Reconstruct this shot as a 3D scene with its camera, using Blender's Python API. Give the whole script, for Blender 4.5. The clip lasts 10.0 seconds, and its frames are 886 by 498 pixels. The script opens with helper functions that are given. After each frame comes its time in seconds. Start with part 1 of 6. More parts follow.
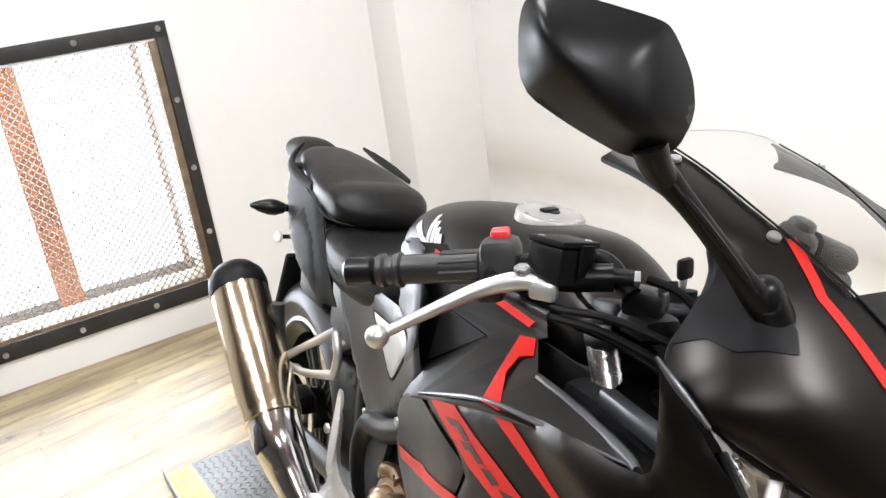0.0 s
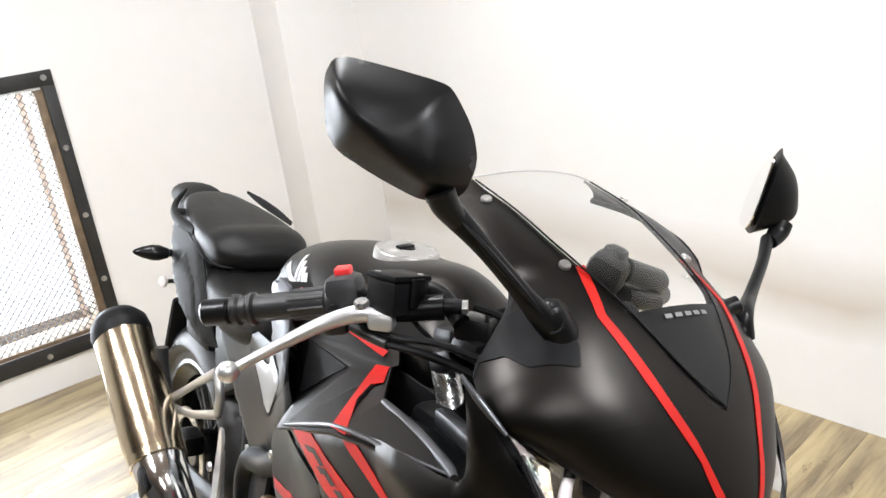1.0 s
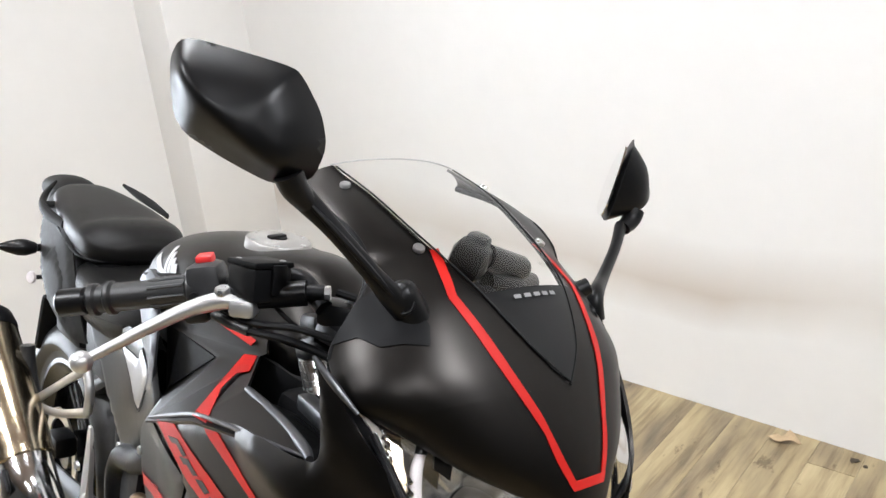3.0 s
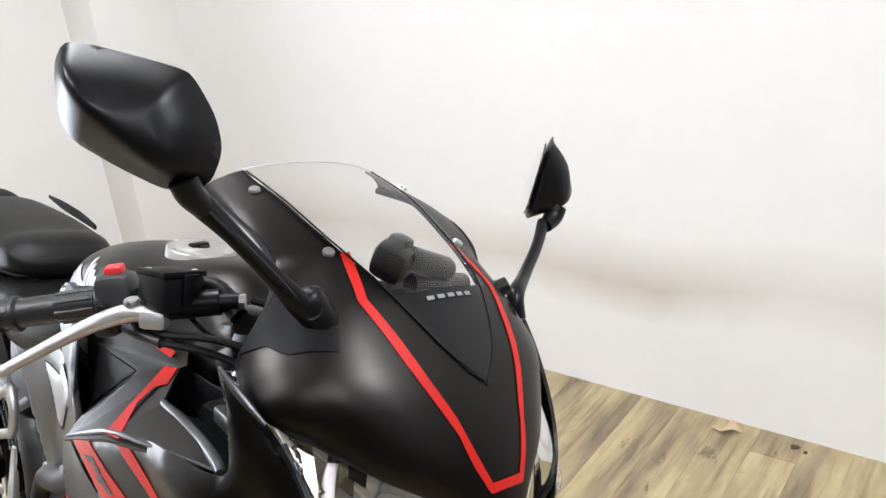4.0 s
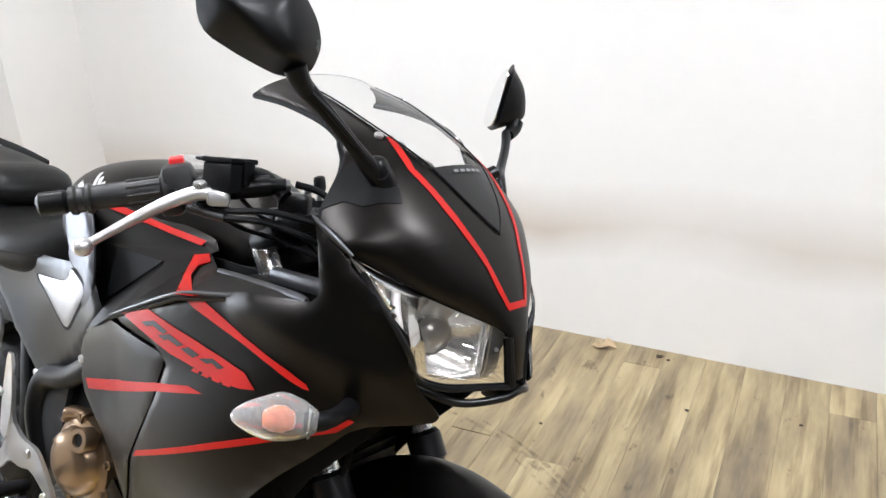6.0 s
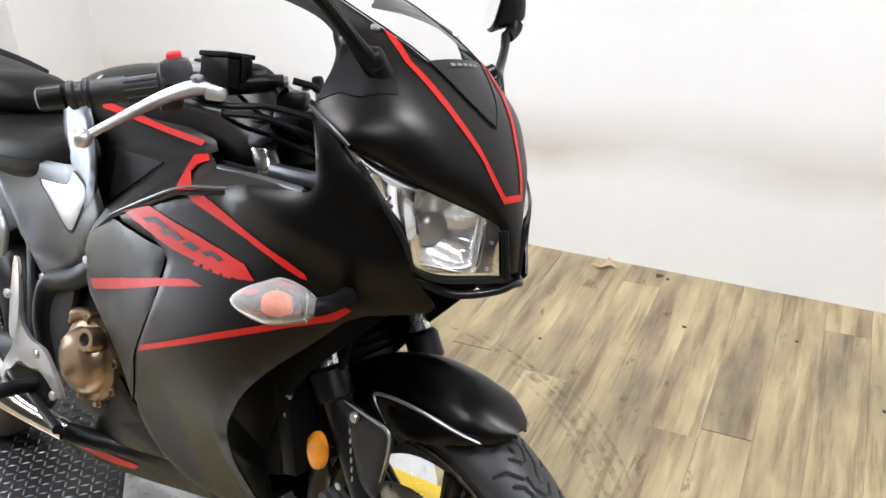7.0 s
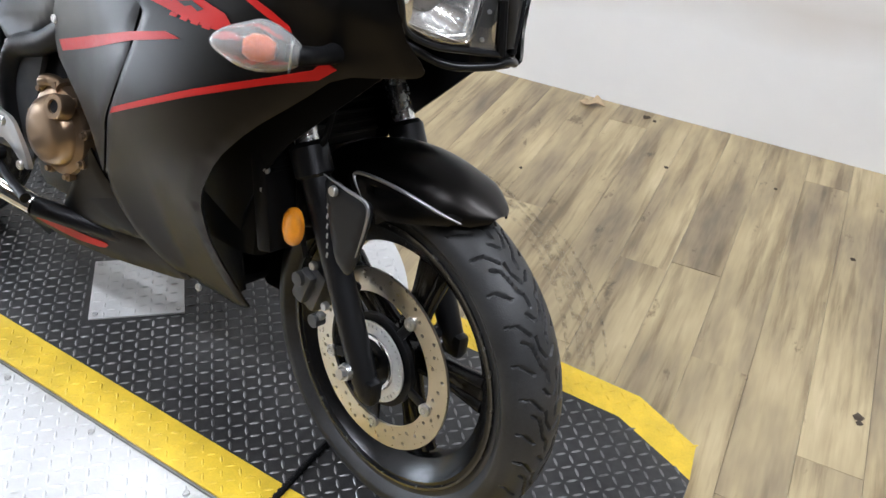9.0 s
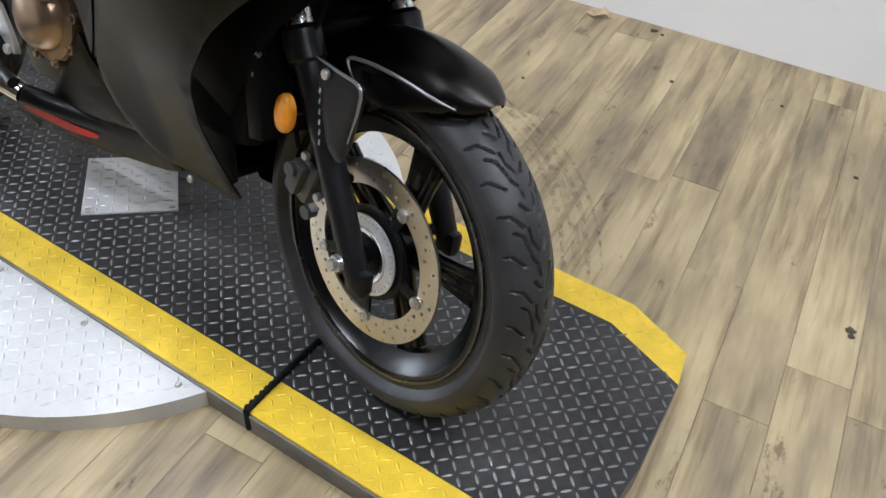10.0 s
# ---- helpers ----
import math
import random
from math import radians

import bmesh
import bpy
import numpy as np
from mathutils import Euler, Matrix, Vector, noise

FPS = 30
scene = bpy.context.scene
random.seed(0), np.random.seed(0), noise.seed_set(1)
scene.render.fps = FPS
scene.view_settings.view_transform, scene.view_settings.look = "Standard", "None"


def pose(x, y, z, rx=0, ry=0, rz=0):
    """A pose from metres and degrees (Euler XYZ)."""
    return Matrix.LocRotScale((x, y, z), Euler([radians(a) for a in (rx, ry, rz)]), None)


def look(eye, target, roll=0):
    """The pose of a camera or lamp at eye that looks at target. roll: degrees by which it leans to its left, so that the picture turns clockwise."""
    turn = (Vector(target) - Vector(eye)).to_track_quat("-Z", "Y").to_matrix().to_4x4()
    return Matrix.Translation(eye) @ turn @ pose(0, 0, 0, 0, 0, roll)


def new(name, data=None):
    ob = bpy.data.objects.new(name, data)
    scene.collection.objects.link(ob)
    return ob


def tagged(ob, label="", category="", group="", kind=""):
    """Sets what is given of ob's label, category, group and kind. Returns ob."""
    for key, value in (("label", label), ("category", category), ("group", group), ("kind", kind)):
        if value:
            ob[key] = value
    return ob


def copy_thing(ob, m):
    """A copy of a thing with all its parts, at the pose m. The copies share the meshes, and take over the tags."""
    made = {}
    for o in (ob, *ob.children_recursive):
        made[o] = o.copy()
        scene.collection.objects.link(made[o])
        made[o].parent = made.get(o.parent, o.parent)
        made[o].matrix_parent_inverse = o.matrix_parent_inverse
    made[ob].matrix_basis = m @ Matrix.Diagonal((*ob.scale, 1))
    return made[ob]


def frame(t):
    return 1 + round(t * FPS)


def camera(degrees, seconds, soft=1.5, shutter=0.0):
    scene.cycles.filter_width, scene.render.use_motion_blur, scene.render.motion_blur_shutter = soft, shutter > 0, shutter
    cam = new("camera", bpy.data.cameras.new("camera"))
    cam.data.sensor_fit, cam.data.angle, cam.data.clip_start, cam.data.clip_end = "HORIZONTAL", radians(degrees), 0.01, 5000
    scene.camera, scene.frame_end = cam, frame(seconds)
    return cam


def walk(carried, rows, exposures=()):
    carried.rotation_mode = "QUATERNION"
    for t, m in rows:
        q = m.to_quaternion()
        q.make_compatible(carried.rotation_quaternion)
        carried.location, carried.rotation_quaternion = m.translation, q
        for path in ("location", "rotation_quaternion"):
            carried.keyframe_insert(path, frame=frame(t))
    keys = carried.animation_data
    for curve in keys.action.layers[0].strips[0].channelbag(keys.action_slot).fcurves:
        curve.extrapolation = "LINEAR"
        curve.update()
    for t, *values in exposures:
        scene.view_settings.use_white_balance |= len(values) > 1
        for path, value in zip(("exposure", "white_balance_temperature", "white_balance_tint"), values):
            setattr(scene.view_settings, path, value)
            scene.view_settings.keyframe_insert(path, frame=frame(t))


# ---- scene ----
cam = camera(56.6, 10.0)
PATH = [
    (0, (0.348, -0.452, 1.361), (-1.267, 0.468, 0.625), -7.7),
    (0.5, (0.426, -0.433, 1.379), (-1.169, 0.546, 0.675), -7.6),
    (1, (0.463, -0.422, 1.381), (-1.058, 0.682, 0.699), -7.8),
    (1.5, (0.481, -0.426, 1.384), (-0.989, 0.753, 0.714), -7.2),
    (2, (0.487, -0.422, 1.374), (-0.929, 0.807, 0.678), -6.1),
    (3.5, (0.519, -0.381, 1.364), (-0.817, 0.925, 0.652), -6.2),
    (4, (0.531, -0.362, 1.358), (-0.758, 0.989, 0.642), -6.3),
    (4.5, (0.545, -0.398, 1.367), (-0.679, 1.037, 0.703), -4.1),
    (5, (0.521, -0.542, 1.376), (-0.532, 1.015, 0.692), -4.7),
    (5.5, (0.522, -0.669, 1.368), (-0.478, 0.905, 0.646), -3.2),
    (7, (0.557, -0.738, 1.307), (-0.4, 0.756, 0.384), -2.9),
    (7.5, (0.558, -0.751, 1.287), (-0.386, 0.718, 0.312), -1.7),
    (8, (0.551, -0.757, 1.253), (-0.337, 0.684, 0.188), -0.2),
    (8.5, (0.551, -0.762, 1.222), (-0.303, 0.639, 0.079), 1.1),
    (9, (0.559, -0.768, 1.197), (-0.253, 0.601, -0.013), 2.5),
    (9.5, (0.568, -0.771, 1.171), (-0.21, 0.548, -0.115), 3.3),
    (10, (0.581, -0.777, 1.146), (-0.17, 0.501, -0.197), 4.1),
]
EXPOSURE = [(0, 0.62, 6180, 10), (3.5, 0.39, 6060, 10), (5.5, 0.42, 5960, 10), (7.0, 0.52, 5930, 10), (8.5, 0.36, 5800, 10), (10, 0.08, 5720, 10)]
walk(cam, [(t, look(eye, target, roll)) for t, eye, target, roll in PATH], EXPOSURE)


# ---- world and lamps ----
world = bpy.data.worlds.new("world")
scene.world = world
world.use_nodes = True
sky = world.node_tree.nodes.new("ShaderNodeTexSky")
sky.sky_type = "NISHITA"
sky.sun_disc = False
sky.sun_elevation, sky.sun_rotation = radians(35), radians(60)
world.node_tree.links.new(sky.outputs[0], world.node_tree.nodes["Background"].inputs[0])
world.node_tree.nodes["Background"].inputs[1].default_value = 0.12


def area(name, place, size, watts, colour, target):
    lamp = bpy.data.lights.new(name, "AREA")
    lamp.shape = "RECTANGLE"
    lamp.size, lamp.size_y = size
    lamp.energy, lamp.color = watts, colour
    ob = new(name, lamp)
    ob.matrix_world = look(place, target)
    return ob


DAYLIGHT, LAMP_GLOW = 1.0, 22.0
FLOOR_Z = -0.05
CEIL_Z = 2.75

LAMPS = ((-1.1, 0.4), (1.5, 0.4), (-1.1, -1.15), (1.5, -1.15))
for (lx, ly), watts in zip(LAMPS, (17, 42, 39, 14)):
    area("ceiling_lamp_light", (lx, ly, CEIL_Z - 0.09), (1.15, 0.12), watts, (1.0, 0.99, 0.985), (lx, ly, 0))
area("daylight_in_opening", (-3.02, -0.38, 0.62), (1.25, 0.95), 44, (0.93, 0.97, 1.0), (0, -0.38, 0.55))

# ---- materials ----
def material(name, colour, rough=0.5, metal=0.0, vary=0.12, scale=6.0, grain=0.0, grain_scale=300.0, rough_vary=0.08,
             coat=0.0, spec=0.5, tint=None, object_random=0.0):
    """A surface with colour and gloss that vary at two scales, and a fine relief."""
    m = bpy.data.materials.new(name)
    m.use_nodes = True
    n, l = m.node_tree.nodes, m.node_tree.links
    b = n["Principled BSDF"]
    tc = n.new("ShaderNodeTexCoord")
    big = n.new("ShaderNodeTexNoise")
    big.inputs["Scale"].default_value, big.inputs["Detail"].default_value = scale, 6
    l.new(tc.outputs["Object"], big.inputs["Vector"])
    fine = n.new("ShaderNodeTexNoise")
    fine.inputs["Scale"].default_value, fine.inputs["Detail"].default_value = scale * 14, 4
    l.new(tc.outputs["Object"], fine.inputs["Vector"])
    both = n.new("ShaderNodeMath")
    both.operation = "MULTIPLY_ADD"
    both.inputs[1].default_value = 0.4
    l.new(fine.outputs["Fac"], both.inputs[0])
    l.new(big.outputs["Fac"], both.inputs[2])
    ramp = n.new("ShaderNodeMapRange")
    ramp.inputs["From Min"].default_value, ramp.inputs["From Max"].default_value = 0.4, 1.0
    l.new(both.outputs[0], ramp.inputs["Value"])
    mix = n.new("ShaderNodeMix")
    mix.data_type = "RGBA"
    second = tint or [c * (1 + vary) for c in colour]
    mix.inputs["A"].default_value = (*[c * (1 - vary) for c in colour], 1)
    mix.inputs["B"].default_value = (*second, 1)
    l.new(ramp.outputs[0], mix.inputs["Factor"])
    out = mix.outputs["Result"]
    if object_random:
        info = n.new("ShaderNodeObjectInfo")
        hsv = n.new("ShaderNodeHueSaturation")
        rng = n.new("ShaderNodeMapRange")
        rng.inputs["To Min"].default_value, rng.inputs["To Max"].default_value = 1 - object_random, 1 + object_random
        l.new(info.outputs["Random"], rng.inputs["Value"])
        l.new(rng.outputs[0], hsv.inputs["Value"])
        l.new(out, hsv.inputs["Color"])
        out = hsv.outputs[0]
    l.new(out, b.inputs["Base Color"])
    rr = n.new("ShaderNodeMapRange")
    rr.inputs["To Min"].default_value, rr.inputs["To Max"].default_value = max(0.02, rough - rough_vary), min(1, rough + rough_vary)
    l.new(fine.outputs["Fac"], rr.inputs["Value"])
    l.new(rr.outputs[0], b.inputs["Roughness"])
    b.inputs["Metallic"].default_value = metal
    b.inputs["Specular IOR Level"].default_value = spec
    b.inputs["Coat Weight"].default_value = coat
    b.inputs["Coat Roughness"].default_value = 0.1
    if grain:
        g = n.new("ShaderNodeTexNoise")
        g.inputs["Scale"].default_value, g.inputs["Detail"].default_value = grain_scale, 3
        l.new(tc.outputs["Object"], g.inputs["Vector"])
        bump = n.new("ShaderNodeBump")
        bump.inputs["Strength"].default_value, bump.inputs["Distance"].default_value = grain, 0.002
        l.new(g.outputs["Fac"], bump.inputs["Height"])
        l.new(bump.outputs[0], b.inputs["Normal"])
    return m


def clear(name, tint, gloss_rough=0.03, ior=1.45):
    """A thin clear sheet: see-through, with a gloss that grows at grazing angles."""
    m = bpy.data.materials.new(name)
    m.use_nodes = True
    n, l = m.node_tree.nodes, m.node_tree.links
    n.remove(n["Principled BSDF"])
    tr, gl, mx, fr = (n.new("ShaderNode" + k) for k in ("BsdfTransparent", "BsdfGlossy", "MixShader", "Fresnel"))
    tr.inputs[0].default_value = (*tint, 1)
    gl.inputs["Roughness"].default_value = gloss_rough
    fr.inputs[0].default_value = ior
    l.new(fr.outputs[0], mx.inputs[0])
    l.new(tr.outputs[0], mx.inputs[1])
    l.new(gl.outputs[0], mx.inputs[2])
    l.new(mx.outputs[0], n["Material Output"].inputs[0])
    return m


def glow(name, colour, strength):
    m = bpy.data.materials.new(name)
    m.use_nodes = True
    b = m.node_tree.nodes["Principled BSDF"]
    b.inputs["Base Color"].default_value = (*colour, 1)
    b.inputs["Emission Color"].default_value = (*colour, 1)
    b.inputs["Emission Strength"].default_value = strength
    return m


def plank_material():
    """Worn vinyl oak: long grain, brown worn patches, a colour for each plank."""
    m = bpy.data.materials.new("oak_plank")
    m.use_nodes = True
    n, l = m.node_tree.nodes, m.node_tree.links
    b = n["Principled BSDF"]
    local = n.new("ShaderNodeTexCoord")
    info = n.new("ShaderNodeObjectInfo")
    shift = n.new("ShaderNodeVectorMath")
    shift.operation = "MULTIPLY_ADD"
    comb = n.new("ShaderNodeCombineXYZ")
    l.new(info.outputs["Random"], comb.inputs[0])
    l.new(info.outputs["Random"], comb.inputs[1])
    shift.inputs[1].default_value = (17, 31, 5)
    l.new(comb.outputs[0], shift.inputs[0])
    l.new(local.outputs["Object"], shift.inputs[2])

    def noise(scale, stretch, detail, rough=0.6):
        mp = n.new("ShaderNodeMapping")
        mp.inputs["Scale"].default_value = stretch
        l.new(shift.outputs[0], mp.inputs["Vector"])
        t = n.new("ShaderNodeTexNoise")
        t.inputs["Scale"].default_value, t.inputs["Detail"].default_value = scale, detail
        t.inputs["Roughness"].default_value = rough
        l.new(mp.outputs[0], t.inputs["Vector"])
        return t.outputs["Fac"]

    def ramp(fac, *stops):
        r = n.new("ShaderNodeValToRGB")
        r.color_ramp.elements[0].position, r.color_ramp.elements[0].color = stops[0][0], (*stops[0][1], 1)
        r.color_ramp.elements[1].position, r.color_ramp.elements[1].color = stops[-1][0], (*stops[-1][1], 1)
        for p, c in stops[1:-1]:
            r.color_ramp.elements.new(p).color = (*c, 1)
        l.new(fac, r.inputs[0])
        return r.outputs[0]

    def mixed(a, b_, kind, fac):
        x = n.new("ShaderNodeMix")
        x.data_type, x.blend_type = "RGBA", kind
        x.inputs["Factor"].default_value = fac
        l.new(a, x.inputs["A"])
        l.new(b_, x.inputs["B"])
        return x.outputs["Result"]

    patch = noise(8, (1, 0.20, 1), 4, 0.6)
    streak = noise(30, (1, 0.07, 1), 5, 0.6)
    grain = noise(120, (1, 0.05, 1), 4, 0.6)
    knot = noise(13, (1, 0.42, 1), 7, 0.72)
    base = ramp(patch, (0.30, (0.175, 0.136, 0.090)), (0.42, (0.285, 0.223, 0.132)), (0.54, (0.400, 0.318, 0.178)), (0.70, (0.50, 0.408, 0.238)))
    worn = ramp(streak, (0.35, (0.50, 0.46, 0.42)), (0.50, (1, 1, 1)), (0.7, (1.0, 1.0, 1.0)))
    fine = ramp(grain, (0.3, (0.86, 0.85, 0.83)), (0.6, (1, 1, 1)))
    spots = ramp(knot, (0.335, (0.26, 0.21, 0.17)), (0.395, (1, 1, 1)))
    col = mixed(mixed(mixed(base, worn, "MULTIPLY", 0.8), fine, "MULTIPLY", 0.8), spots, "MULTIPLY", 0.7)
    hsv = n.new("ShaderNodeHueSaturation")
    rng = n.new("ShaderNodeMapRange")
    rng.inputs["To Min"].default_value, rng.inputs["To Max"].default_value = 0.955, 1.03
    l.new(info.outputs["Random"], rng.inputs["Value"])
    l.new(rng.outputs[0], hsv.inputs["Value"])
    l.new(col, hsv.inputs["Color"])
    l.new(hsv.outputs[0], b.inputs["Base Color"])
    rr = n.new("ShaderNodeMapRange")
    rr.inputs["To Min"].default_value, rr.inputs["To Max"].default_value = 0.32, 0.55
    l.new(streak, rr.inputs["Value"])
    l.new(rr.outputs[0], b.inputs["Roughness"])
    bump = n.new("ShaderNodeBump")
    bump.inputs["Strength"].default_value, bump.inputs["Distance"].default_value = 0.2, 0.001
    l.new(grain, bump.inputs["Height"])
    l.new(bump.outputs[0], b.inputs["Normal"])
    return m


def scuffed_shaded_wall():
    """White wall paint with a faint brownish band of painted shade and rub marks, at the height of parked machines."""
    m = material("scuffed_shaded_white_wall_paint", (0.80, 0.79, 0.772), 0.5, vary=0.03, scale=1.2, grain=0.15, grain_scale=220)
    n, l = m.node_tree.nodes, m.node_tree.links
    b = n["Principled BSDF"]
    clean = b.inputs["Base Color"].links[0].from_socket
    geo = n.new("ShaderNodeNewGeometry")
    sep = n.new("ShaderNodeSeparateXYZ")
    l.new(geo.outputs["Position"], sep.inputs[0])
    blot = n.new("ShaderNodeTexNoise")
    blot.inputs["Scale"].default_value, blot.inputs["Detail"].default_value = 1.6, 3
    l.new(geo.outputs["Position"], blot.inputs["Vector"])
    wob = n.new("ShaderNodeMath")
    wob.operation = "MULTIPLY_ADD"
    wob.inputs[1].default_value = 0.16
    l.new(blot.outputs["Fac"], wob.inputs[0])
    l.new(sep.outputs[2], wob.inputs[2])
    # Brownish band low on the wall: soft shade put into the paint.
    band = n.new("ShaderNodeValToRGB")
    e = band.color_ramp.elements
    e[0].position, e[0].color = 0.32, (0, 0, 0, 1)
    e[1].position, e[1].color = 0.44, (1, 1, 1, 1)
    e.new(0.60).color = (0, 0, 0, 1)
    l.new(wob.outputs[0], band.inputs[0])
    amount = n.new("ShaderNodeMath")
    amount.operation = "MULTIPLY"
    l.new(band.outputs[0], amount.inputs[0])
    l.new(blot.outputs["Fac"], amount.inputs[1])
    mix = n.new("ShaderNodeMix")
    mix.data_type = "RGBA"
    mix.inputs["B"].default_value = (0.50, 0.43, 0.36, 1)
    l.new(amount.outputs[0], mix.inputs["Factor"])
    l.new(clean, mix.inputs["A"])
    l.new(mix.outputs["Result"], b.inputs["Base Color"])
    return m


OAK = plank_material()
NORTH_WALL = scuffed_shaded_wall()
WHITE_WALL = material("white_wall_paint", (0.80, 0.79, 0.772), 0.5, vary=0.03, scale=1.2, grain=0.15, grain_scale=220)
DIM_WALL = material("dark_grey_wall_paint", (0.042, 0.041, 0.04), 0.7, vary=0.1, scale=1.5)
CEILING = material("brown_unseen_ceiling", (0.17, 0.115, 0.075), 0.8, vary=0.15)
FRAME_STEEL = material("dark_steel_frame", (0.045, 0.045, 0.045), 0.5, 0.6, vary=0.3, scale=9, grain=0.2)
MESH_BLACK = material("black_painted_mesh", (0.016, 0.016, 0.016), 0.6, vary=0.3, scale=9, spec=0.2)
RAW_WOOD = material("raw_lumber", (0.17, 0.12, 0.075), 0.7, vary=0.45, scale=18, grain=0.4, grain_scale=90)
POST_ORANGE = material("orange_post", (0.60, 0.23, 0.08), 0.7, vary=0.2, scale=12)
BOLT = material("zinc_bolt", (0.55, 0.55, 0.55), 0.3, 0.9, vary=0.1)
DECK_BLACK = material("worn_black_tread_plate", (0.018, 0.018, 0.019), 0.34, 0.2, vary=0.5, scale=5, grain=0.2, tint=(0.062, 0.061, 0.060), spec=0.5)
LUG_WORN = material("worn_tread_lugs", (0.10, 0.10, 0.10), 0.32, 0.6, vary=0.5, scale=4, tint=(0.31, 0.31, 0.305))
DECK_YELLOW = material("scuffed_yellow_paint", (0.72, 0.50, 0.03), 0.42, vary=0.2, scale=16, grain=0.2)
DECK_SILVER = material("bare_aluminium_tread_plate", (0.62, 0.62, 0.615), 0.36, 0.35, vary=0.1, scale=9, grain=0.1)
BLACK_PAINT = material("matte_black_metallic_paint", (0.029, 0.0270, 0.0254), 0.37, 1.0, vary=0.08, scale=5, rough_vary=0.02, grain=0.02, grain_scale=1500, spec=0.2)
GREY_PAINT = material("matte_grey_paint", (0.12, 0.122, 0.130), 0.38, 0.85, vary=0.08, scale=5, rough_vary=0.03, grain=0.03, grain_scale=1500)
RED = material("red_decal", (0.46, 0.011, 0.007), 0.42, vary=0.06, scale=9, spec=0.3)
BLACK_PLASTIC = material("black_plastic", (0.0045, 0.0045, 0.005), 0.5, vary=0.15, grain=0.05, grain_scale=600, spec=0.14)
GLOSS_BLACK = material("satin_black_enamel", (0.006, 0.006, 0.0065), 0.32, vary=0.1, spec=0.25)
MIRROR_PLASTIC = material("satin_black_mirror_shell", (0.004, 0.004, 0.0044), 0.36, vary=0.12, grain=0.03, grain_scale=1500, spec=0.22)
RUBBER = material("tyre_rubber", (0.030, 0.030, 0.0305), 0.43, vary=0.5, scale=14, grain=0.2, grain_scale=500, spec=0.4)
GRIP_RUBBER = material("grip_rubber", (0.016, 0.016, 0.0165), 0.40, vary=0.2, grain=0.2, grain_scale=700, spec=0.45)
SEAT_VINYL = material("seat_vinyl", (0.006, 0.0058, 0.0056), 0.40, vary=0.15, grain=0.25, grain_scale=900, spec=0.2)
CHROME = material("polished_steel", (0.85, 0.845, 0.83), 0.14, 1.0, vary=0.05, rough_vary=0.03)
STAINLESS = material("brushed_stainless", (0.55, 0.465, 0.335), 0.2, 1.0, vary=0.1, scale=4, rough_vary=0.06)
ALUMINIUM = material("cast_aluminium", (0.62, 0.62, 0.62), 0.38, 0.85, vary=0.08, grain=0.1)
BRONZE = material("bronze_engine_paint", (0.36, 0.255, 0.165), 0.30, 0.9, vary=0.04, scale=10, rough_vary=0.03, grain=0.03)
DARK_METAL = material("dark_engine_metal", (0.012, 0.012, 0.013), 0.42, 0.5, vary=0.3, scale=12, grain=0.15, spec=0.25)
DISC_STEEL = material("brake_disc_steel", (0.62, 0.575, 0.49), 0.30, 0.9, vary=0.06, scale=9)
RIM_BLACK = material("black_cast_wheel", (0.006, 0.006, 0.0065), 0.24, 0.2, vary=0.15, spec=0.5)
AMBER = material("amber_lens", (0.72, 0.26, 0.01), 0.16, vary=0.15, scale=60, coat=0.6)
AMBER_BULB = material("amber_bulb", (0.80, 0.16, 0.03), 0.3, vary=0.25, scale=90)
TAIL_WHITE = material("reflector_white", (0.75, 0.7, 0.7), 0.3)
DECAL_GREY = material("pale_grey_print", (0.55, 0.55, 0.55), 0.5)
PRINT_GREY = material("dull_grey_print", (0.24, 0.24, 0.24), 0.5)
DECAL_DARK = material("dark_print", (0.012, 0.012, 0.012), 0.45)
SWITCH_BLACK = material("worn_black_switch_plastic", (0.022, 0.022, 0.023), 0.42, vary=0.15, grain=0.08, grain_scale=700, spec=0.4)
SWITCH_RED = material("red_switch_plastic", (0.68, 0.03, 0.03), 0.4)
LEAF_BROWN = material("dry_leaf", (0.48, 0.36, 0.22), 0.8, vary=0.25, scale=40)
GRIT = material("dark_grit", (0.06, 0.045, 0.03), 0.9)
SCREEN_CLEAR = clear("clear_windscreen", (0.955, 0.955, 0.95))
LENS_CLEAR = clear("clear_lens", (0.96, 0.96, 0.96), 0.05)
SIGNAL_LENS = material("moulded_clear_lens", (0.93, 0.92, 0.91), 0.14, vary=0.02, rough_vary=0.0, grain=1.0, grain_scale=95)
SIGNAL_LENS.node_tree.nodes["Principled BSDF"].inputs["Transmission Weight"].default_value = 0.80
SIGNAL_LENS.node_tree.nodes["Principled BSDF"].inputs["IOR"].default_value = 1.12
GREY_BRACKET = material("matte_dark_grey_bracket", (0.024, 0.0245, 0.027), 0.40, 0.7, vary=0.08, scale=8)
FORK_CHROME = material("hard_chrome", (0.88, 0.88, 0.87), 0.27, 0.85, vary=0.03, rough_vary=0.03)
FORK_GREY = material("satin_grey_fork_leg", (0.036, 0.036, 0.038), 0.34, 0.8, vary=0.1, scale=8, rough_vary=0.03)
CALIPER_GREY = material("grey_cast_caliper", (0.09, 0.09, 0.092), 0.4, 0.6, vary=0.15, scale=14, grain=0.1)
HIGHLIGHT_GREY = material("crease_highlight_grey", (0.30, 0.30, 0.31), 0.33, 0.7, vary=0.08, scale=9)
MIRROR_GLASS = material("mirror_glass", (0.92, 0.92, 0.92), 0.03, 1.0, vary=0.01, rough_vary=0.0)
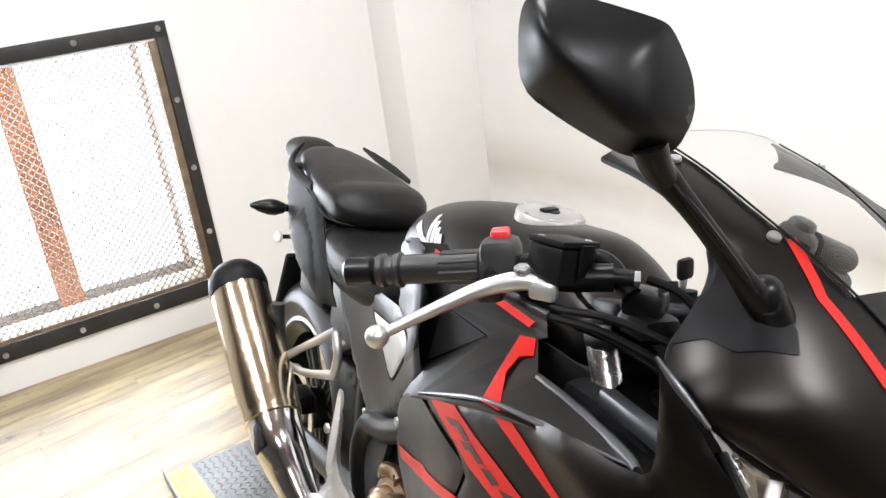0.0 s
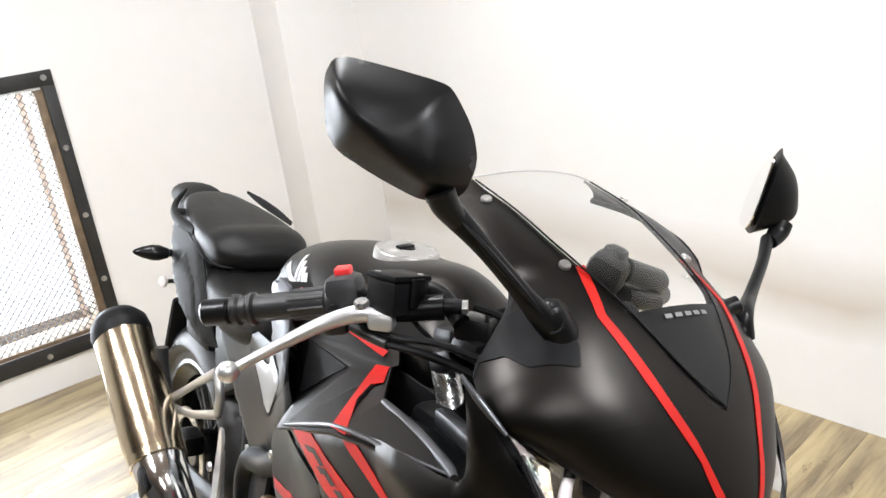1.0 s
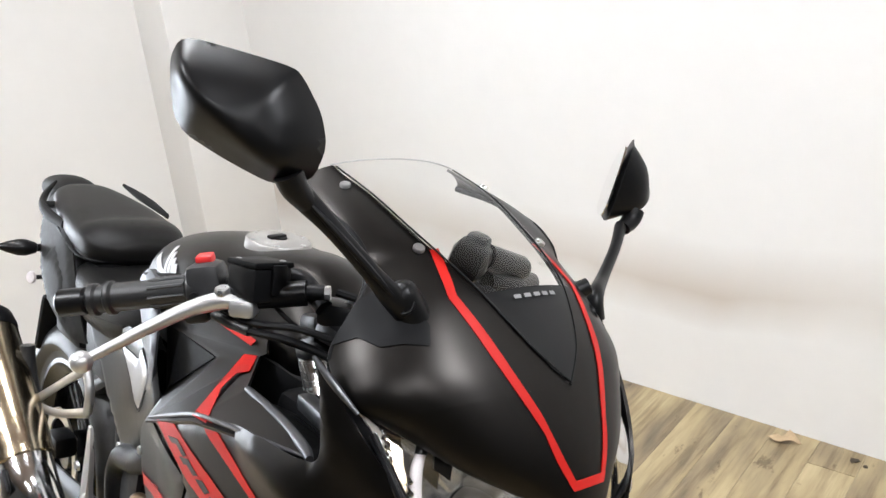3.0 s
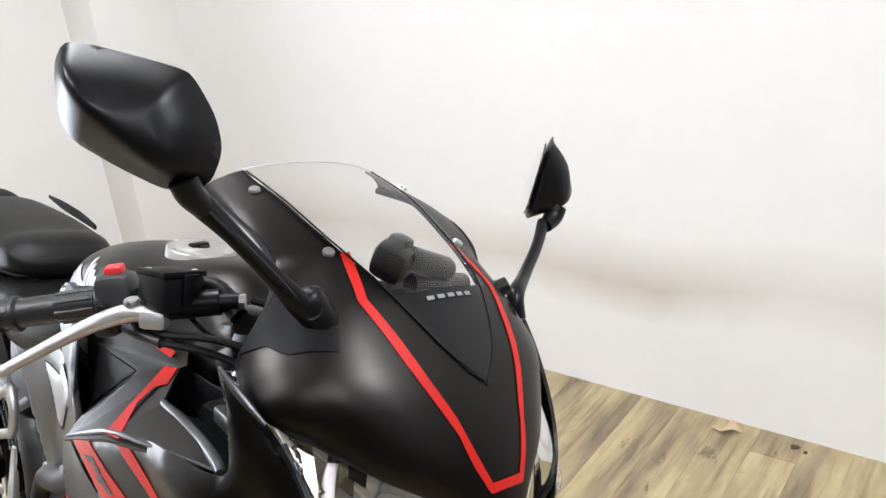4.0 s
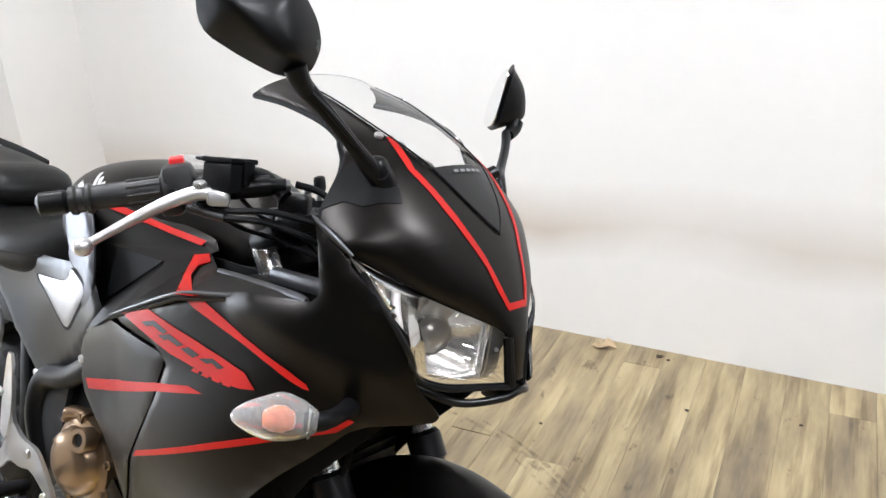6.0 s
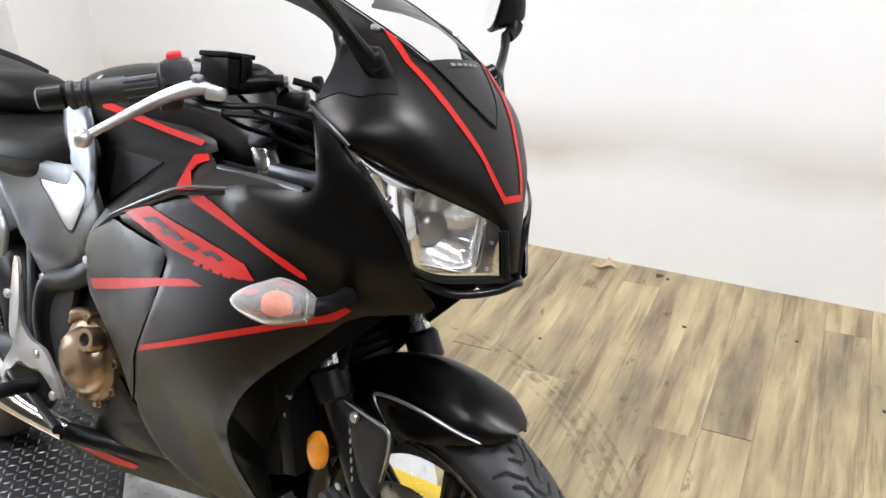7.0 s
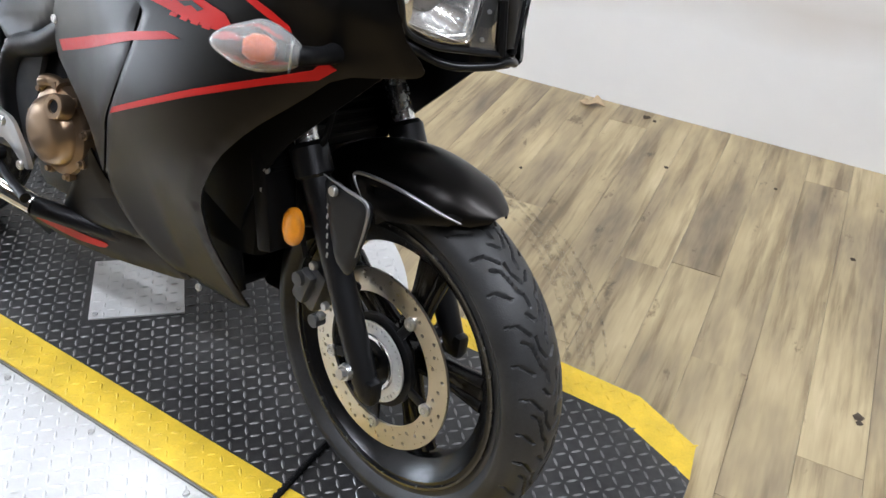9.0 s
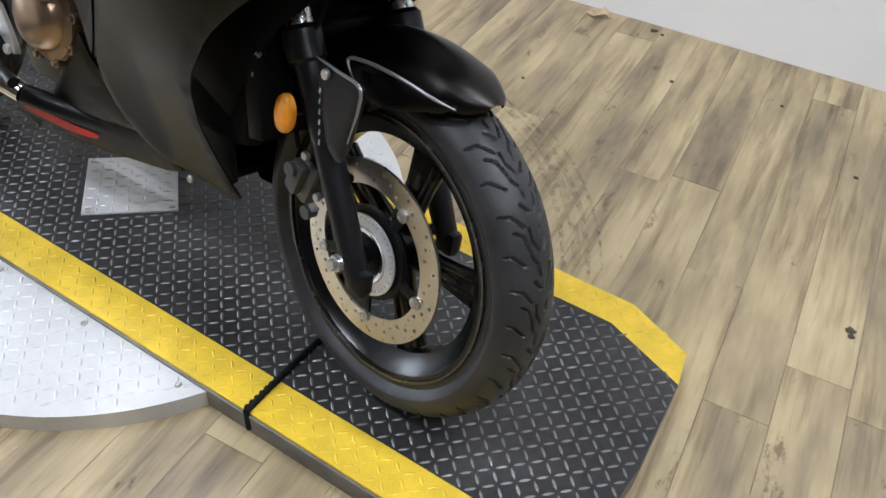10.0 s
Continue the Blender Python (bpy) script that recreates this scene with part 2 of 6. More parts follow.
REFLECTOR = material("headlight_reflector", (0.80, 0.79, 0.77), 0.20, 0.75, vary=0.03, scale=3, rough_vary=0.02)
SHIELD = material("bulb_shield_grey", (0.36, 0.34, 0.31), 0.3, 0.7)
BEZEL = material("dark_grey_bezel", (0.045, 0.045, 0.045), 0.4)
COVER_GREY = material("dark_matte_grey_paint", (0.050, 0.051, 0.054), 0.36, 0.85, vary=0.08, scale=5, rough_vary=0.03)


# ---- shapes ----
def to_object(name, bm, mat, parent=None, label="", sharp=40):
    me = bpy.data.meshes.new(name)
    bm.normal_update()
    bm.to_mesh(me)
    bm.free()
    for p in me.polygons:
        p.use_smooth = True
    me.set_sharp_from_angle(angle=radians(sharp))
    me.materials.append(mat)
    ob = new(name, me)
    ob.parent = parent
    if label:
        ob["label"] = label
    return ob


part = to_object


def thing(name, bm, mat, label, category, kind="", group="", sharp=40):
    return tagged(to_object(name, bm, mat, None, "", sharp), label, category, group, kind)


def block(lo, hi, bevel=0.0, segments=2):
    bm = bmesh.new()
    bmesh.ops.create_cube(bm, size=1)
    for v in bm.verts:
        v.co = [a + (b - a) * (c + 0.5) for a, b, c in zip(lo, hi, v.co)]
    if bevel:
        bmesh.ops.bevel(bm, geom=bm.edges[:], offset=bevel, segments=segments, affect="EDGES", profile=0.5)
    return bm


def obox(centre, size, bevel=0.0, turn=(0, 0, 0), segments=2):
    h = [s / 2 for s in size]
    bm = block([-v for v in h], h, bevel, segments)
    bm.transform(pose(*centre, *turn))
    return bm


def join(*bms):
    out = bms[0]
    for b in bms[1:]:
        me = bpy.data.meshes.new("tmp")
        b.to_mesh(me)
        b.free()
        out.from_mesh(me)
        bpy.data.meshes.remove(me)
    return out


def spline(points, steps):
    """Catmull-Rom through points (any number of values each)."""
    p = [np.array(q, float) for q in points]
    p = [2 * p[0] - p[1]] + p + [2 * p[-1] - p[-2]]
    out = []
    for i in range(1, len(p) - 2):
        for k in range(steps):
            t = k / steps
            out.append(0.5 * ((2 * p[i]) + (p[i + 1] - p[i - 1]) * t + (2 * p[i - 1] - 5 * p[i] + 4 * p[i + 1] - p[i + 2]) * t * t
                              + (3 * p[i] - p[i - 1] - 3 * p[i + 1] + p[i + 2]) * t ** 3))
    return out + [p[-2]]


def rings(bm, loops, close_ends=True):
    made = [[bm.verts.new(c) for c in loop] for loop in loops]
    n = len(made[0])
    for a, b in zip(made, made[1:]):
        for i in range(n):
            bm.faces.new((a[i], a[(i + 1) % n], b[(i + 1) % n], b[i]))
    if close_ends:
        bm.faces.new(made[0][::-1])
        bm.faces.new(made[-1])
    bmesh.ops.recalc_face_normals(bm, faces=bm.faces[:])
    return bm


def tube(points, radius, seg=12, steps=6, flat=1.0, straight=False):
    """A rod along points; radius one number or one a point; flat squeezes it across."""
    rad = radius if isinstance(radius, (list, tuple)) else [radius] * len(points)
    rows = [(*p, r) for p, r in zip(points, rad)]
    path = [np.array(r, float) for r in rows] if straight else spline(rows, steps)
    loops, side = [], None
    for i, q in enumerate(path):
        a, b = path[max(0, i - 1)], path[min(len(path) - 1, i + 1)]
        d = Vector(b[:3] - a[:3]).normalized()
        if side is None:
            side = d.orthogonal().normalized() if abs(d.z) > 0.95 else d.cross(Vector((0, 0, 1))).normalized()
        side = (side - d * side.dot(d)).normalized()
        up = d.cross(side)
        c, rad_q = Vector(q[:3]), float(q[3])
        loops.append([c + rad_q * (math.cos(2 * math.pi * k / seg) * side * flat + math.sin(2 * math.pi * k / seg) * up) for k in range(seg)])
    return rings(bmesh.new(), loops)


def lathe(profile, seg=32, closed=False):
    """Turn (radius, height) pairs about the y axis; height is along y."""
    bm = bmesh.new()
    made = []
    for k in range(seg):
        a = 2 * math.pi * k / seg
        made.append([bm.verts.new((r * math.cos(a), h, r * math.sin(a))) for r, h in profile])
    m = len(profile)
    for k in range(seg):
        a, b = made[k], made[(k + 1) % seg]
        for i in range(m if closed else m - 1):
            j = (i + 1) % m
            bm.faces.new((a[i], a[j], b[j], b[i]))
    bmesh.ops.remove_doubles(bm, verts=bm.verts[:], dist=1e-6)
    bmesh.ops.recalc_face_normals(bm, faces=bm.faces[:])
    return bm


def moved(bm, m):
    bm.transform(m)
    return bm


def rod(a, b, ra, rb=None, seg=16):
    return tube([a, b], [ra, ra if rb is None else rb], seg, straight=True)


def aim(place, way):
    """A pose whose y axis points along way."""
    return Matrix.Translation(place) @ Vector(way).to_track_quat("Y", "Z").to_matrix().to_4x4()


def bolt(place, way, r=0.006, h=0.006):
    return moved(lathe([(0, h), (r * 0.45, h), (r * 0.45, h * 0.55), (r * 0.5, h * 0.55), (r * 0.55, h), (r * 0.85, h), (r, h * 0.7), (r, 0), (0, 0)], 14), aim(place, way))


def inside(px, pz, poly):
    poly = np.asarray(poly)
    x, z = np.asarray(px), np.asarray(pz)
    hit = np.zeros(x.shape, bool)
    j = len(poly) - 1
    for i in range(len(poly)):
        xi, zi, xj, zj = *poly[i], *poly[j]
        cross = (zi > z) != (zj > z)
        with np.errstate(divide="ignore", invalid="ignore"):
            hit ^= cross & (x < (xj - xi) * (z - zi) / (zj - zi) + xi)
        j = i
    return hit


def edge_distance(pts, poly):
    a, b = np.asarray(poly), np.roll(np.asarray(poly), -1, axis=0)
    d = b - a
    w = pts[:, None, :] - a[None]
    t = np.clip((w * d).sum(2) / np.maximum((d * d).sum(1), 1e-12), 0, 1)
    return np.linalg.norm(w - t[..., None] * d, axis=2).min(1)


def rounded(poly, times):
    p = [np.array(q, float) for q in poly]
    for _ in range(times):
        p = [v for a, b in zip(p, p[1:] + p[:1]) for v in (0.8 * a + 0.2 * b, 0.2 * a + 0.8 * b)]
    return [tuple(v) for v in p]


def flat_cut(poly, holes=(), step=0.012):
    """Triangles that fill a polygon, with points inside; returns points, triangles, distance from the edge."""
    from mathutils.geometry import delaunay_2d_cdt

    def dense(loop):
        out = []
        for a, b in zip(loop, list(loop[1:]) + [loop[0]]):
            a, b = np.array(a, float), np.array(b, float)
            k = max(1, int(np.linalg.norm(b - a) / step + 0.5))
            out += [tuple(a + (b - a) * i / k) for i in range(k)]
        return out

    loops = [dense(poly)] + [dense(h) for h in holes]
    verts, edges = [], []
    for loop in loops:
        base = len(verts)
        verts += loop
        edges += [(base + i, base + (i + 1) % len(loop)) for i in range(len(loop))]
    q = np.array(loops[0])
    gx, gz = np.meshgrid(np.arange(q[:, 0].min(), q[:, 0].max(), step), np.arange(q[:, 1].min(), q[:, 1].max(), step * 0.87))
    gx = gx + (np.arange(gx.shape[0]) % 2)[:, None] * step / 2
    g = np.stack([gx.ravel(), gz.ravel()], 1)
    g = g[inside(g[:, 0], g[:, 1], loops[0])]
    for h in loops[1:]:
        g = g[~inside(g[:, 0], g[:, 1], h)]
    if len(g):
        far = np.min([edge_distance(g, h) for h in loops], axis=0) > step * 0.45
        g = g[far]
    verts += [tuple(v) for v in g]
    vs, _, fs, *_ = delaunay_2d_cdt([Vector(v) for v in verts], edges, [], 0, 1e-6)
    vs = np.array([tuple(v) for v in vs])
    mid = np.array([vs[list(f)].mean(0) for f in fs])
    ok = inside(mid[:, 0], mid[:, 1], loops[0])
    for h in loops[1:]:
        ok &= ~inside(mid[:, 0], mid[:, 1], h)
    return vs, [f for f, o in zip(fs, ok) if o], np.min([edge_distance(vs, h) for h in loops], axis=0)


def plate(poly, thick, holes=(), step=0.03, soft=0):
    """A flat plate cut to (x, z), its thickness along y about 0."""
    vs, fs, _ = flat_cut(rounded(poly, soft) if soft else poly, holes, step)
    bm = bmesh.new()
    front = [bm.verts.new((v[0], -thick / 2, v[1])) for v in vs]
    for f in fs:
        bm.faces.new([front[i] for i in f])
    got = bmesh.ops.extrude_face_region(bm, geom=bm.faces[:])
    for v in got["geom"]:
        if isinstance(v, bmesh.types.BMVert):
            v.co.y += thick
    bmesh.ops.recalc_face_normals(bm, faces=bm.faces[:])
    return bm


class Width:
    """A smooth half-width over the side view, through a few control widths (x, z, w)."""

    def __init__(self, rows, soft=0.15, square=False, ease_by=0.0):
        self.c = np.array([r[:2] for r in rows], float)
        w = np.array([r[2] for r in rows], float)
        self.soft, self.square = soft, square
        n = len(rows)
        k = -np.sqrt(((self.c[:, None] - self.c[None]) ** 2).sum(2) + soft ** 2) + ease_by * np.eye(n)
        one = np.ones((n, 1))
        a = np.block([[k, one], [one.T, np.zeros((1, 1))]])
        self.k = np.linalg.solve(a + 1e-9 * np.eye(n + 1), np.r_[w * w if square else w, 0])

    def __call__(self, pts):
        pts = np.atleast_2d(np.asarray(pts, float))
        k = -np.sqrt(((pts[:, None] - self.c[None]) ** 2).sum(2) + self.soft ** 2)
        w = k @ self.k[:-1] + self.k[-1]
        return np.sqrt(np.maximum(w, 0)) if self.square else w


def panel(poly, width, side=-1, thick=0.004, step=0.012, roll=0.005, off=0.0, soft=1, both=False, holes=(), centre=()):
    """A shell cut to a side-view outline and bent to the width; its edges roll in."""
    vs, fs, dist = flat_cut(rounded(poly, soft) if soft else poly, holes, step)
    w = width(vs) + off
    if len(centre):
        near = edge_distance(vs, list(centre) + list(centre)[::-1]) < 0.004
        w = np.where(near & (dist < 1e-4), 0.0, w)
    drop = np.where(dist < roll, roll - np.sqrt(np.maximum(roll ** 2 - (roll - dist) ** 2, 0)), 0) * np.clip(w / 0.03, 0, 1) if roll else 0 * w
    y = np.maximum(w - drop, 0)
    bm = bmesh.new()
    for s in ((-1, 1) if both else (side,)):
        made = [bm.verts.new((v[0], s * t, v[1])) for v, t in zip(vs, y)]
        for f in fs:
            tri = [made[i] for i in f]
            bm.faces.new(tri if s < 0 else tri[::-1])
    if both:
        bmesh.ops.remove_doubles(bm, verts=bm.verts[:], dist=2e-4)
    bm.normal_update()
    if thick:
        mid = sum((f.normal.y * (-1 if f.calc_center_median().y < 0 else 1) * -1 for f in bm.faces))
        if mid > 0:
            bmesh.ops.reverse_faces(bm, faces=bm.faces[:])
        bmesh.ops.solidify(bm, geom=bm.faces[:], thickness=thick)
        bmesh.ops.recalc_face_normals(bm, faces=bm.faces[:])
    return bm


def loft(stations, steps=5, seg=32):
    """A body along x. Station: x, z, half-width, rise, drop, fullness, y."""
    loops = []
    for x, z, hw, hu, hd, n, yc in spline(stations, steps):
        loop = []
        for k in range(seg):
            a = 2 * math.pi * k / seg
            c, s = math.cos(a), math.sin(a)
            loop.append((x, yc + hw * math.copysign(abs(c) ** (2 / n), c), z + (hu if s > 0 else hd) * math.copysign(abs(s) ** (2 / n), s)))
        loops.append(loop)
    return rings(bmesh.new(), loops)


def cage(points, faces, side, thick=0.004, soft=0.005):
    """A shell of flat facets between named points, its creases softened."""
    bm = bmesh.new()
    made = {k: bm.verts.new((x, side * y, z)) for k, (x, y, z) in points.items()}
    for f in faces:
        bm.faces.new([made[k] for k in f])
    bmesh.ops.recalc_face_normals(bm, faces=bm.faces[:])
    if sum(f.normal.z * f.calc_area() for f in bm.faces) < 0:
        bmesh.ops.reverse_faces(bm, faces=bm.faces[:])
    if soft:
        inner = [e for e in bm.edges if len(e.link_faces) == 2]
        bmesh.ops.bevel(bm, geom=inner, offset=soft, segments=3, affect="EDGES", profile=0.5)
    bm.normal_update()
    if thick:
        bmesh.ops.solidify(bm, geom=bm.faces[:], thickness=thick)
        bmesh.ops.recalc_face_normals(bm, faces=bm.faces[:])
    return bm

# ---- the room ----
def room_wall(name, lo, hi, label):
    return thing(name, block(lo, hi), DIM_WALL, label, "wall", "structure")


X0, X1, Y0, Y1 = -2.83, 3.2, -3.6, 1.66
thing("floor", block((X0 - 0.2, Y0 - 0.2, FLOOR_Z - 0.1), (X1 + 0.2, Y1 + 0.3, FLOOR_Z - 0.008)), material("floor_bed", (0.20, 0.15, 0.09), 0.8), "worn oak-look plank floor", "floor", "structure")
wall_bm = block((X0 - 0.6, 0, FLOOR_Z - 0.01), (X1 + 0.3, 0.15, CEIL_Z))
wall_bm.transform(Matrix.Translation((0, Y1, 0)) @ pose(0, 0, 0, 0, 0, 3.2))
thing("wall_north", wall_bm, NORTH_WALL, "smooth, slightly scuffed white painted wall with a painted band of soft shade", "wall", "structure")
# Unseen walls added to close the room, dark so the black paint reflects little.
room_wall("wall_south", (X0 - 0.15, Y0 - 0.15, FLOOR_Z - 0.01), (X1 + 0.15, Y0, CEIL_Z), "unseen dark grey closing wall that keeps reflections dark")
room_wall("wall_east", (X1, Y0, FLOOR_Z - 0.01), (X1 + 0.15, Y1 + 0.2, CEIL_Z), "unseen dark grey closing wall, dark for the reflections")
WIN = (-1.02, 0.262, 0.135, 1.098)   # opening: y from, y to, z from, z to
west = join(block((X0 - 0.16, Y0, FLOOR_Z - 0.01), (X0, WIN[0], CEIL_Z)), block((X0 - 0.16, WIN[1], FLOOR_Z - 0.01), (X0, Y1, CEIL_Z)),
            block((X0 - 0.16, WIN[0], WIN[3]), (X0, WIN[1], CEIL_Z)), block((X0 - 0.16, WIN[0], FLOOR_Z - 0.01), (X0, WIN[1], WIN[2])))
thing("wall_west", west, WHITE_WALL, "white painted wall with a low caged opening", "wall", "structure")
thing("pilaster", block((X0 - 0.01, 1.155, FLOOR_Z - 0.01), (-2.60, Y1 - 0.02, CEIL_Z), 0.004), WHITE_WALL, "boxed-in corner column painted white", "column", "structure")
# Ceiling is out of view; its brown is chosen to tint reflections.
thing("ceiling", block((X0 - 0.2, Y0 - 0.2, CEIL_Z), (X1 + 0.2, Y1 + 0.4, CEIL_Z + 0.1)), CEILING, "plain unseen ceiling, brown to warm the reflections", "ceiling", "structure")

# caged opening
window = thing("window_1", join(block((X0 - 0.004, WIN[0] - 0.062, WIN[3]), (X0 + 0.012, WIN[1] + 0.062, WIN[3] + 0.055), 0.002),
                                block((X0 - 0.004, WIN[0] - 0.062, WIN[2] - 0.062), (X0 + 0.012, WIN[1] + 0.062, WIN[2]), 0.002),
                                block((X0 - 0.004, WIN[1] + 0.018, WIN[2]), (X0 + 0.012, WIN[1] + 0.062, WIN[3]), 0.002),
                                block((X0 - 0.004, WIN[0] - 0.062, WIN[2]), (X0 + 0.012, WIN[0], WIN[3]), 0.002)), FRAME_STEEL,
               "bolted dark steel frame holding expanded metal mesh", "window", "structure")
part("jamb", block((X0 - 0.15, WIN[1] - 0.012, WIN[2]), (X0 + 0.004, WIN[1] + 0.018, WIN[3]), 0.003), RAW_WOOD, window, "raw wooden jamb")
part("jamb", block((X0 - 0.15, WIN[0], WIN[2]), (X0 + 0.004, WIN[0] + 0.03, WIN[3]), 0.003), RAW_WOOD, window, "raw wooden jamb")
part("window_sill", block((X0 - 0.15, WIN[0], WIN[2] - 0.002), (X0 - 0.004, WIN[1] - 0.012, WIN[2] + 0.016), 0.003), RAW_WOOD, window, "raw wooden sill")
part("head_trim", block((X0 - 0.02, WIN[0] + 0.01, WIN[3] - 0.010), (X0 + 0.008, WIN[1] + 0.01, WIN[3] - 0.002)), DECAL_GREY, window)
for y, z in [(y, WIN[3] + 0.03) for y in (0.292, 0.0, -0.29, -0.58, -0.87)] + [(y, WIN[2] - 0.034) for y in (0.03, -0.25, -0.52, -0.80)] + [(0.300, z) for z in (0.335, 0.60, 0.865)]:
    part("bolt", bolt((X0 + 0.012, y, z), (1, 0, 0), 0.011, 0.006), BOLT, window)


def expanded_mesh(y0, y1, z0, z1, x, pitch_y=0.028, pitch_z=0.0148, wide=0.0028, deep=0.004):
    verts, faces = [], []
    rows = int((z1 - z0) / pitch_z)
    cols = int((y1 - y0) / pitch_y * 2)
    for r in range(rows + 1):
        zc = z0 + r * pitch_z
        for c in range(cols):
            a = (y0 + c * pitch_y / 2, zc + (pitch_z / 2 if (c + r) % 2 else -pitch_z / 2))
            b = (y0 + (c + 1) * pitch_y / 2, zc + (-pitch_z / 2 if (c + r) % 2 else pitch_z / 2))
            k = len(verts)
            for (y, z), dx in ((a, deep), (b, deep)):
                verts += [(x + dx, y, z), (x - deep, y, z + wide), (x - deep, y, z - wide)]
            faces += [(k, k + 1, k + 4, k + 3), (k + 1, k + 2, k + 5, k + 4), (k + 2, k, k + 3, k + 5)]
    me = bpy.data.meshes.new("wire_mesh")
    me.from_pydata(verts, [], faces)
    me.materials.append(MESH_BLACK)
    ob = new("wire_mesh", me)
    ob.parent = window
    return tagged(ob, "black expanded metal mesh", kind="stuff")


expanded_mesh(WIN[0], WIN[1] + 0.02, WIN[2], WIN[3], X0 - 0.01)
thing("wooden_post", block((X0 - 0.42, -0.275, -0.2), (X0 - 0.34, -0.18, 2.2), 0.004), POST_ORANGE, "orange-stained wooden post outside the opening", "post")
thing("wooden_post", block((X0 - 0.42, 0.262, -0.2), (X0 - 0.34, 0.275, 2.2), 0.004), material("pale_pine", (0.62, 0.47, 0.36), 0.7, vary=0.2, scale=12), "thin pale wooden post outside the opening", "post")
thing("wooden_rail", block((X0 - 0.46, -1.6, 0.02), (X0 - 0.30, 0.9, 0.085), 0.004), RAW_WOOD, "weathered wooden rail outside the opening", "rail")
thing("backdrop", block((X0 - 1.35, -4.5, -1.5), (X0 - 1.3, 4.0, 3.5)), glow("daylight_outside", (1, 1, 1), DAYLIGHT), "bright overcast daylight outside", "backdrop", "structure")

# ceiling lamps


def ceiling_light(x, y):
    ob = tagged(new("ceiling_light"), "long white ceiling light with a frosted cover", "lamp", "ceiling lights")
    ob.location = (x, y, CEIL_Z)
    part("frame", block((-0.62, -0.08, -0.05), (0.62, 0.08, 0.0), 0.006), material("lamp_housing", (0.7, 0.7, 0.7), 0.5), ob)
    part("diffuser", block((-0.6, -0.065, -0.075), (0.6, 0.065, -0.048), 0.012), glow("lamp_cover", (1.0, 0.96, 0.9), LAMP_GLOW), ob, "frosted white cover")
    return ob


first_lamp = ceiling_light(*LAMPS[0])
for x, y in LAMPS[1:]:
    copy_thing(first_lamp, pose(x, y, CEIL_Z))

# ---- the ramp and the turntable ----
def lugs(name, parent, mat, z, keep, box, pitch=0.0212, long=0.0112, wide=0.0025, high=0.0022):
    """Raised tread-plate lugs, two directions by turns, in one mesh."""
    verts, faces = [], []
    nx, ny = int((box[1] - box[0]) / pitch), int((box[3] - box[2]) / pitch)
    for i in range(nx):
        for j in range(ny):
            x, y = box[0] + (i + 0.5) * pitch, box[2] + (j + 0.5) * pitch
            if not keep(x, y):
                continue
            a = radians(45 if (i + j) % 2 else -45)
            c, s = math.cos(a), math.sin(a)
            k = len(verts)
            for u, v, h in ((-long, 0, 0), (-long * 0.4, -wide, 0), (long * 0.4, -wide, 0), (long, 0, 0), (long * 0.4, wide, 0), (-long * 0.4, wide, 0),
                            (-long * 0.6, 0, high), (long * 0.6, 0, high), (0, -wide * 0.45, high), (0, wide * 0.45, high)):
                verts.append((x + u * c - v * s, y + u * s + v * c, z(x) + h - 0.0002))
            faces += [tuple(k + q for q in f) for f in ((0, 1, 6), (1, 2, 8), (1, 8, 6), (2, 7, 8), (2, 3, 7), (3, 4, 7), (4, 9, 7), (4, 5, 9), (5, 6, 9), (5, 0, 6), (6, 8, 9), (8, 7, 9))]
    me = bpy.data.meshes.new(name)
    me.from_pydata(verts, [], faces)
    me.materials.append(mat)
    for p in me.polygons:
        p.use_smooth = True
    ob = new(name, me)
    ob.parent = parent
    return tagged(ob, kind="stuff")


DECK_IN = (-0.142, 0.330)
DECK_OUT = (-0.222, 0.402)
RAMP_X = -1.55
deck_z = lambda x: 0.0 if x > RAMP_X else -0.044 * (RAMP_X - x) / 0.33
black_outline = [(-1.88, DECK_IN[0]), (RAMP_X, DECK_IN[0]), (0.40, DECK_IN[0]), (0.478, -0.085), (0.488, 0.06), (0.478, 0.262), (0.315, DECK_IN[1]), (RAMP_X, DECK_IN[1]), (-1.88, DECK_IN[1])]


def slab(outline, top, bottom):
    bm = bmesh.new()
    vs, fs, _ = flat_cut(outline, (), 0.25)
    up = [bm.verts.new((x, y, top(x))) for x, y in vs]
    for f in fs:
        bm.faces.new([up[i] for i in f])
    got = bmesh.ops.extrude_face_region(bm, geom=bm.faces[:])
    for v in got["geom"]:
        if isinstance(v, bmesh.types.BMVert):
            v.co.z = bottom
    bmesh.ops.recalc_face_normals(bm, faces=bm.faces[:])
    return bm


deck = thing("display_ramp", slab(black_outline, deck_z, FLOOR_Z), DECK_BLACK, "low black tread-plate ramp with yellow edges under the motorcycle", "ramp", sharp=20)
border_near = [(-1.88, DECK_OUT[0]), (RAMP_X, DECK_OUT[0]), (0.33, DECK_OUT[0]), (0.462, -0.165), (0.478, -0.085), (0.40, DECK_IN[0]), (RAMP_X, DECK_IN[0]), (-1.88, DECK_IN[0])]
border_far = [(-1.88, DECK_IN[1]), (RAMP_X, DECK_IN[1]), (0.315, DECK_IN[1]), (0.478, 0.262), (0.463, 0.342), (0.331, DECK_OUT[1]), (RAMP_X, DECK_OUT[1]), (-1.88, DECK_OUT[1])]
for outline in (border_near, border_far):
    part("yellow_border", slab(outline, deck_z, FLOOR_Z), DECK_YELLOW, deck, "scuffed yellow border", 20)
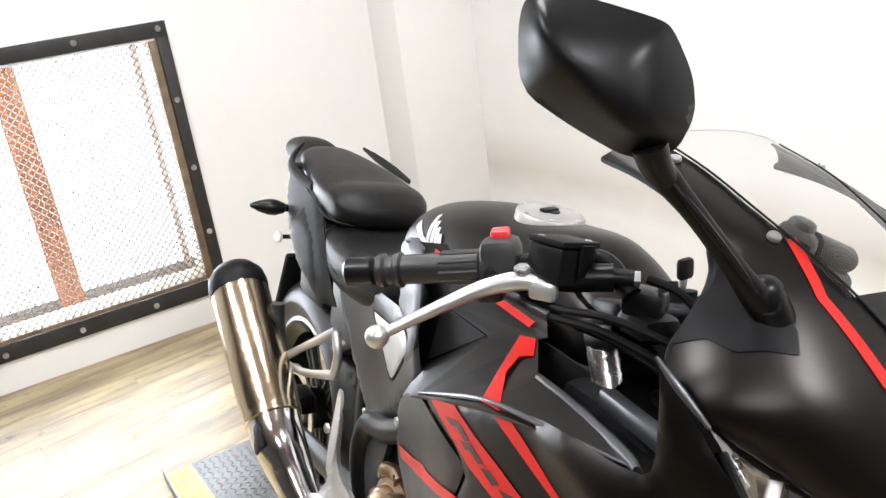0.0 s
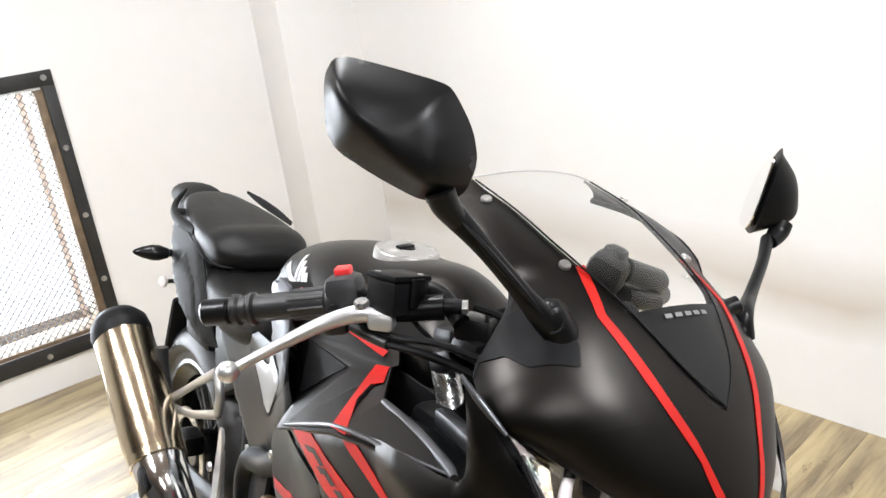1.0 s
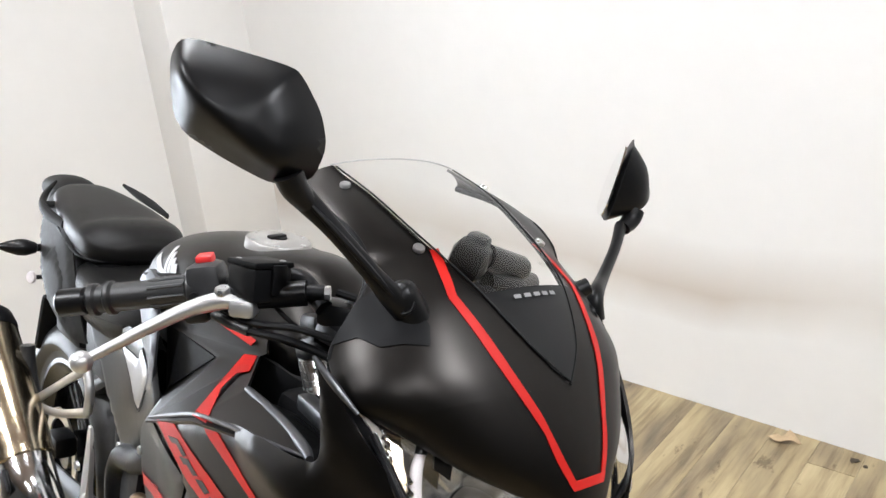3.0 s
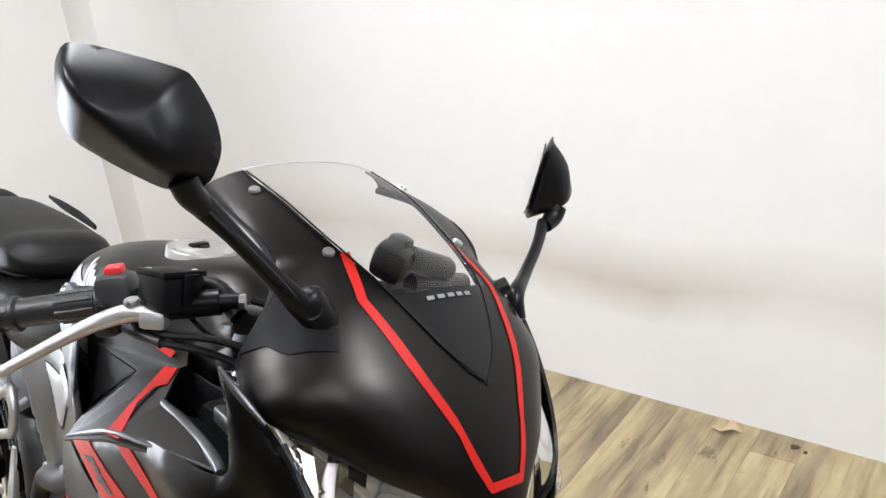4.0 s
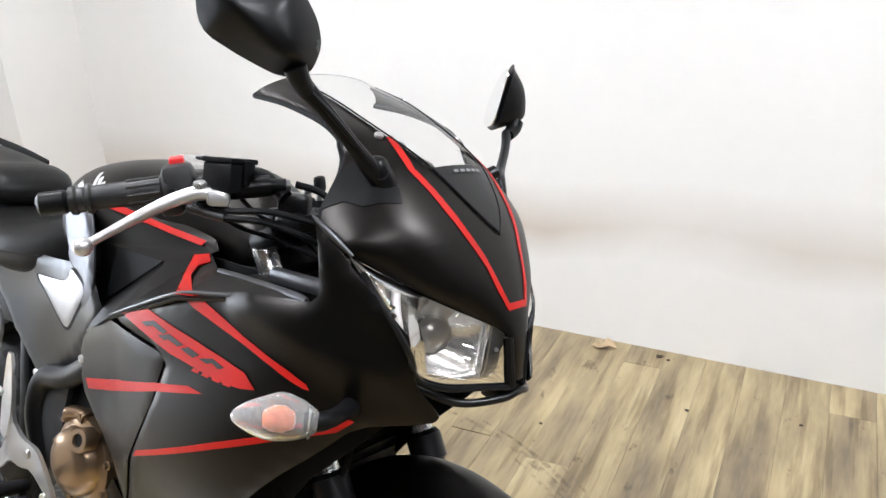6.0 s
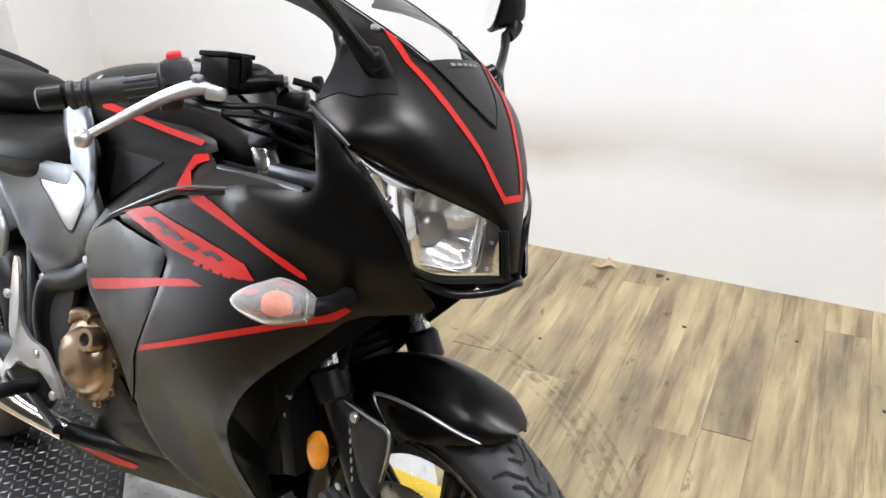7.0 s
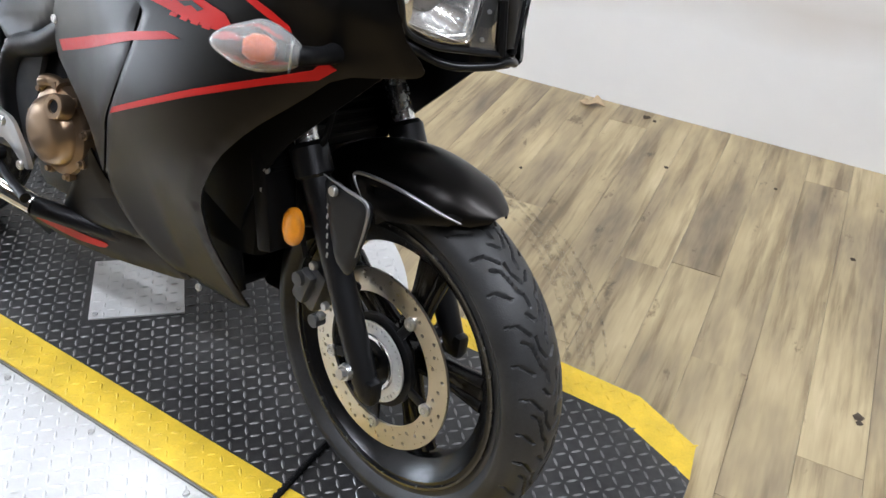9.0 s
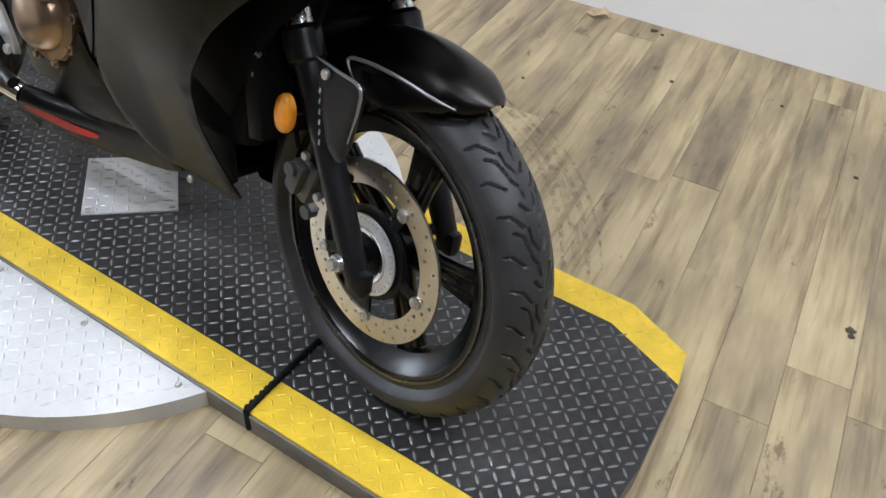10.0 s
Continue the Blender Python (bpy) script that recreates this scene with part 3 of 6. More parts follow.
part("edge_skirt", block((-1.86, DECK_OUT[0] - 0.004, FLOOR_Z), (0.325, DECK_OUT[0] + 0.001, -0.005), 0.0008), material("grimy_steel_edge", (0.20, 0.195, 0.185), 0.5, 0.5, vary=0.35, scale=14), deck, "grimy bare steel side edge")
TABLE = (-0.71, 0.07, 0.593)
in_black = lambda x, y: bool(inside(x, y, black_outline)) and not (abs(x + 0.725) + abs(y - 0.08) < 0.155)
lugs("tread_lug", deck, LUG_WORN, deck_z, in_black, (-1.87, 0.50, DECK_IN[0], DECK_IN[1]))
lugs("tread_lug", deck, DECK_YELLOW, deck_z, lambda x, y: bool(inside(x, y, border_near)), (-1.87, 0.50, DECK_OUT[0] + 0.003, DECK_IN[0]), 0.0225)
lugs("tread_lug", deck, DECK_YELLOW, deck_z, lambda x, y: bool(inside(x, y, border_far)), (-1.87, 0.50, DECK_IN[1], DECK_OUT[1]), 0.0225)
patch_outline = [(-0.872, 0.086), (-0.728, -0.052), (-0.578, 0.076), (-0.722, 0.212)]
patch = part("patch_plate", slab(patch_outline, lambda x: 0.004, -0.002), DECK_SILVER, deck, "square bare aluminium tread-plate patch")
lugs("tread_lug", deck, DECK_SILVER, lambda x: 0.004, lambda x, y: abs(x + 0.725) + abs(y - 0.08) < 0.13, (-0.88, -0.57, -0.06, 0.22), 0.0225)
for x, y in ((-0.855, 0.086), (-0.597, 0.078), (-0.727, -0.035)):
    part("rivet", bolt((x, y, 0.004), (0, 0, 1), 0.006, 0.003), BOLT, deck)
part("joint_strip", join(tube([(-0.108, 0.39, 0.004), (-0.106, 0.1, 0.005), (-0.104, -0.1, 0.005), (-0.102, DECK_OUT[0] - 0.002, 0.004)], 0.006, 8, 4),
                         *[rod((-0.104, DECK_OUT[0] + 0.002 + k * 0.012, 0.0045), (-0.104, DECK_OUT[0] + 0.006 + k * 0.012, 0.0045), 0.0072, seg=8) for k in range(28)],
                         rod((-0.102, DECK_OUT[0] - 0.002, 0.006), (-0.100, DECK_OUT[0] - 0.004, -0.04), 0.006, seg=8)), BLACK_PLASTIC, deck, "ribbed black rubber joint strip")
circle = lambda r, n=96: [(TABLE[0] + r * math.cos(2 * math.pi * k / n), TABLE[1] + r * math.sin(2 * math.pi * k / n)) for k in range(n)]
TABLE_Z = -0.012
table = thing("turntable", slab(circle(TABLE[2]), lambda x: TABLE_Z, FLOOR_Z), DECK_SILVER, "round bare aluminium tread-plate turntable on the floor", "turntable", sharp=25)
lugs("tread_lug", table, DECK_SILVER, lambda x: TABLE_Z, lambda x, y: math.hypot(x - TABLE[0], y - TABLE[1]) < TABLE[2] - 0.02 and not DECK_OUT[0] < y < DECK_OUT[1], (-1.3, -0.1, -0.53, 0.67), 0.0235, 0.0125, 0.0029, 0.0026)
for k in range(9):
    for y in (-0.243, 0.422):
        x = -1.22 + k * 0.2437
        if math.hypot(x - TABLE[0], y - TABLE[1]) < TABLE[2] - 0.02:
            part("rivet", bolt((x, y, TABLE_Z), (0, 0, 1), 0.0065, 0.004), BOLT, table)

# litter on the floor
leaf_bm = plate([(-0.045, 0), (-0.02, 0.02), (-0.008, 0.012), (0.01, 0.026), (0.03, 0.014), (0.045, 0.004), (0.028, -0.006), (0.03, -0.02), (0.005, -0.016), (-0.02, -0.018)], 0.001, step=0.008)
for v in leaf_bm.verts:
    v.co.y += 0.012 * abs(v.co.z / 0.02) ** 1.3 + 0.006 * math.sin(v.co.x * 90) + 0.004
leaf_bm.transform(pose(-0.29, 1.583, FLOOR_Z + 0.002, 90, 0, 15) @ Matrix.Diagonal((1, 1, -1, 1)))
bmesh.ops.recalc_face_normals(leaf_bm, faces=leaf_bm.faces[:])
low = min(v.co.z for v in leaf_bm.verts)
bmesh.ops.translate(leaf_bm, verts=leaf_bm.verts[:], vec=(0, 0, FLOOR_Z - low + 0.0005))
thing("fallen_leaf", leaf_bm, LEAF_BROWN, "curled dry brown leaf lying on the floor", "leaf")
rng = random.Random(4)
for x, y, r in ((-0.11, 1.61, 0.012), (-0.08, 1.60, 0.007), (0.71, 0.648, 0.010), (0.715, 0.63, 0.007), (0.05, 1.35, 0.006), (-0.3, 1.1, 0.006), (0.35, 1.42, 0.006), (0.6, 1.2, 0.007), (-0.35, 0.75, 0.005)):
    bm = bmesh.new()
    bmesh.ops.create_icosphere(bm, subdivisions=1, radius=r)
    for v in bm.verts:
        v.co = [v.co.x * rng.uniform(0.6, 1.5), v.co.y * rng.uniform(0.6, 1.5), max(v.co.z, -0.3 * r) * 0.5 * rng.uniform(0.5, 1)]
    low = min(v.co.z for v in bm.verts)
    bm.transform(Matrix.Translation((x, y, FLOOR_Z - low)))
    thing("grit_crumb", bm, GRIT, "small dark crumb of dirt on the floor", "dirt", group="dirt on the floor")

# ---- motorcycle: front end, in its own upright frame, x ahead, y to its left ----
bike = tagged(new("motorcycle"), "matte black sport motorcycle with red stripes leaning on its stand", "motorcycle")
bike.matrix_world = Matrix.Translation((0.04, -0.08, 0)) @ pose(0, 0, 0, 0, 0, -4.5) @ pose(0, 0, 0, -15.5, 0, 0)
RAKE = radians(25.5)
STEER_FOOT = Vector((0.093, 0, 0))
STEER = Matrix.Translation(STEER_FOOT) @ Matrix.Rotation(radians(-9.6), 4, Vector((-math.sin(RAKE), 0, math.cos(RAKE)))) @ Matrix.Translation(-STEER_FOOT) @ Matrix.Translation((-0.0137, 0.0203, -0.0035))
HUB = Vector((-0.004, 0.0, 0.300))
FORK = Vector((-math.sin(RAKE), 0, math.cos(RAKE)))


SLASHES = [[(0, 5), (16, 7), (26, 15), (58, 24), (66, 36)], [(34, 3), (50, 12), (66, 13)], [(70, 20), (88, 34), (92, 50)], [(18, 28), (34, 44), (36, 54)], [(88, 6), (100, 16)]]


def tyre(radius, half, rim_r, seg=900, units=17):
    """A tyre about the y axis with slanting grooves cut in its tread."""
    na = 90
    a = np.linspace(-1, 1, na + 1)
    ang = a * radians(116)
    r = rim_r + (radius - rim_r) * (0.42 + 0.58 * np.cos(ang))
    r[[0, -1]] = rim_r - 0.004
    h = half * np.sin(ang) * np.where(abs(a) < 0.8, 1.0, 1 - (abs(a) - 0.8) * 0.9)
    span = np.cumsum(np.r_[0, np.hypot(np.diff(r), np.diff(h))])
    span = (span - span[na // 2]) * 1000
    th = 2 * math.pi * np.arange(seg) / seg
    pitch = 2 * math.pi * radius * 1000 / units
    along_mm = (th * radius * 1000)[:, None] + 0 * span[None]
    along_mm = along_mm + np.where(span > 0, pitch / 2, 0)[None]
    s_mm, w_mm = np.mod(along_mm, pitch), np.abs(span)[None] + 0 * along_mm
    near = np.full(s_mm.shape, 99.0)
    for line in SLASHES:
        for p, q in zip(line, line[1:]):
            for turn in (-pitch, 0, pitch):
                dx, dw = q[0] - p[0], q[1] - p[1]
                t = np.clip(((s_mm - p[0] - turn) * dx + (w_mm - p[1]) * dw) / (dx * dx + dw * dw), 0, 1)
                near = np.minimum(near, np.hypot(s_mm - p[0] - turn - t * dx, w_mm - p[1] - t * dw))
    rr = r[None] - 0.0045 * np.clip((2.3 - near) / 1.1, 0, 1)
    verts = np.stack([rr * np.cos(th)[:, None], h[None] + 0 * rr, rr * np.sin(th)[:, None]], 2).reshape(-1, 3)
    m = na + 1
    faces = [(k * m + i, k * m + i + 1, (k + 1) % seg * m + i + 1, (k + 1) % seg * m + i) for k in range(seg) for i in range(na)]
    me = bpy.data.meshes.new("tmp")
    me.from_pydata(verts.tolist(), [], faces)
    bm = bmesh.new()
    bm.from_mesh(me)
    bpy.data.meshes.remove(me)
    bmesh.ops.recalc_face_normals(bm, faces=bm.faces[:])
    return bm


def rim(rim_r, half):
    prof = [(rim_r - 0.004, half), (rim_r + 0.006, half - 0.001), (rim_r + 0.006, half - 0.007), (rim_r - 0.006, half - 0.010), (rim_r - 0.020, half - 0.02),
            (rim_r - 0.026, 0), (rim_r - 0.020, -half + 0.02), (rim_r - 0.006, -half + 0.010), (rim_r + 0.006, -half + 0.007), (rim_r + 0.006, -half + 0.001),
            (rim_r - 0.004, -half), (rim_r - 0.014, -half + 0.012), (rim_r - 0.034, -half + 0.024), (rim_r - 0.036, 0), (rim_r - 0.034, half - 0.024), (rim_r - 0.014, half - 0.012)]
    return lathe(prof, 72, closed=True)


def spoke(angle, rim_r, split):
    """One broad cast spoke with two ribs and a sunk web."""
    out = obox((0.5 * (rim_r - 0.02) + 0.02, 0, 0), (rim_r - 0.04, 0.014, split * 1.7), 0.003)
    for s in (-1, 1):
        out = join(out, tube([(0.03, 0, s * split * 0.8), (0.10, 0, s * split * 0.9), (rim_r - 0.03, 0, s * split * 1.25)], [0.015, 0.0105, 0.013], 10, 4, flat=1.0))
    return moved(out, Matrix.Rotation(angle, 4, "Y"))


def disc(outer, inner, holes_n, thick=0.0045, petals=0):
    ring = [(outer * (1 + (0.012 * math.cos(petals * a) if petals else 0)) * math.cos(a), outer * (1 + (0.012 * math.cos(petals * a) if petals else 0)) * math.sin(a))
            for a in (2 * math.pi * k / 90 for k in range(90))]
    hole = [(inner * math.cos(a), inner * math.sin(a)) for a in (2 * math.pi * k / 72 for k in range(72))]
    small = []
    for k in range(holes_n):
        a = 2 * math.pi * k / holes_n
        r = inner + (outer - inner) * (0.30 if k % 3 == 0 else 0.52 if k % 3 == 1 else 0.74)
        small.append([(r * math.cos(a) + 0.0034 * math.cos(b), r * math.sin(a) + 0.0034 * math.sin(b)) for b in (math.pi / 3 * j for j in range(6))])
    return plate(ring, thick, [hole] + small, step=0.012)


W_FRONT = STEER @ Matrix.Translation(HUB)
front_wheel = part("front_wheel", moved(rim(0.213, 0.042), W_FRONT), RIM_BLACK, bike, "black cast alloy front wheel turned to its right")
part("tyre", moved(tyre(0.289, 0.0548, 0.217), W_FRONT), RUBBER, front_wheel, "black road tyre with diagonal grooves")
# Grey rings along both lips paint in the highlight of the black rim.
for y in (-0.0435, 0.0435):
    part("rim_lip", moved(lathe([(0.2165, y - 0.002), (0.2205, y - 0.002), (0.2205, y + 0.002), (0.2165, y + 0.002)], 96, closed=True), W_FRONT), material("rim_highlight_grey", (0.10, 0.10, 0.10), 0.25, 0.8), front_wheel)
for k in range(5):
    part("spoke", moved(spoke(2 * math.pi * k / 5 - 0.087, 0.2, 0.016), W_FRONT), RIM_BLACK, front_wheel)
part("hub", moved(lathe([(0, -0.045), (0.028, -0.045), (0.030, -0.03), (0.045, -0.022), (0.045, 0.022), (0.03, 0.03), (0.028, 0.045), (0, 0.045)], 32), W_FRONT), RIM_BLACK, front_wheel)
W_DISC = W_FRONT @ Matrix.Translation((0, -0.056, 0))
part("brake_disc", moved(disc(0.148, 0.110, 45), W_DISC), DISC_STEEL, front_wheel, "drilled steel brake disc with a brassy tint")
carrier = lathe([(0.062, -0.004), (0.076, -0.004), (0.076, 0.004), (0.062, 0.004)], 40, closed=True)
for k in range(5):
    a = 2 * math.pi * k / 5 + 0.22
    carrier = join(carrier, moved(obox((0.094, 0, 0), (0.05, 0.006, 0.016), 0.002), Matrix.Rotation(a, 4, "Y")))
part("disc_carrier", moved(carrier, W_DISC), DARK_METAL, front_wheel)
for k in range(5):
    a = 2 * math.pi * k / 5 + 0.22
    p = W_DISC @ Matrix.Rotation(a, 4, "Y") @ Vector((0.113, -0.004, 0))
    part("disc_bolt", moved(lathe([(0, -0.004), (0.004, -0.004), (0.0045, -0.001), (0.006, -0.004), (0.010, -0.003), (0.0105, 0.004), (0, 0.004)], 16), Matrix.Translation(p) @ W_DISC.to_3x3().to_4x4()), BOLT, front_wheel)
sensor = plate([(0.066 * math.cos(a), 0.066 * math.sin(a)) for a in (2 * math.pi * k / 72 for k in range(72))], 0.003,
               [[(0.046 * math.cos(a), 0.046 * math.sin(a)) for a in (2 * math.pi * k / 48 for k in range(48))]]
               + [[(r * math.cos(a + d), r * math.sin(a + d)) for r, d in ((0.057, -0.022), (0.062, -0.022), (0.062, 0.022), (0.057, 0.022))] for a in (2 * math.pi * k / 40 for k in range(40))], step=0.02)
part("sensor_ring", moved(sensor, W_DISC @ Matrix.Translation((0, -0.011, 0))), material("bright_sensor_steel", (0.78, 0.78, 0.77), 0.42, 0.5), front_wheel, "toothed silver sensor ring")
part("inner_ring", moved(lathe([(0.0395, -0.016), (0.0445, -0.016), (0.0455, -0.010), (0.0445, -0.004), (0.0395, -0.004)], 48, closed=True), W_DISC), CHROME, front_wheel, "bright inner hub ring")
part("hub_cap", moved(lathe([(0, -0.02), (0.012, -0.02), (0.014, -0.012), (0.03, -0.012), (0.036, -0.008), (0.036, 0.01), (0, 0.01)], 32), W_DISC), BLACK_PLASTIC, front_wheel)


def steered(bm):
    return moved(bm, STEER)


LEG = (FORK + Vector((-0.074, 0, 0))).normalized()
fork = tagged(new("front_fork"), "black telescopic front fork with chrome stanchions")
fork.parent = bike
for s in (-1, 1):
    foot = Vector((HUB.x + (0.029 if s < 0 else 0.020), s * (0.105 if s < 0 else 0.094), HUB.z - 0.012))
    leg = part("fork_leg", steered(tube([foot - LEG * 0.012, foot + LEG * 0.01, foot + LEG * 0.05, foot + LEG * 0.20, foot + LEG * 0.316, foot + LEG * 0.321, foot + LEG * 0.361],
                                       [0.016, 0.0195, 0.0205, 0.0215, 0.0225, 0.029, 0.029], 24, straight=True)), FORK_GREY, fork)
    part("dust_seal", steered(rod(foot + LEG * 0.359, foot + LEG * 0.368, 0.029, 0.023, 24)), BLACK_PLASTIC, leg)
    part("stanchion", steered(rod(foot + LEG * 0.355, foot + LEG * 0.72, 0.0185, seg=24)), FORK_CHROME, leg, "chrome fork tube")
    part("axle_clamp", steered(obox(foot + Vector((0.004, 0, -0.002)), (0.042, 0.028, 0.044), 0.010)), GLOSS_BLACK, leg)
clamp_at = Vector((0.002, -0.129, 0.309))
part("pinch_bolt", steered(join(rod(clamp_at + Vector((0, .004, 0)), clamp_at + Vector((0, -.004, 0)), .0135, .0125, 20), rod(clamp_at + Vector((0, -.003, 0)), clamp_at + Vector((0, -.012, .001)), .0095, .009, 6))), BOLT, fork, "zinc pinch bolt")
part("axle", steered(rod((HUB.x, -0.09, HUB.z), (HUB.x, 0.09, HUB.z), 0.01)), DARK_METAL, fork)
for h, nm in ((0.50, "lower_yoke"), (0.705, "upper_yoke")):
    c = Vector((HUB.x + 0.004, 0, HUB.z - 0.012)) + FORK * h
    part(nm, steered(obox(c, (0.07, 0.25, 0.03), 0.01, (0, -25.5, 0))), DARK_METAL, fork)
part("steering_stem", steered(rod(Vector((HUB.x - 0.05, 0, HUB.z)) + FORK * 0.47, Vector((HUB.x - 0.05, 0, HUB.z)) + FORK * 0.73, 0.02)), DARK_METAL, fork)

# front mudguard
def fender_shell():
    """An arched shell over the front tyre, pointed ahead."""
    loops = []
    for k in range(33):
        t = k / 32
        a = radians(65 + t * 68)
        rr = 0.327 + 0.004 * math.sin(t * math.pi) - 0.006 * max(0, 1 - t / 0.12)
        wide = 0.016 + 0.046 * min(1, t / 0.16) ** 0.5
        skirt = 0.010 + 0.046 * min(1, t / 0.22) ** 0.6 + 0.014 * max(0, t - 0.4)
        loop = []
        for j in range(-10, 11):
            u = j / 10
            y = wide * math.sin(u * math.pi / 2) * (1 if abs(u) < 0.99 else 1.0)
            r = rr - skirt * (1 - math.cos(u * math.pi / 2)) ** 1.35 + 0.0018 * math.exp(-(u / 0.2) ** 2)
            loop.append((r * math.cos(a), y, r * math.sin(a)))
        loops.append(loop)
    bm = bmesh.new()
    made = [[bm.verts.new(c) for c in loop] for loop in loops]
    for a, b in zip(made, made[1:]):
        for i in range(20):
            bm.faces.new((a[i], a[i + 1], b[i + 1], b[i]))
    bm.normal_update()
    bmesh.ops.solidify(bm, geom=bm.faces[:], thickness=0.003)
    bmesh.ops.recalc_face_normals(bm, faces=bm.faces[:])
    return bm


fender = part("front_mudguard", moved(fender_shell(), W_FRONT), BLACK_PAINT, bike, "matte black front mudguard")
part("mudguard_bracket", steered(panel([(-0.075, 0.600), (-0.022, 0.597), (0.025, 0.593), (0.025, 0.569), (0.015, 0.529), (0.005, 0.485), (-0.011, 0.469), (-0.036, 0.483), (-0.056, 0.534)], Width([(-.12, .60, 0.141), (-.03, .57, 0.141), (-.03, .46, 0.141)]), -1, 0.007, 0.010, 0.004, 0.0, 1)), GREY_BRACKET, fender, "dark grey faceted bracket", 50)
# Bright rods on the bracket and cheek creases paint in their highlights.
part("bracket_highlight", steered(tube([(x, -0.143, z) for x, z in [(-0.068, 0.601), (-0.020, 0.598), (0.021, 0.594), (0.024, 0.565), (0.011, 0.511)]], [0.001, 0.0022, 0.0026, 0.0022, 0.001], 8)), HIGHLIGHT_GREY, fender)
part("cheek", steered(panel([(-0.094, 0.584), (-0.054, 0.593), (0.014, 0.597), (0.080, 0.591), (0.118, 0.587), (0.064, 0.565), (0.012, 0.548), (-0.028, 0.544), (-0.052, 0.550), (-0.084, 0.566)], Width([(-.1, .6, .078), (.1, .6, .062), (0, .62, .071), (0, .56, .082)]), -1, 0.004, 0.008, 0.003, 0.0, 1, holes=[[(-0.043, 0.581), (-0.004, 0.587), (0.012, 0.584), (-0.018, 0.572), (-0.036, 0.571)]])), BLACK_PAINT, fender, "sculpted black mudguard cheek with a slot", 50)
part("cheek_highlight", steered(tube([(x, -y, z) for (x, z), y in zip([(-0.045, 0.554), (-0.077, 0.584), (-0.046, 0.593), (0.016, 0.595), (0.077, 0.590), (0.115, 0.588)], (.084, .080, .076, .073, .068, .062))], [0.0012, 0.0026, 0.0028, 0.0028, 0.0024, 0.001], 8)), HIGHLIGHT_GREY, fender)
part("slot_shade", steered(panel([(-0.059, 0.580), (0.014, 0.591), (0.017, 0.577), (-0.043, 0.556)], Width([(-.1, .6, .070), (.1, .6, .054), (0, .62, .063), (0, .56, .074)]), -1, 0.002, 0.012, 0.0, 0.0, 0)), BLACK_PLASTIC, fender)
for x, y, z in ((-0.044, 0.146, 0.586), (-0.013, 0.137, 0.492)):
    part("bolt", steered(bolt((x, -(y - .004), z), (0, -1, 0), 0.0075)), BOLT, fender)
for k in range(6):
    part("print_bar", steered(obox((-0.055 + k * .0017, -0.1426, 0.559 - k * .0145), (.0035, .0006, .0085), 0, (0, 8, 0))), PRINT_GREY, fender)

# brake calliper, its hose and the side reflector hang on the right leg
cal = part("brake_caliper", steered(join(obox((-0.128, -0.075, 0.375), (0.045, 0.05, 0.085), 0.012, (0, 20, 0)), obox((-0.135, -0.105, 0.380), (0.03, 0.02, 0.06), 0.008, (0, 20, 0)),
                                       rod((-0.095, -0.10, 0.340), (-0.095, -0.118, 0.340), 0.011), rod((-0.135, -0.112, 0.395), (-0.135, -0.122, 0.395), 0.012))), CALIPER_GREY, bike, "grey cast brake calliper")
part("bracket", steered(tube([(-0.045, -0.085, 0.41), (-0.075, -0.085, 0.415), (-0.10, -0.09, 0.42)], [0.014, 0.012, 0.012], 10)), GLOSS_BLACK, cal)
for x, z in ((-0.115, 0.425), (-0.088, 0.350), (-0.080, 0.372)):
    part("bolt", steered(bolt((x, -0.104, z), (0, -1, 0), 0.007, 0.008)), BOLT, cal)
part("hose", steered(tube([(-0.15, -0.095, 0.42), (-0.165, -0.10, 0.48), (-0.17, -0.10, 0.56), (-0.12, -0.10, 0.63), (-0.14, -0.08, 0.72), (-0.22, -0.08, 0.84)], 0.0045, 8)), BLACK_PLASTIC, cal)
refl = part("side_reflector", steered(moved(lathe([(0, 0.010), (0.016, 0.009), (0.026, 0.006), (0.029, 0.002), (0.029, -0.004), (0, -0.004)], 32), Matrix.Translation((-0.123, -0.145, 0.497)) @ Matrix.Rotation(radians(-10), 4, "X") @ Matrix.Rotation(radians(-12), 4, "Y") @ Matrix.Diagonal((0.72, -1, 0.98, 1)))), AMBER, bike, "oval amber side reflector")
part("reflector_stalk", steered(rod((-0.150, -0.120, 0.484), (-0.105, -0.1, 0.50), 0.006)), BLACK_PLASTIC, refl)

# upper cowl: rows of centre x, centre z, edge x, half-width, edge z, from the nose to the screen's top
COWL = [(0.074, 0.800, 0.069, 0.018, 0.798), (0.071, 0.840, 0.065, 0.021, 0.838), (0.064, 0.875, 0.058, 0.034, 0.867), (0.048, 0.920, 0.007, 0.110, 0.904), (0.028, 0.960, -0.040, 0.158, 0.933), (0.002, 1.000, -0.073, 0.191, 0.954), (-0.030, 1.037, -0.100, 0.194, 0.968), (-0.060, 1.065, -0.125, 0.188, 0.985), (-0.100, 1.088, -0.150, 0.180, 1.020), (-0.150, 1.107, -0.135, 0.167, 1.065), (-0.210, 1.132, -0.200, 0.150, 1.105), (-0.280, 1.157, -0.305, 0.138, 1.120)]
COWL_Y = -0.026
COWL_FINE = spline(COWL, 8)


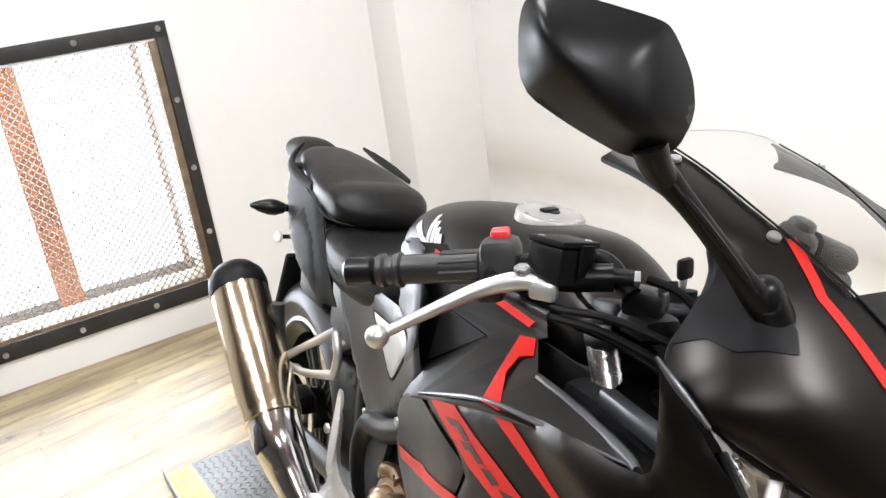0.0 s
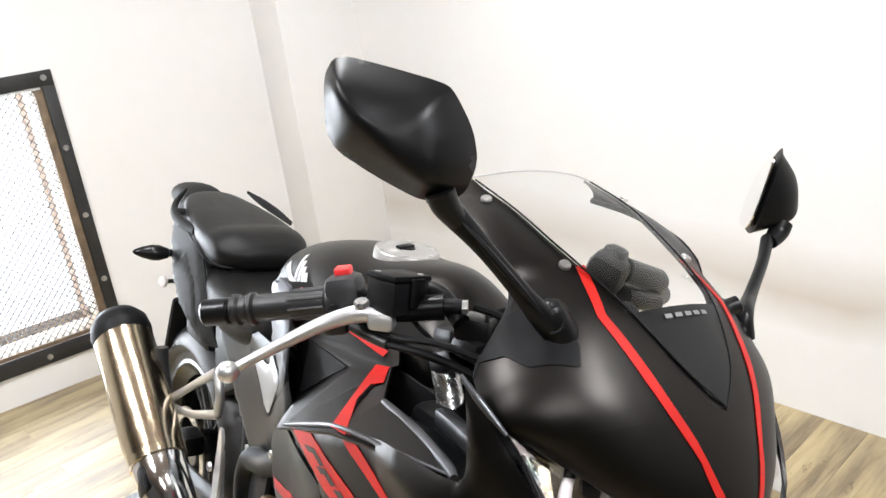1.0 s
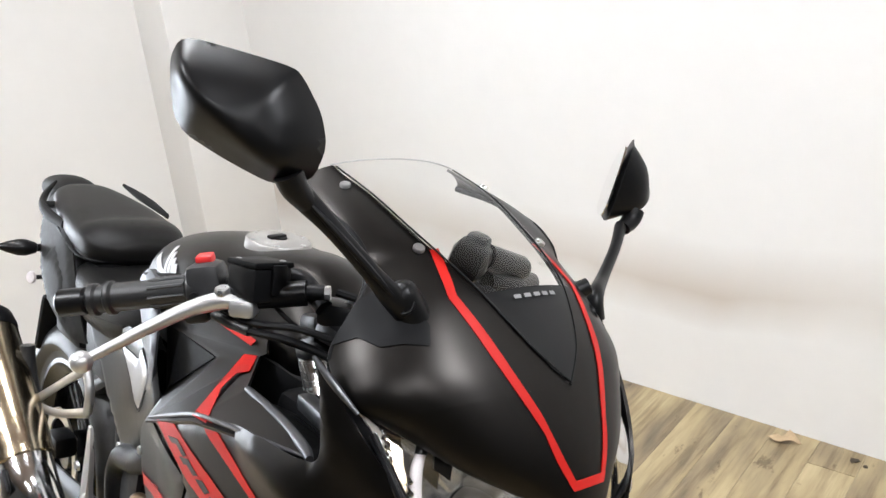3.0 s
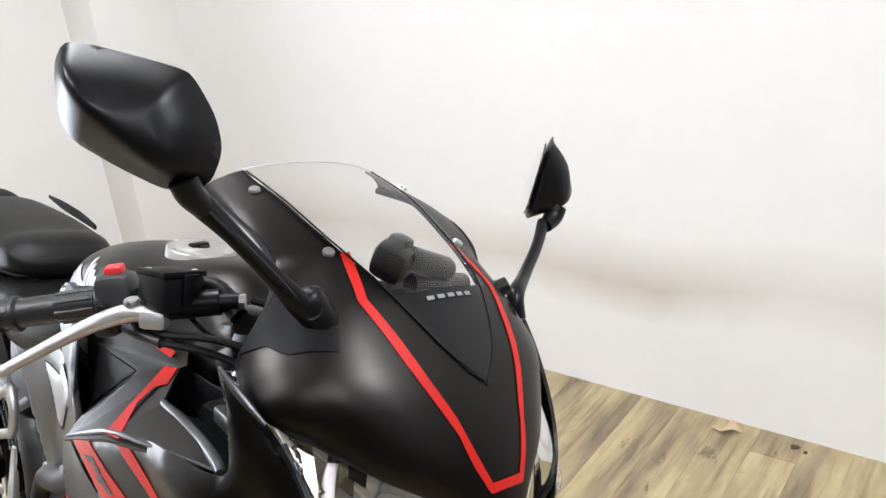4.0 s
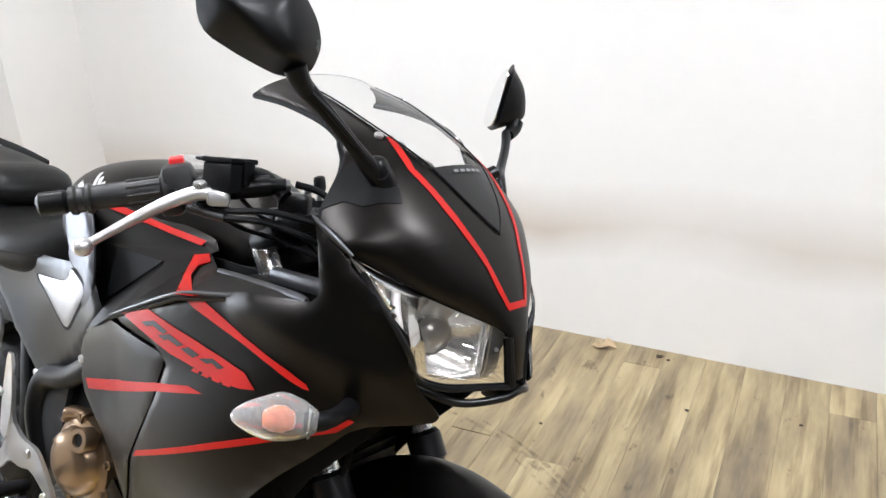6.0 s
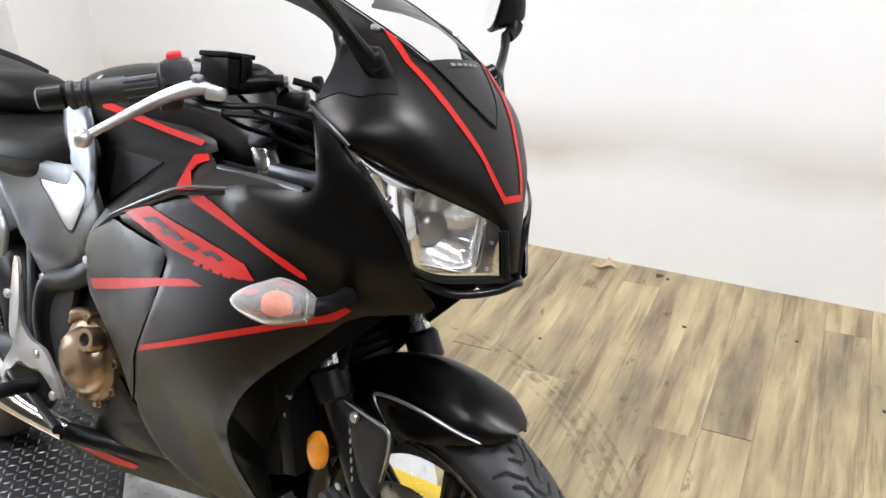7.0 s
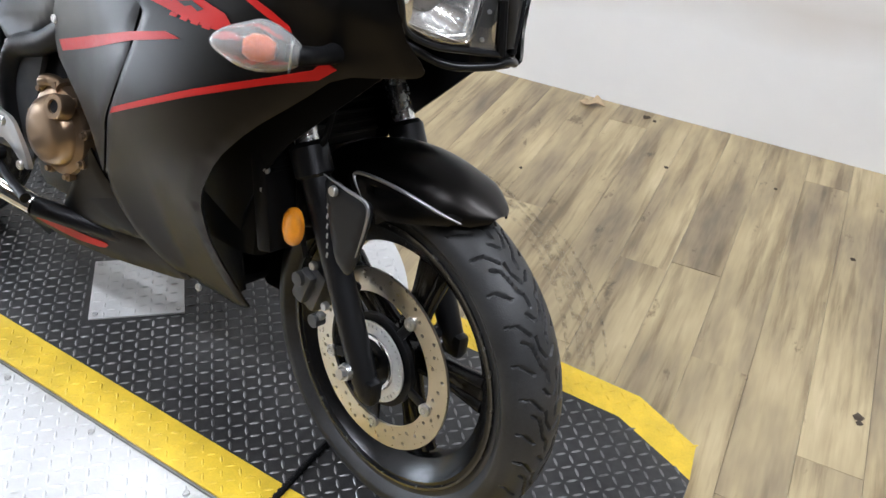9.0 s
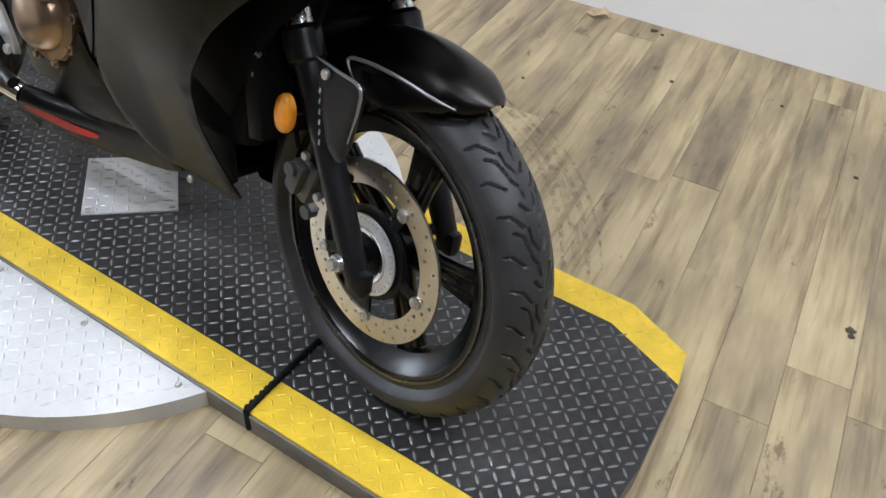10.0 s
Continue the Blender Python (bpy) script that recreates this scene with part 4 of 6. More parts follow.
def cowl_at(s, u, lift=0.0):
    f = min(max(s, 0), len(COWL) - 1.0001) * 8
    i = int(f)
    cx, cz, ex, w, ez = COWL_FINE[i] + (COWL_FINE[i + 1] - COWL_FINE[i]) * (f - i)
    a = abs(u) * math.pi / 2
    g = 1 - math.cos(a)
    half = w * (1.0 if u < 0 else 0.86)
    y = half * math.sin(a)
    if abs(u) > 0.45:
        # the flank runs flatter than an arc from the crease to its lower edge
        k0, r = 0.45 * math.pi / 2, (abs(u) - 0.45) / 0.55
        flat = 0.25 * min(1.0, r / 0.35) ** 1.5
        g0, y0 = 1 - math.cos(k0), half * math.sin(k0)
        g, y = g + (g0 + (1 - g0) * r - g) * flat, y + (y0 + (half - y0) * r - y) * flat
    p = Vector((cx + (ex - cx) * g, COWL_Y + math.copysign(y, u), cz + (ez - cz) * g))
    # a soft crease outside the stripe
    k = abs(u)
    fade_in = min(1.0, max(0.0, (s - 2.6) / 1.6)) * min(1.0, max(0.0, (9.5 - s) / 1.5))
    push = fade_in * (0.0014 * max(0.0, 1 - abs(k - 0.40) / 0.20))
    p += Vector((0.55, math.copysign(0.45 + 0.4 * k, u), 0.62 - 0.3 * k)).normalized() * push
    if lift:
        ds, du = cowl_at(s + 0.05, u) - cowl_at(s - 0.05, u), cowl_at(s, u + 0.02) - cowl_at(s, u - 0.02)
        nrm = ds.cross(du).normalized()
        if nrm.x < 0 and nrm.z < 0 or nrm.dot(p - Vector((-0.2, COWL_Y, 0.9))) < 0:
            nrm = -nrm
        p += nrm * lift
    return p


def ease(rows, s):
    return float(np.interp(s, [r[0] for r in rows], [r[1] for r in rows]))


def cowl_patch(s0, s1, lo, hi, ns=40, nu=14, lift=0.0, thick=0.003, sides=(-1, 1)):
    bm = bmesh.new()
    for side in sides:
        made = []
        for i in range(ns + 1):
            s = s0 + (s1 - s0) * i / ns
            a, b = lo(s), hi(s)
            made.append([bm.verts.new(cowl_at(s, side * (a + (b - a) * j / nu), lift)) for j in range(nu + 1)])
        for p, q in zip(made, made[1:]):
            for j in range(nu):
                quad = (p[j], p[j + 1], q[j + 1], q[j])
                bm.faces.new(quad if side < 0 else quad[::-1])
    bmesh.ops.remove_doubles(bm, verts=bm.verts[:], dist=1e-4)
    bmesh.ops.dissolve_degenerate(bm, edges=bm.edges[:], dist=1e-5)
    bm.normal_update()
    if thick:
        if sum(f.normal.x + f.normal.z for f in bm.faces) < 0:
            bmesh.ops.reverse_faces(bm, faces=bm.faces[:])
        bmesh.ops.solidify(bm, geom=bm.faces[:], thickness=thick)
    bmesh.ops.recalc_face_normals(bm, faces=bm.faces[:])
    return bm


SCREEN_EDGE = [(4.5, 0.0), (4.8, 0.06), (5.5, 0.13), (6.4, 0.20), (7.6, 0.26), (8.9, 0.335), (9.9, 0.42), (10.6, 0.47), (11, 0.47)]
COWL_EDGE = [(0, 1), (6.9, 1), (7.15, 0.95), (7.4, 0.83), (7.7, 0.72), (8.1, 0.66), (9.0, 0.70), (9.6, 0.8), (10.4, 0.95), (11, 1)]
screen_edge = lambda s: ease(SCREEN_EDGE, s)
cowl_edge = lambda s: ease(COWL_EDGE, s)
cowl = part("upper_cowl", join(cowl_patch(0, 4.5, lambda s: 0.0, lambda s: 1.0, 40, 25), cowl_patch(4.5, 11, screen_edge, cowl_edge, 60, 22)), BLACK_PAINT, bike, "matte black nose fairing", 50)
stripe_out = lambda s: ease([(2.2, 0.255), (3.6, 0.220), (5.0, 0.264), (6.9, 0.346), (7.7, 0.328), (8.3, 0.313)], s)
stripe_in = lambda s: ease([(2.2, 0.165), (2.5, 0.172), (4.0, 0.190), (5.25, 0.235), (6.9, 0.312), (7.6, 0.292), (8.3, 0.272)], s)
part("red_stripe", cowl_patch(2.55, 8.25, stripe_in, stripe_out, 50, 4, 0.0012, 0.0008), RED, cowl, "red stripe")
part("red_stripe", cowl_patch(2.38, 2.56, lambda s: 0.0, lambda s: 0.255, 6, 6, 0.0012, 0.0008), RED, cowl, "red stripe")
screen = part("windscreen", cowl_patch(6.75, 11, lambda s: 0.0, lambda s: screen_edge(s) + 0.03, 40, 12, 0.002, 0.0), SCREEN_CLEAR, bike, "clear curved windscreen")
part("blackout", cowl_patch(4.45, 6.76, lambda s: 0.0, lambda s: screen_edge(s) + 0.0, 24, 8, 0.002, 0.002), GLOSS_BLACK, screen, "black painted foot of the screen")
for side in (-1, 1):
    part("screen_rim", tube([cowl_at(s, side * screen_edge(s), 0.002) for s in (4.5, 5.2, 6, 7, 8, 9, 10, 10.9)], 0.0012, 6), BLACK_PLASTIC, screen)
part("screen_edge", tube([cowl_at(10.98, u, 0.002) for u in (-0.49, -0.3, -0.1, 0.1, 0.3, 0.49)], 0.0009, 6), DECAL_GREY, screen)
for u0 in (-0.105, -0.06, -0.015, 0.03, 0.075):
    part("print_bar", cowl_patch(6.44, 6.55, lambda s, a=u0: a, lambda s, a=u0: a + 0.030, 2, 2, 0.0044, 0.0, (1,)), PRINT_GREY, screen)
for s_, u_ in ((8.35, 0.36), (10.35, 0.55)):
    for side in (-1, 1):
        p, q = cowl_at(s_, side * u_, 0.001), cowl_at(s_, side * u_, 0.01)
        part("screen_bolt", bolt(p, q - p, 0.0062, 0.004), BOLT, cowl)
part("mirror_base", cowl_patch(5.86, 7.72, lambda s: ease([(5.86, .475), (6.3, .45), (7.0, .47), (7.72, .56)], s), lambda s: min(cowl_edge(s), ease([(5.86, .485), (6.1, .57), (6.3, .68), (6.9, .77), (7.1, .90), (7.2, .99), (7.72, .99)], s)), 30, 10, 0.0016, 0.001, (-1,)), BLACK_PLASTIC, cowl, "black plastic mirror base")
# inner lip that frames the dash behind the screen
for side in (-1, 1):
    part("cowl_lip", tube([cowl_at(s, side * cowl_edge(s) * 0.995, -0.003) for s in (6.9, 7.15, 7.4, 7.7, 8.1, 8.6, 9.0, 9.6, 10.4, 11)], 0.004, 8), BLACK_PLASTIC, cowl)
part("chin", join(tube([(-0.012, -0.140, .792), (.028, -0.098, .772), (.062, -0.05, .776), (.07, -0.018, .782), (.062, .014, .776), (.028, .062, .772), (-.012, .104, .792)], 0.0055, 10),
                 obox((0.045, -0.018, 0.785), (0.04, 0.06, 0.035), 0.01)), GLOSS_BLACK, cowl)

# headlight
def lens_curve(v, low):
    if not low:
        return cowl_at(1.7 + 3.3 * v, -1.0)
    pts = spline([(.070, -.040, .792), (.040, -.095, .794), (.008, -.148, .801), (.010, -.186, .848), (-.016, -.201, .892), (-.064, -.205, .940)], 8)
    f = v * (len(pts) - 1.001)
    i = int(f)
    return Vector(pts[i] + (pts[i + 1] - pts[i]) * (f - i))


def lens_grid(inset, depth, bulge, nv=26, nw=14, thick=0.0, v_from=0.0, v_to=1.0, w_to=1.0):
    bm = bmesh.new()
    made = []
    for i in range(nv + 1):
        v = inset + (1 - 2 * inset) * (v_from + (v_to - v_from) * i / nv)
        a, b = lens_curve(v, False), lens_curve(v, True)
        row = []
        for j in range(nw + 1):
            w = inset + (1 - 2 * inset) * w_to * j / nw
            hump = max(0.0, math.sin(math.pi * i / nv)) ** 0.6 * max(0.0, math.sin(math.pi * j / nw)) ** 0.6
            row.append(bm.verts.new(a.lerp(b, w) + Vector((0.75, -0.62, 0.1)).normalized() * (bulge * hump - depth)))
        made.append(row)
    for p, q in zip(made, made[1:]):
        for j in range(nw):
            bm.faces.new((p[j], p[j + 1], q[j + 1], q[j]))
    if thick:
        bm.normal_update()
        bmesh.ops.solidify(bm, geom=bm.faces[:], thickness=thick)
    bmesh.ops.recalc_face_normals(bm, faces=bm.faces[:])
    return bm


def other_side(bm):
    m = Matrix.Translation((0, 1.84 * COWL_Y, 0)) @ Matrix.Diagonal((1, -0.84, 1, 1))
    bm.transform(m)
    bmesh.ops.reverse_faces(bm, faces=bm.faces[:])
    return bm


for side in (-1, 1):
    fix = (lambda b: b) if side < 0 else other_side
    lamp = part("headlight", fix(lens_grid(0.0, 0.014, -0.066, thick=0.003)), BLACK_PLASTIC, bike, "clear headlight with a chromed reflector")
    part("reflector", fix(lens_grid(0.02, 0.006, -0.052, v_from=0.14, w_to=0.91)), REFLECTOR, lamp, "chromed reflector bowl")
    part("lens", fix(lens_grid(0.015, 0.002, 0.012)), LENS_CLEAR, lamp, "clear lens")
    part("bezel", fix(lens_grid(0.01, 0.005, -0.006, v_to=0.14, thick=0.002)), BEZEL, lamp, "black inner bezel")
    n_ = Vector((0.8, -0.58, 0.1)).normalized()
    lens_at = lambda v, w, deep: lens_curve(v, False).lerp(lens_curve(v, True), w) - n_ * deep
    ahead = Vector((0.93, -0.36, -0.04)).normalized()
    mid = lens_at(0.33, 0.42, 0.036)
    cup = part("bulb_shield", fix(moved(lathe([(0, 0.010), (0.010, 0.009), (0.021, 0.004), (0.0245, -0.003), (0.0245, -0.012), (0, -0.012)], 32), aim(mid, ahead))), SHIELD, lamp, "grey bulb shield")
    for name, r, back, long, mat in (("shield_band", 0.0215, 0.012, 0.011, DARK_METAL), ("shield_sleeve", 0.0205, 0.023, 0.007, REFLECTOR), ("shield_band", 0.0170, 0.030, 0.006, DARK_METAL)):
        part(name, fix(moved(lathe([(0, 0), (r - 0.0015, 0), (r, -0.0015), (r, -long), (0, -long)], 28), aim(mid - ahead * back, ahead))), mat, cup)
    # Tan plates put the floor's reflection in the chrome into their colour.
    for v0, v1, w0, w1, deep, mat in ((0.83, 0.96, 0.08, 0.9, 0.012, SHIELD), (0.705, 0.80, 0.06, 0.82, 0.015, STAINLESS), (0.40, 0.52, 0.66, 0.84, 0.030, STAINLESS), (0.50, 0.58, 0.06, 0.40, 0.034, STAINLESS), (0.45, 0.53, 0.08, 0.22, 0.028, DARK_METAL)):
        ends = [lens_at(v0, w0, deep), lens_at(v1, w0, deep), lens_at(v1, w1, deep), lens_at(v0, w1, deep)]
        part("partition", fix(cage({k: (q.x, -q.y, q.z) for k, q in zip("ABCD", ends)}, ["ABCD"], -1, 0.004, 0)), mat, lamp)
    part("reflector_rib", fix(tube([lens_at(0.60, 0.10, 0.016), lens_at(0.635, 0.40, 0.015), lens_at(0.655, 0.86, 0.012)], [0.0050, 0.0062, 0.0050], 10)), TAIL_WHITE, lamp, "white curved rib")
    part("rib_cap", fix(tube([lens_at(0.595, 0.02, 0.014), lens_at(0.602, 0.12, 0.014)], [0.0058, 0.0062], 10)), GLOSS_BLACK, lamp)
    for k in range(5):
        w = 0.10 + k * 0.17
        part("reflector_step", fix(tube([lens_at(0.19, w, 0.020), lens_at(0.26, w, 0.042), lens_at(0.40, w, 0.056)], 0.0016, 6)), REFLECTOR, lamp)
    for v, w in ((0.815, 0.10), (0.812, 0.24), (0.808, 0.38), (0.815, 0.52), (0.822, 0.66), (0.675, 0.52), (0.678, 0.66), (0.682, 0.80), (0.56, 0.86), (0.545, 0.92)):
        part("reflector_stud", fix(moved(lathe([(0, .0045), (.0026, .0036), (.0036, .001), (.0036, -.004), (0, -.004)], 10), aim(lens_at(v, w, 0.012), n_))), CHROME, lamp)
    part("reflector_wall", fix(tube([lens_at(0.175, 0.04, 0.010), lens_at(0.165, 0.40, 0.012), lens_at(0.165, 0.74, 0.012), lens_at(0.20, 0.86, 0.012), lens_at(0.30, 0.885, 0.012), lens_at(0.44, 0.90, 0.012)], [0.004, 0.005, 0.007, 0.008, 0.005, 0.003], 10)), REFLECTOR, lamp)
    part("reflector_rim", fix(tube([lens_at(0.150, 0.03, 0.005), lens_at(0.140, 0.5, 0.005), lens_at(0.145, 0.80, 0.005), lens_at(0.20, 0.90, 0.005), lens_at(0.45, 0.925, 0.005)], 0.0016, 8)), CHROME, lamp)
    for w in (0.35, 0.8):
        part("bezel_clip", fix(moved(lathe([(0, .003), (.0025, .003), (.003, 0), (0, 0)], 10), aim(lens_at(0.10, w, 0.004), n_))), BOLT, lamp)
    part("lens_frame", fix(join(tube([lens_curve(v, True) for v in (0, 0.15, 0.3, 0.45, 0.6, 0.8, 0.97)], 0.0042, 8), tube([lens_curve(0.0, False), lens_curve(0.0, False).lerp(lens_curve(0, True), 0.5), lens_curve(0, True)], 0.006, 8))), GLOSS_BLACK, lamp)

# mirrors: the shell is cut to an outline in the glass's plane, and domed ahead
MIRROR_CUT = {1: [(.052, -.002), (.066, .03), (.055, .074), (.022, .102), (.004, .107), (-.010, .098), (-.020, .05), (-.020, .008), (0, -.005)],
              -1: [(.108, .120), (.118, .098), (.110, .042), (.065, .019), (.020, .001), (-.013, .009), (-.023, .040), (-.016, .068), (.001, .095), (.010, .104), (.06, .113)]}


def mirror_shell(side, domed):
    vs, fs, dist = flat_cut(rounded(MIRROR_CUT[side], 2), (), 0.0045)
    out, ahead = MIRROR_WAY[side]
    base = MIRROR_NECK[side]
    bm = bmesh.new()
    made = []
    for v, d in zip(vs, dist):
        ridge = 0.0095 * math.exp(-abs((float(v[1]) - 0.006 - float(v[0]) * 0.84) / 0.020) ** 1.5)
        h = domed * (1 - max(0.0, 1 - min(float(d) / (0.052 if side < 0 else 0.034), 1)) ** 2.2) + (ridge * min(1, float(d) / 0.02) if domed > 0 else 0)
        if side > 0:
            h *= max(0.1, 1 - ((float(v[1]) - 0.036) / 0.070) ** 2)
        made.append(bm.verts.new(base + out * float(v[0]) + Vector((0, 0, float(v[1]))) + ahead * (h + MIRROR_LEAN[side] * float(v[1]))))
    for f in fs:
        bm.faces.new([made[i] for i in f])
    return bm


MIRROR_WAY = {-1: (Vector((-0.66, -0.75, 0)), Vector((0.75, -0.66, 0))), 1: (Vector((-0.72, 0.694, 0)), Vector((0.694, 0.72, 0)))}
MIRROR_NECK = {-1: Vector((-.128, -.26, 1.144)), 1: Vector((-.168, .235, 1.104))}
MIRROR_LEAN = {-1: 0.0, 1: 0.20}
for side in (-1, 1):
    shell = mirror_shell(side, 0.036 if side < 0 else 0.042)
    back = mirror_shell(side, -0.006)
    bm = join(shell, back)
    bmesh.ops.remove_doubles(bm, verts=bm.verts[:], dist=1e-4)
    bmesh.ops.recalc_face_normals(bm, faces=bm.faces[:])
    out, ahead = MIRROR_WAY[side]
    neck = MIRROR_NECK[side]
    root = Vector((-.072, -.160, 1.030)) if side < 0 else Vector((-.078, .115, 1.018))
    mirror = part("mirror", bm, MIRROR_PLASTIC, bike, "satin black rear-view mirror on a long stalk", 55)
    gx, gz = (0.05, 0.06) if side < 0 else (0.018, 0.045)
    glass = plate([(gx + (x - gx) * 0.9, gz + (z - gz) * 0.88) for x, z in rounded(MIRROR_CUT[side], 2)], 0.002, step=0.03)
    glass.transform(Matrix.Translation(neck - ahead * 0.0075) @ Matrix(((out.x, ahead.x, ahead.x * MIRROR_LEAN[side], 0), (out.y, ahead.y, ahead.y * MIRROR_LEAN[side], 0), (0, 0, 1, 0), (0, 0, 0, 1))))
    bmesh.ops.recalc_face_normals(glass, faces=glass.faces[:])
    part("mirror_glass", glass, MIRROR_GLASS, mirror, "silvered glass")
    neck = neck + ahead * (0 if side < 0 else 0.022)
    elbow = neck + out * 0.004 + ahead * 0.012 + Vector((0, 0, 0.010))
    part("joint", tube([neck + out * 0.006 + ahead * 0.014 + Vector((0, 0, 0.014)), neck + ahead * 0.010 + Vector((0, 0, 0.002)), neck.lerp(root, 0.10) + ahead * 0.004], [0.0135, 0.0125, 0.0095], 16), MIRROR_PLASTIC, mirror)
    if side < 0:
        part("stalk", tube([(-.124, -.262, 1.143), (-.106, -.233, 1.112), (-.089, -.201, 1.076), (-.080, -.180, 1.053), (-.076, -.166, 1.038)], [.0120, .0088, .0090, .0115, .0110], 18, 6, flat=.72), MIRROR_PLASTIC, mirror)
        part("stalk_ridge", tube([(-.116, -.260, 1.139), (-.099, -.233, 1.110), (-.083, -.203, 1.077), (-.074, -.184, 1.056)], [.0022, .0035, .0035, .0020], 8, 6), MIRROR_PLASTIC, mirror)
        foot, sock = [Vector((-.086, -.172, 1.064)), Vector((-.068, -.136, 1.002))], [Vector((-.0735, -.168, 1.046)), Vector((-.069, -.150, 1.018))]
        part("gasket", tube([(-.150, -.168, 1.004), (-.118, -.173, 1.004), (-.090, -.168, 1.006), (-.062, -.150, 1.004)], [.004, .009, .012, .012], 14, 6, flat=.8), BLACK_PLASTIC, mirror, "black rubber gasket")
        fat = 1.0
    else:
        part("stalk", tube([neck.lerp(root, 0.08), neck.lerp(root, 0.35) + Vector((0, .004, 0)), neck.lerp(root, 0.7), root + Vector((0.002, 0, 0.012)), root + Vector((0.010, 0, -0.012))], [0.0100, 0.0088, 0.0095, 0.0125, 0.011], 16, flat=.8), MIRROR_PLASTIC, mirror)
        foot, fat = [Vector((-.085, .084, 1.048)), Vector((-.052, .068, 1.008))], 0.6
        sock = [foot[0].lerp(foot[1], k) + Vector((0.006, .012 * fat, 0.008)) for k in (.25, .85)]
    part("mirror_foot", tube([foot[0], foot[0].lerp(foot[1], 0.10), foot[0].lerp(foot[1], 0.35), foot[0].lerp(foot[1], 0.62), foot[0].lerp(foot[1], 0.9), foot[1]], [0.006 * fat, 0.0145 * fat, 0.0165 * fat, 0.0165 * fat, 0.0145 * fat, 0.006 * fat], 18, 5), MIRROR_PLASTIC, mirror)
    for p in sock:
        way = Vector((0.42, side * 0.78, 0.46))
        part("foot_socket", moved(lathe([(0.0075, 0.004), (0.0095, 0.004), (0.0100, -0.010), (0.0075, -0.010)], 20, closed=True), aim(p, way)), GLOSS_BLACK, mirror)
        part("foot_bolt", bolt(p - way * 0.004, way, 0.0062, 0.005), DARK_METAL, mirror)


# ---- motorcycle: side fairings ----
SIDE = Width([(-.274, .732, .242), (-.09, .789, .228), (-.052, .752, .194), (-.426, .584, .215), (-.678, .65, .165), (-.817, .663, .125), (-.38, .269, .085), (-.29, .256, .08), (-.888, .262, .12),
              (-.100, .985, .248), (-.094, .910, .262), (-.064, .950, .207), (-.018, .897, .205), (.010, .860, .199), (.012, .815, .150), (.036, .768, .150), (-.533, .764, .215), (-.46, .797, .225), (-.385, .827, .234), (-.337, .847, .239), (-.251, .869, .237), (-.16, .885, .230),
              (-.2, .76, .244), (-.2, .62, .235), (-.6, .4, .15), (-.3, .5, .205)], ease_by=0.006)
REAR_PANEL = [(-.545, .760), (-.62, .722), (-.655, .695), (-.676, .664), (-.682, .622), (-.674, .59), (-.606, .538), (-.566, .501), (-.539, .438), (-.489, .541), (-.399, .668), (-.368, .752)]


class Creased:
    """A width with soft ridges or hollows along lines of the side view."""

    def __init__(self, base, lines, flat):
        self.base, self.lines = base, lines
        edge = np.asarray(flat, float)
        self.plane = np.linalg.lstsq(np.column_stack((edge, np.ones(len(edge)))), base(edge), rcond=None)[0]

    def __call__(self, pts):
        pts = np.atleast_2d(np.asarray(pts, float))
        w = self.base(pts)
        # the rearmost part lies nearly in one plane
        share = 0.8 * np.clip((-0.40 - pts[:, 0]) / 0.12, 0, 1) * np.clip((0.80 - pts[:, 1]) / 0.06, 0, 1)
        w = w + share * (pts @ self.plane[:2] + self.plane[2] - w)
        for line, high, wide in self.lines:
            near = edge_distance(pts, list(line) + list(line)[::-1])
            w = w + high * np.clip(1 - near / wide, 0, 1) ** 1.15
        return w


SIDE = Creased(SIDE, [([(-0.207, 0.869), (-0.135, 0.851), (-0.057, 0.827), (-0.002, 0.813), (0.041, 0.805)], 0.010, 0.044), ([(-.49, .555), (-.44, .575), (-.234, .671), (-.123, .717), (-.05, .75)], 0.011, 0.11)], REAR_PANEL)
FAIRING = [(-.110, .993), (-.088, .972), (-.066, .949), (-.018, .897), (.010, .860), (.012, .808), (.036, .769), (.030, .759), (.012, .753), (-.05, .741), (-.094, .697), (-.156, .643), (-.216, .581), (-.27, .501),
           (-.291, .417), (-.284, .345), (-.249, .277), (-.409, .276), (-.462, .334), (-.539, .434), (-.488, .541), (-.398, .668), (-.365, .755), (-.54, .764), (-.469, .796), (-.345, .845), (-.272, .864),
           (-.202, .883), (-.108, .888), (-.095, .901), (-.100, .951)]
EDGE_STRIP = [(-.684, .626), (-.666, .619), (-.615, .558), (-.561, .53), (-.524, .516), (-.51, .499), (-.535, .425), (-.552, .468), (-.606, .527)]
LOWER_PANEL = [(-0.611, 0.448), (-0.593, 0.411), (-0.561, 0.372), (-0.516, 0.339), (-0.479, 0.310), (-0.601, 0.289), (-0.738, 0.274), (-0.713, 0.318), (-0.664, 0.385)]
LOWER_WIDTH = Width([(-0.611, 0.448, 0.145), (-0.593, 0.411, 0.133), (-0.561, 0.372, 0.120), (-0.516, 0.339, 0.107), (-0.479, 0.310, 0.096), (-0.601, 0.289, 0.103), (-0.738, 0.274, 0.113), (-0.713, 0.318, 0.121), (-0.664, 0.385, 0.133)], ease_by=.004)
BELLY = [(-0.958, 0.242), (-0.884, 0.266), (-0.804, 0.270), (-0.732, 0.275), (-0.608, 0.284), (-0.492, 0.303), (-0.432, 0.274), (-0.410, 0.265), (-0.478, 0.239), (-0.611, 0.217), (-0.723, 0.205), (-0.864, 0.207)]
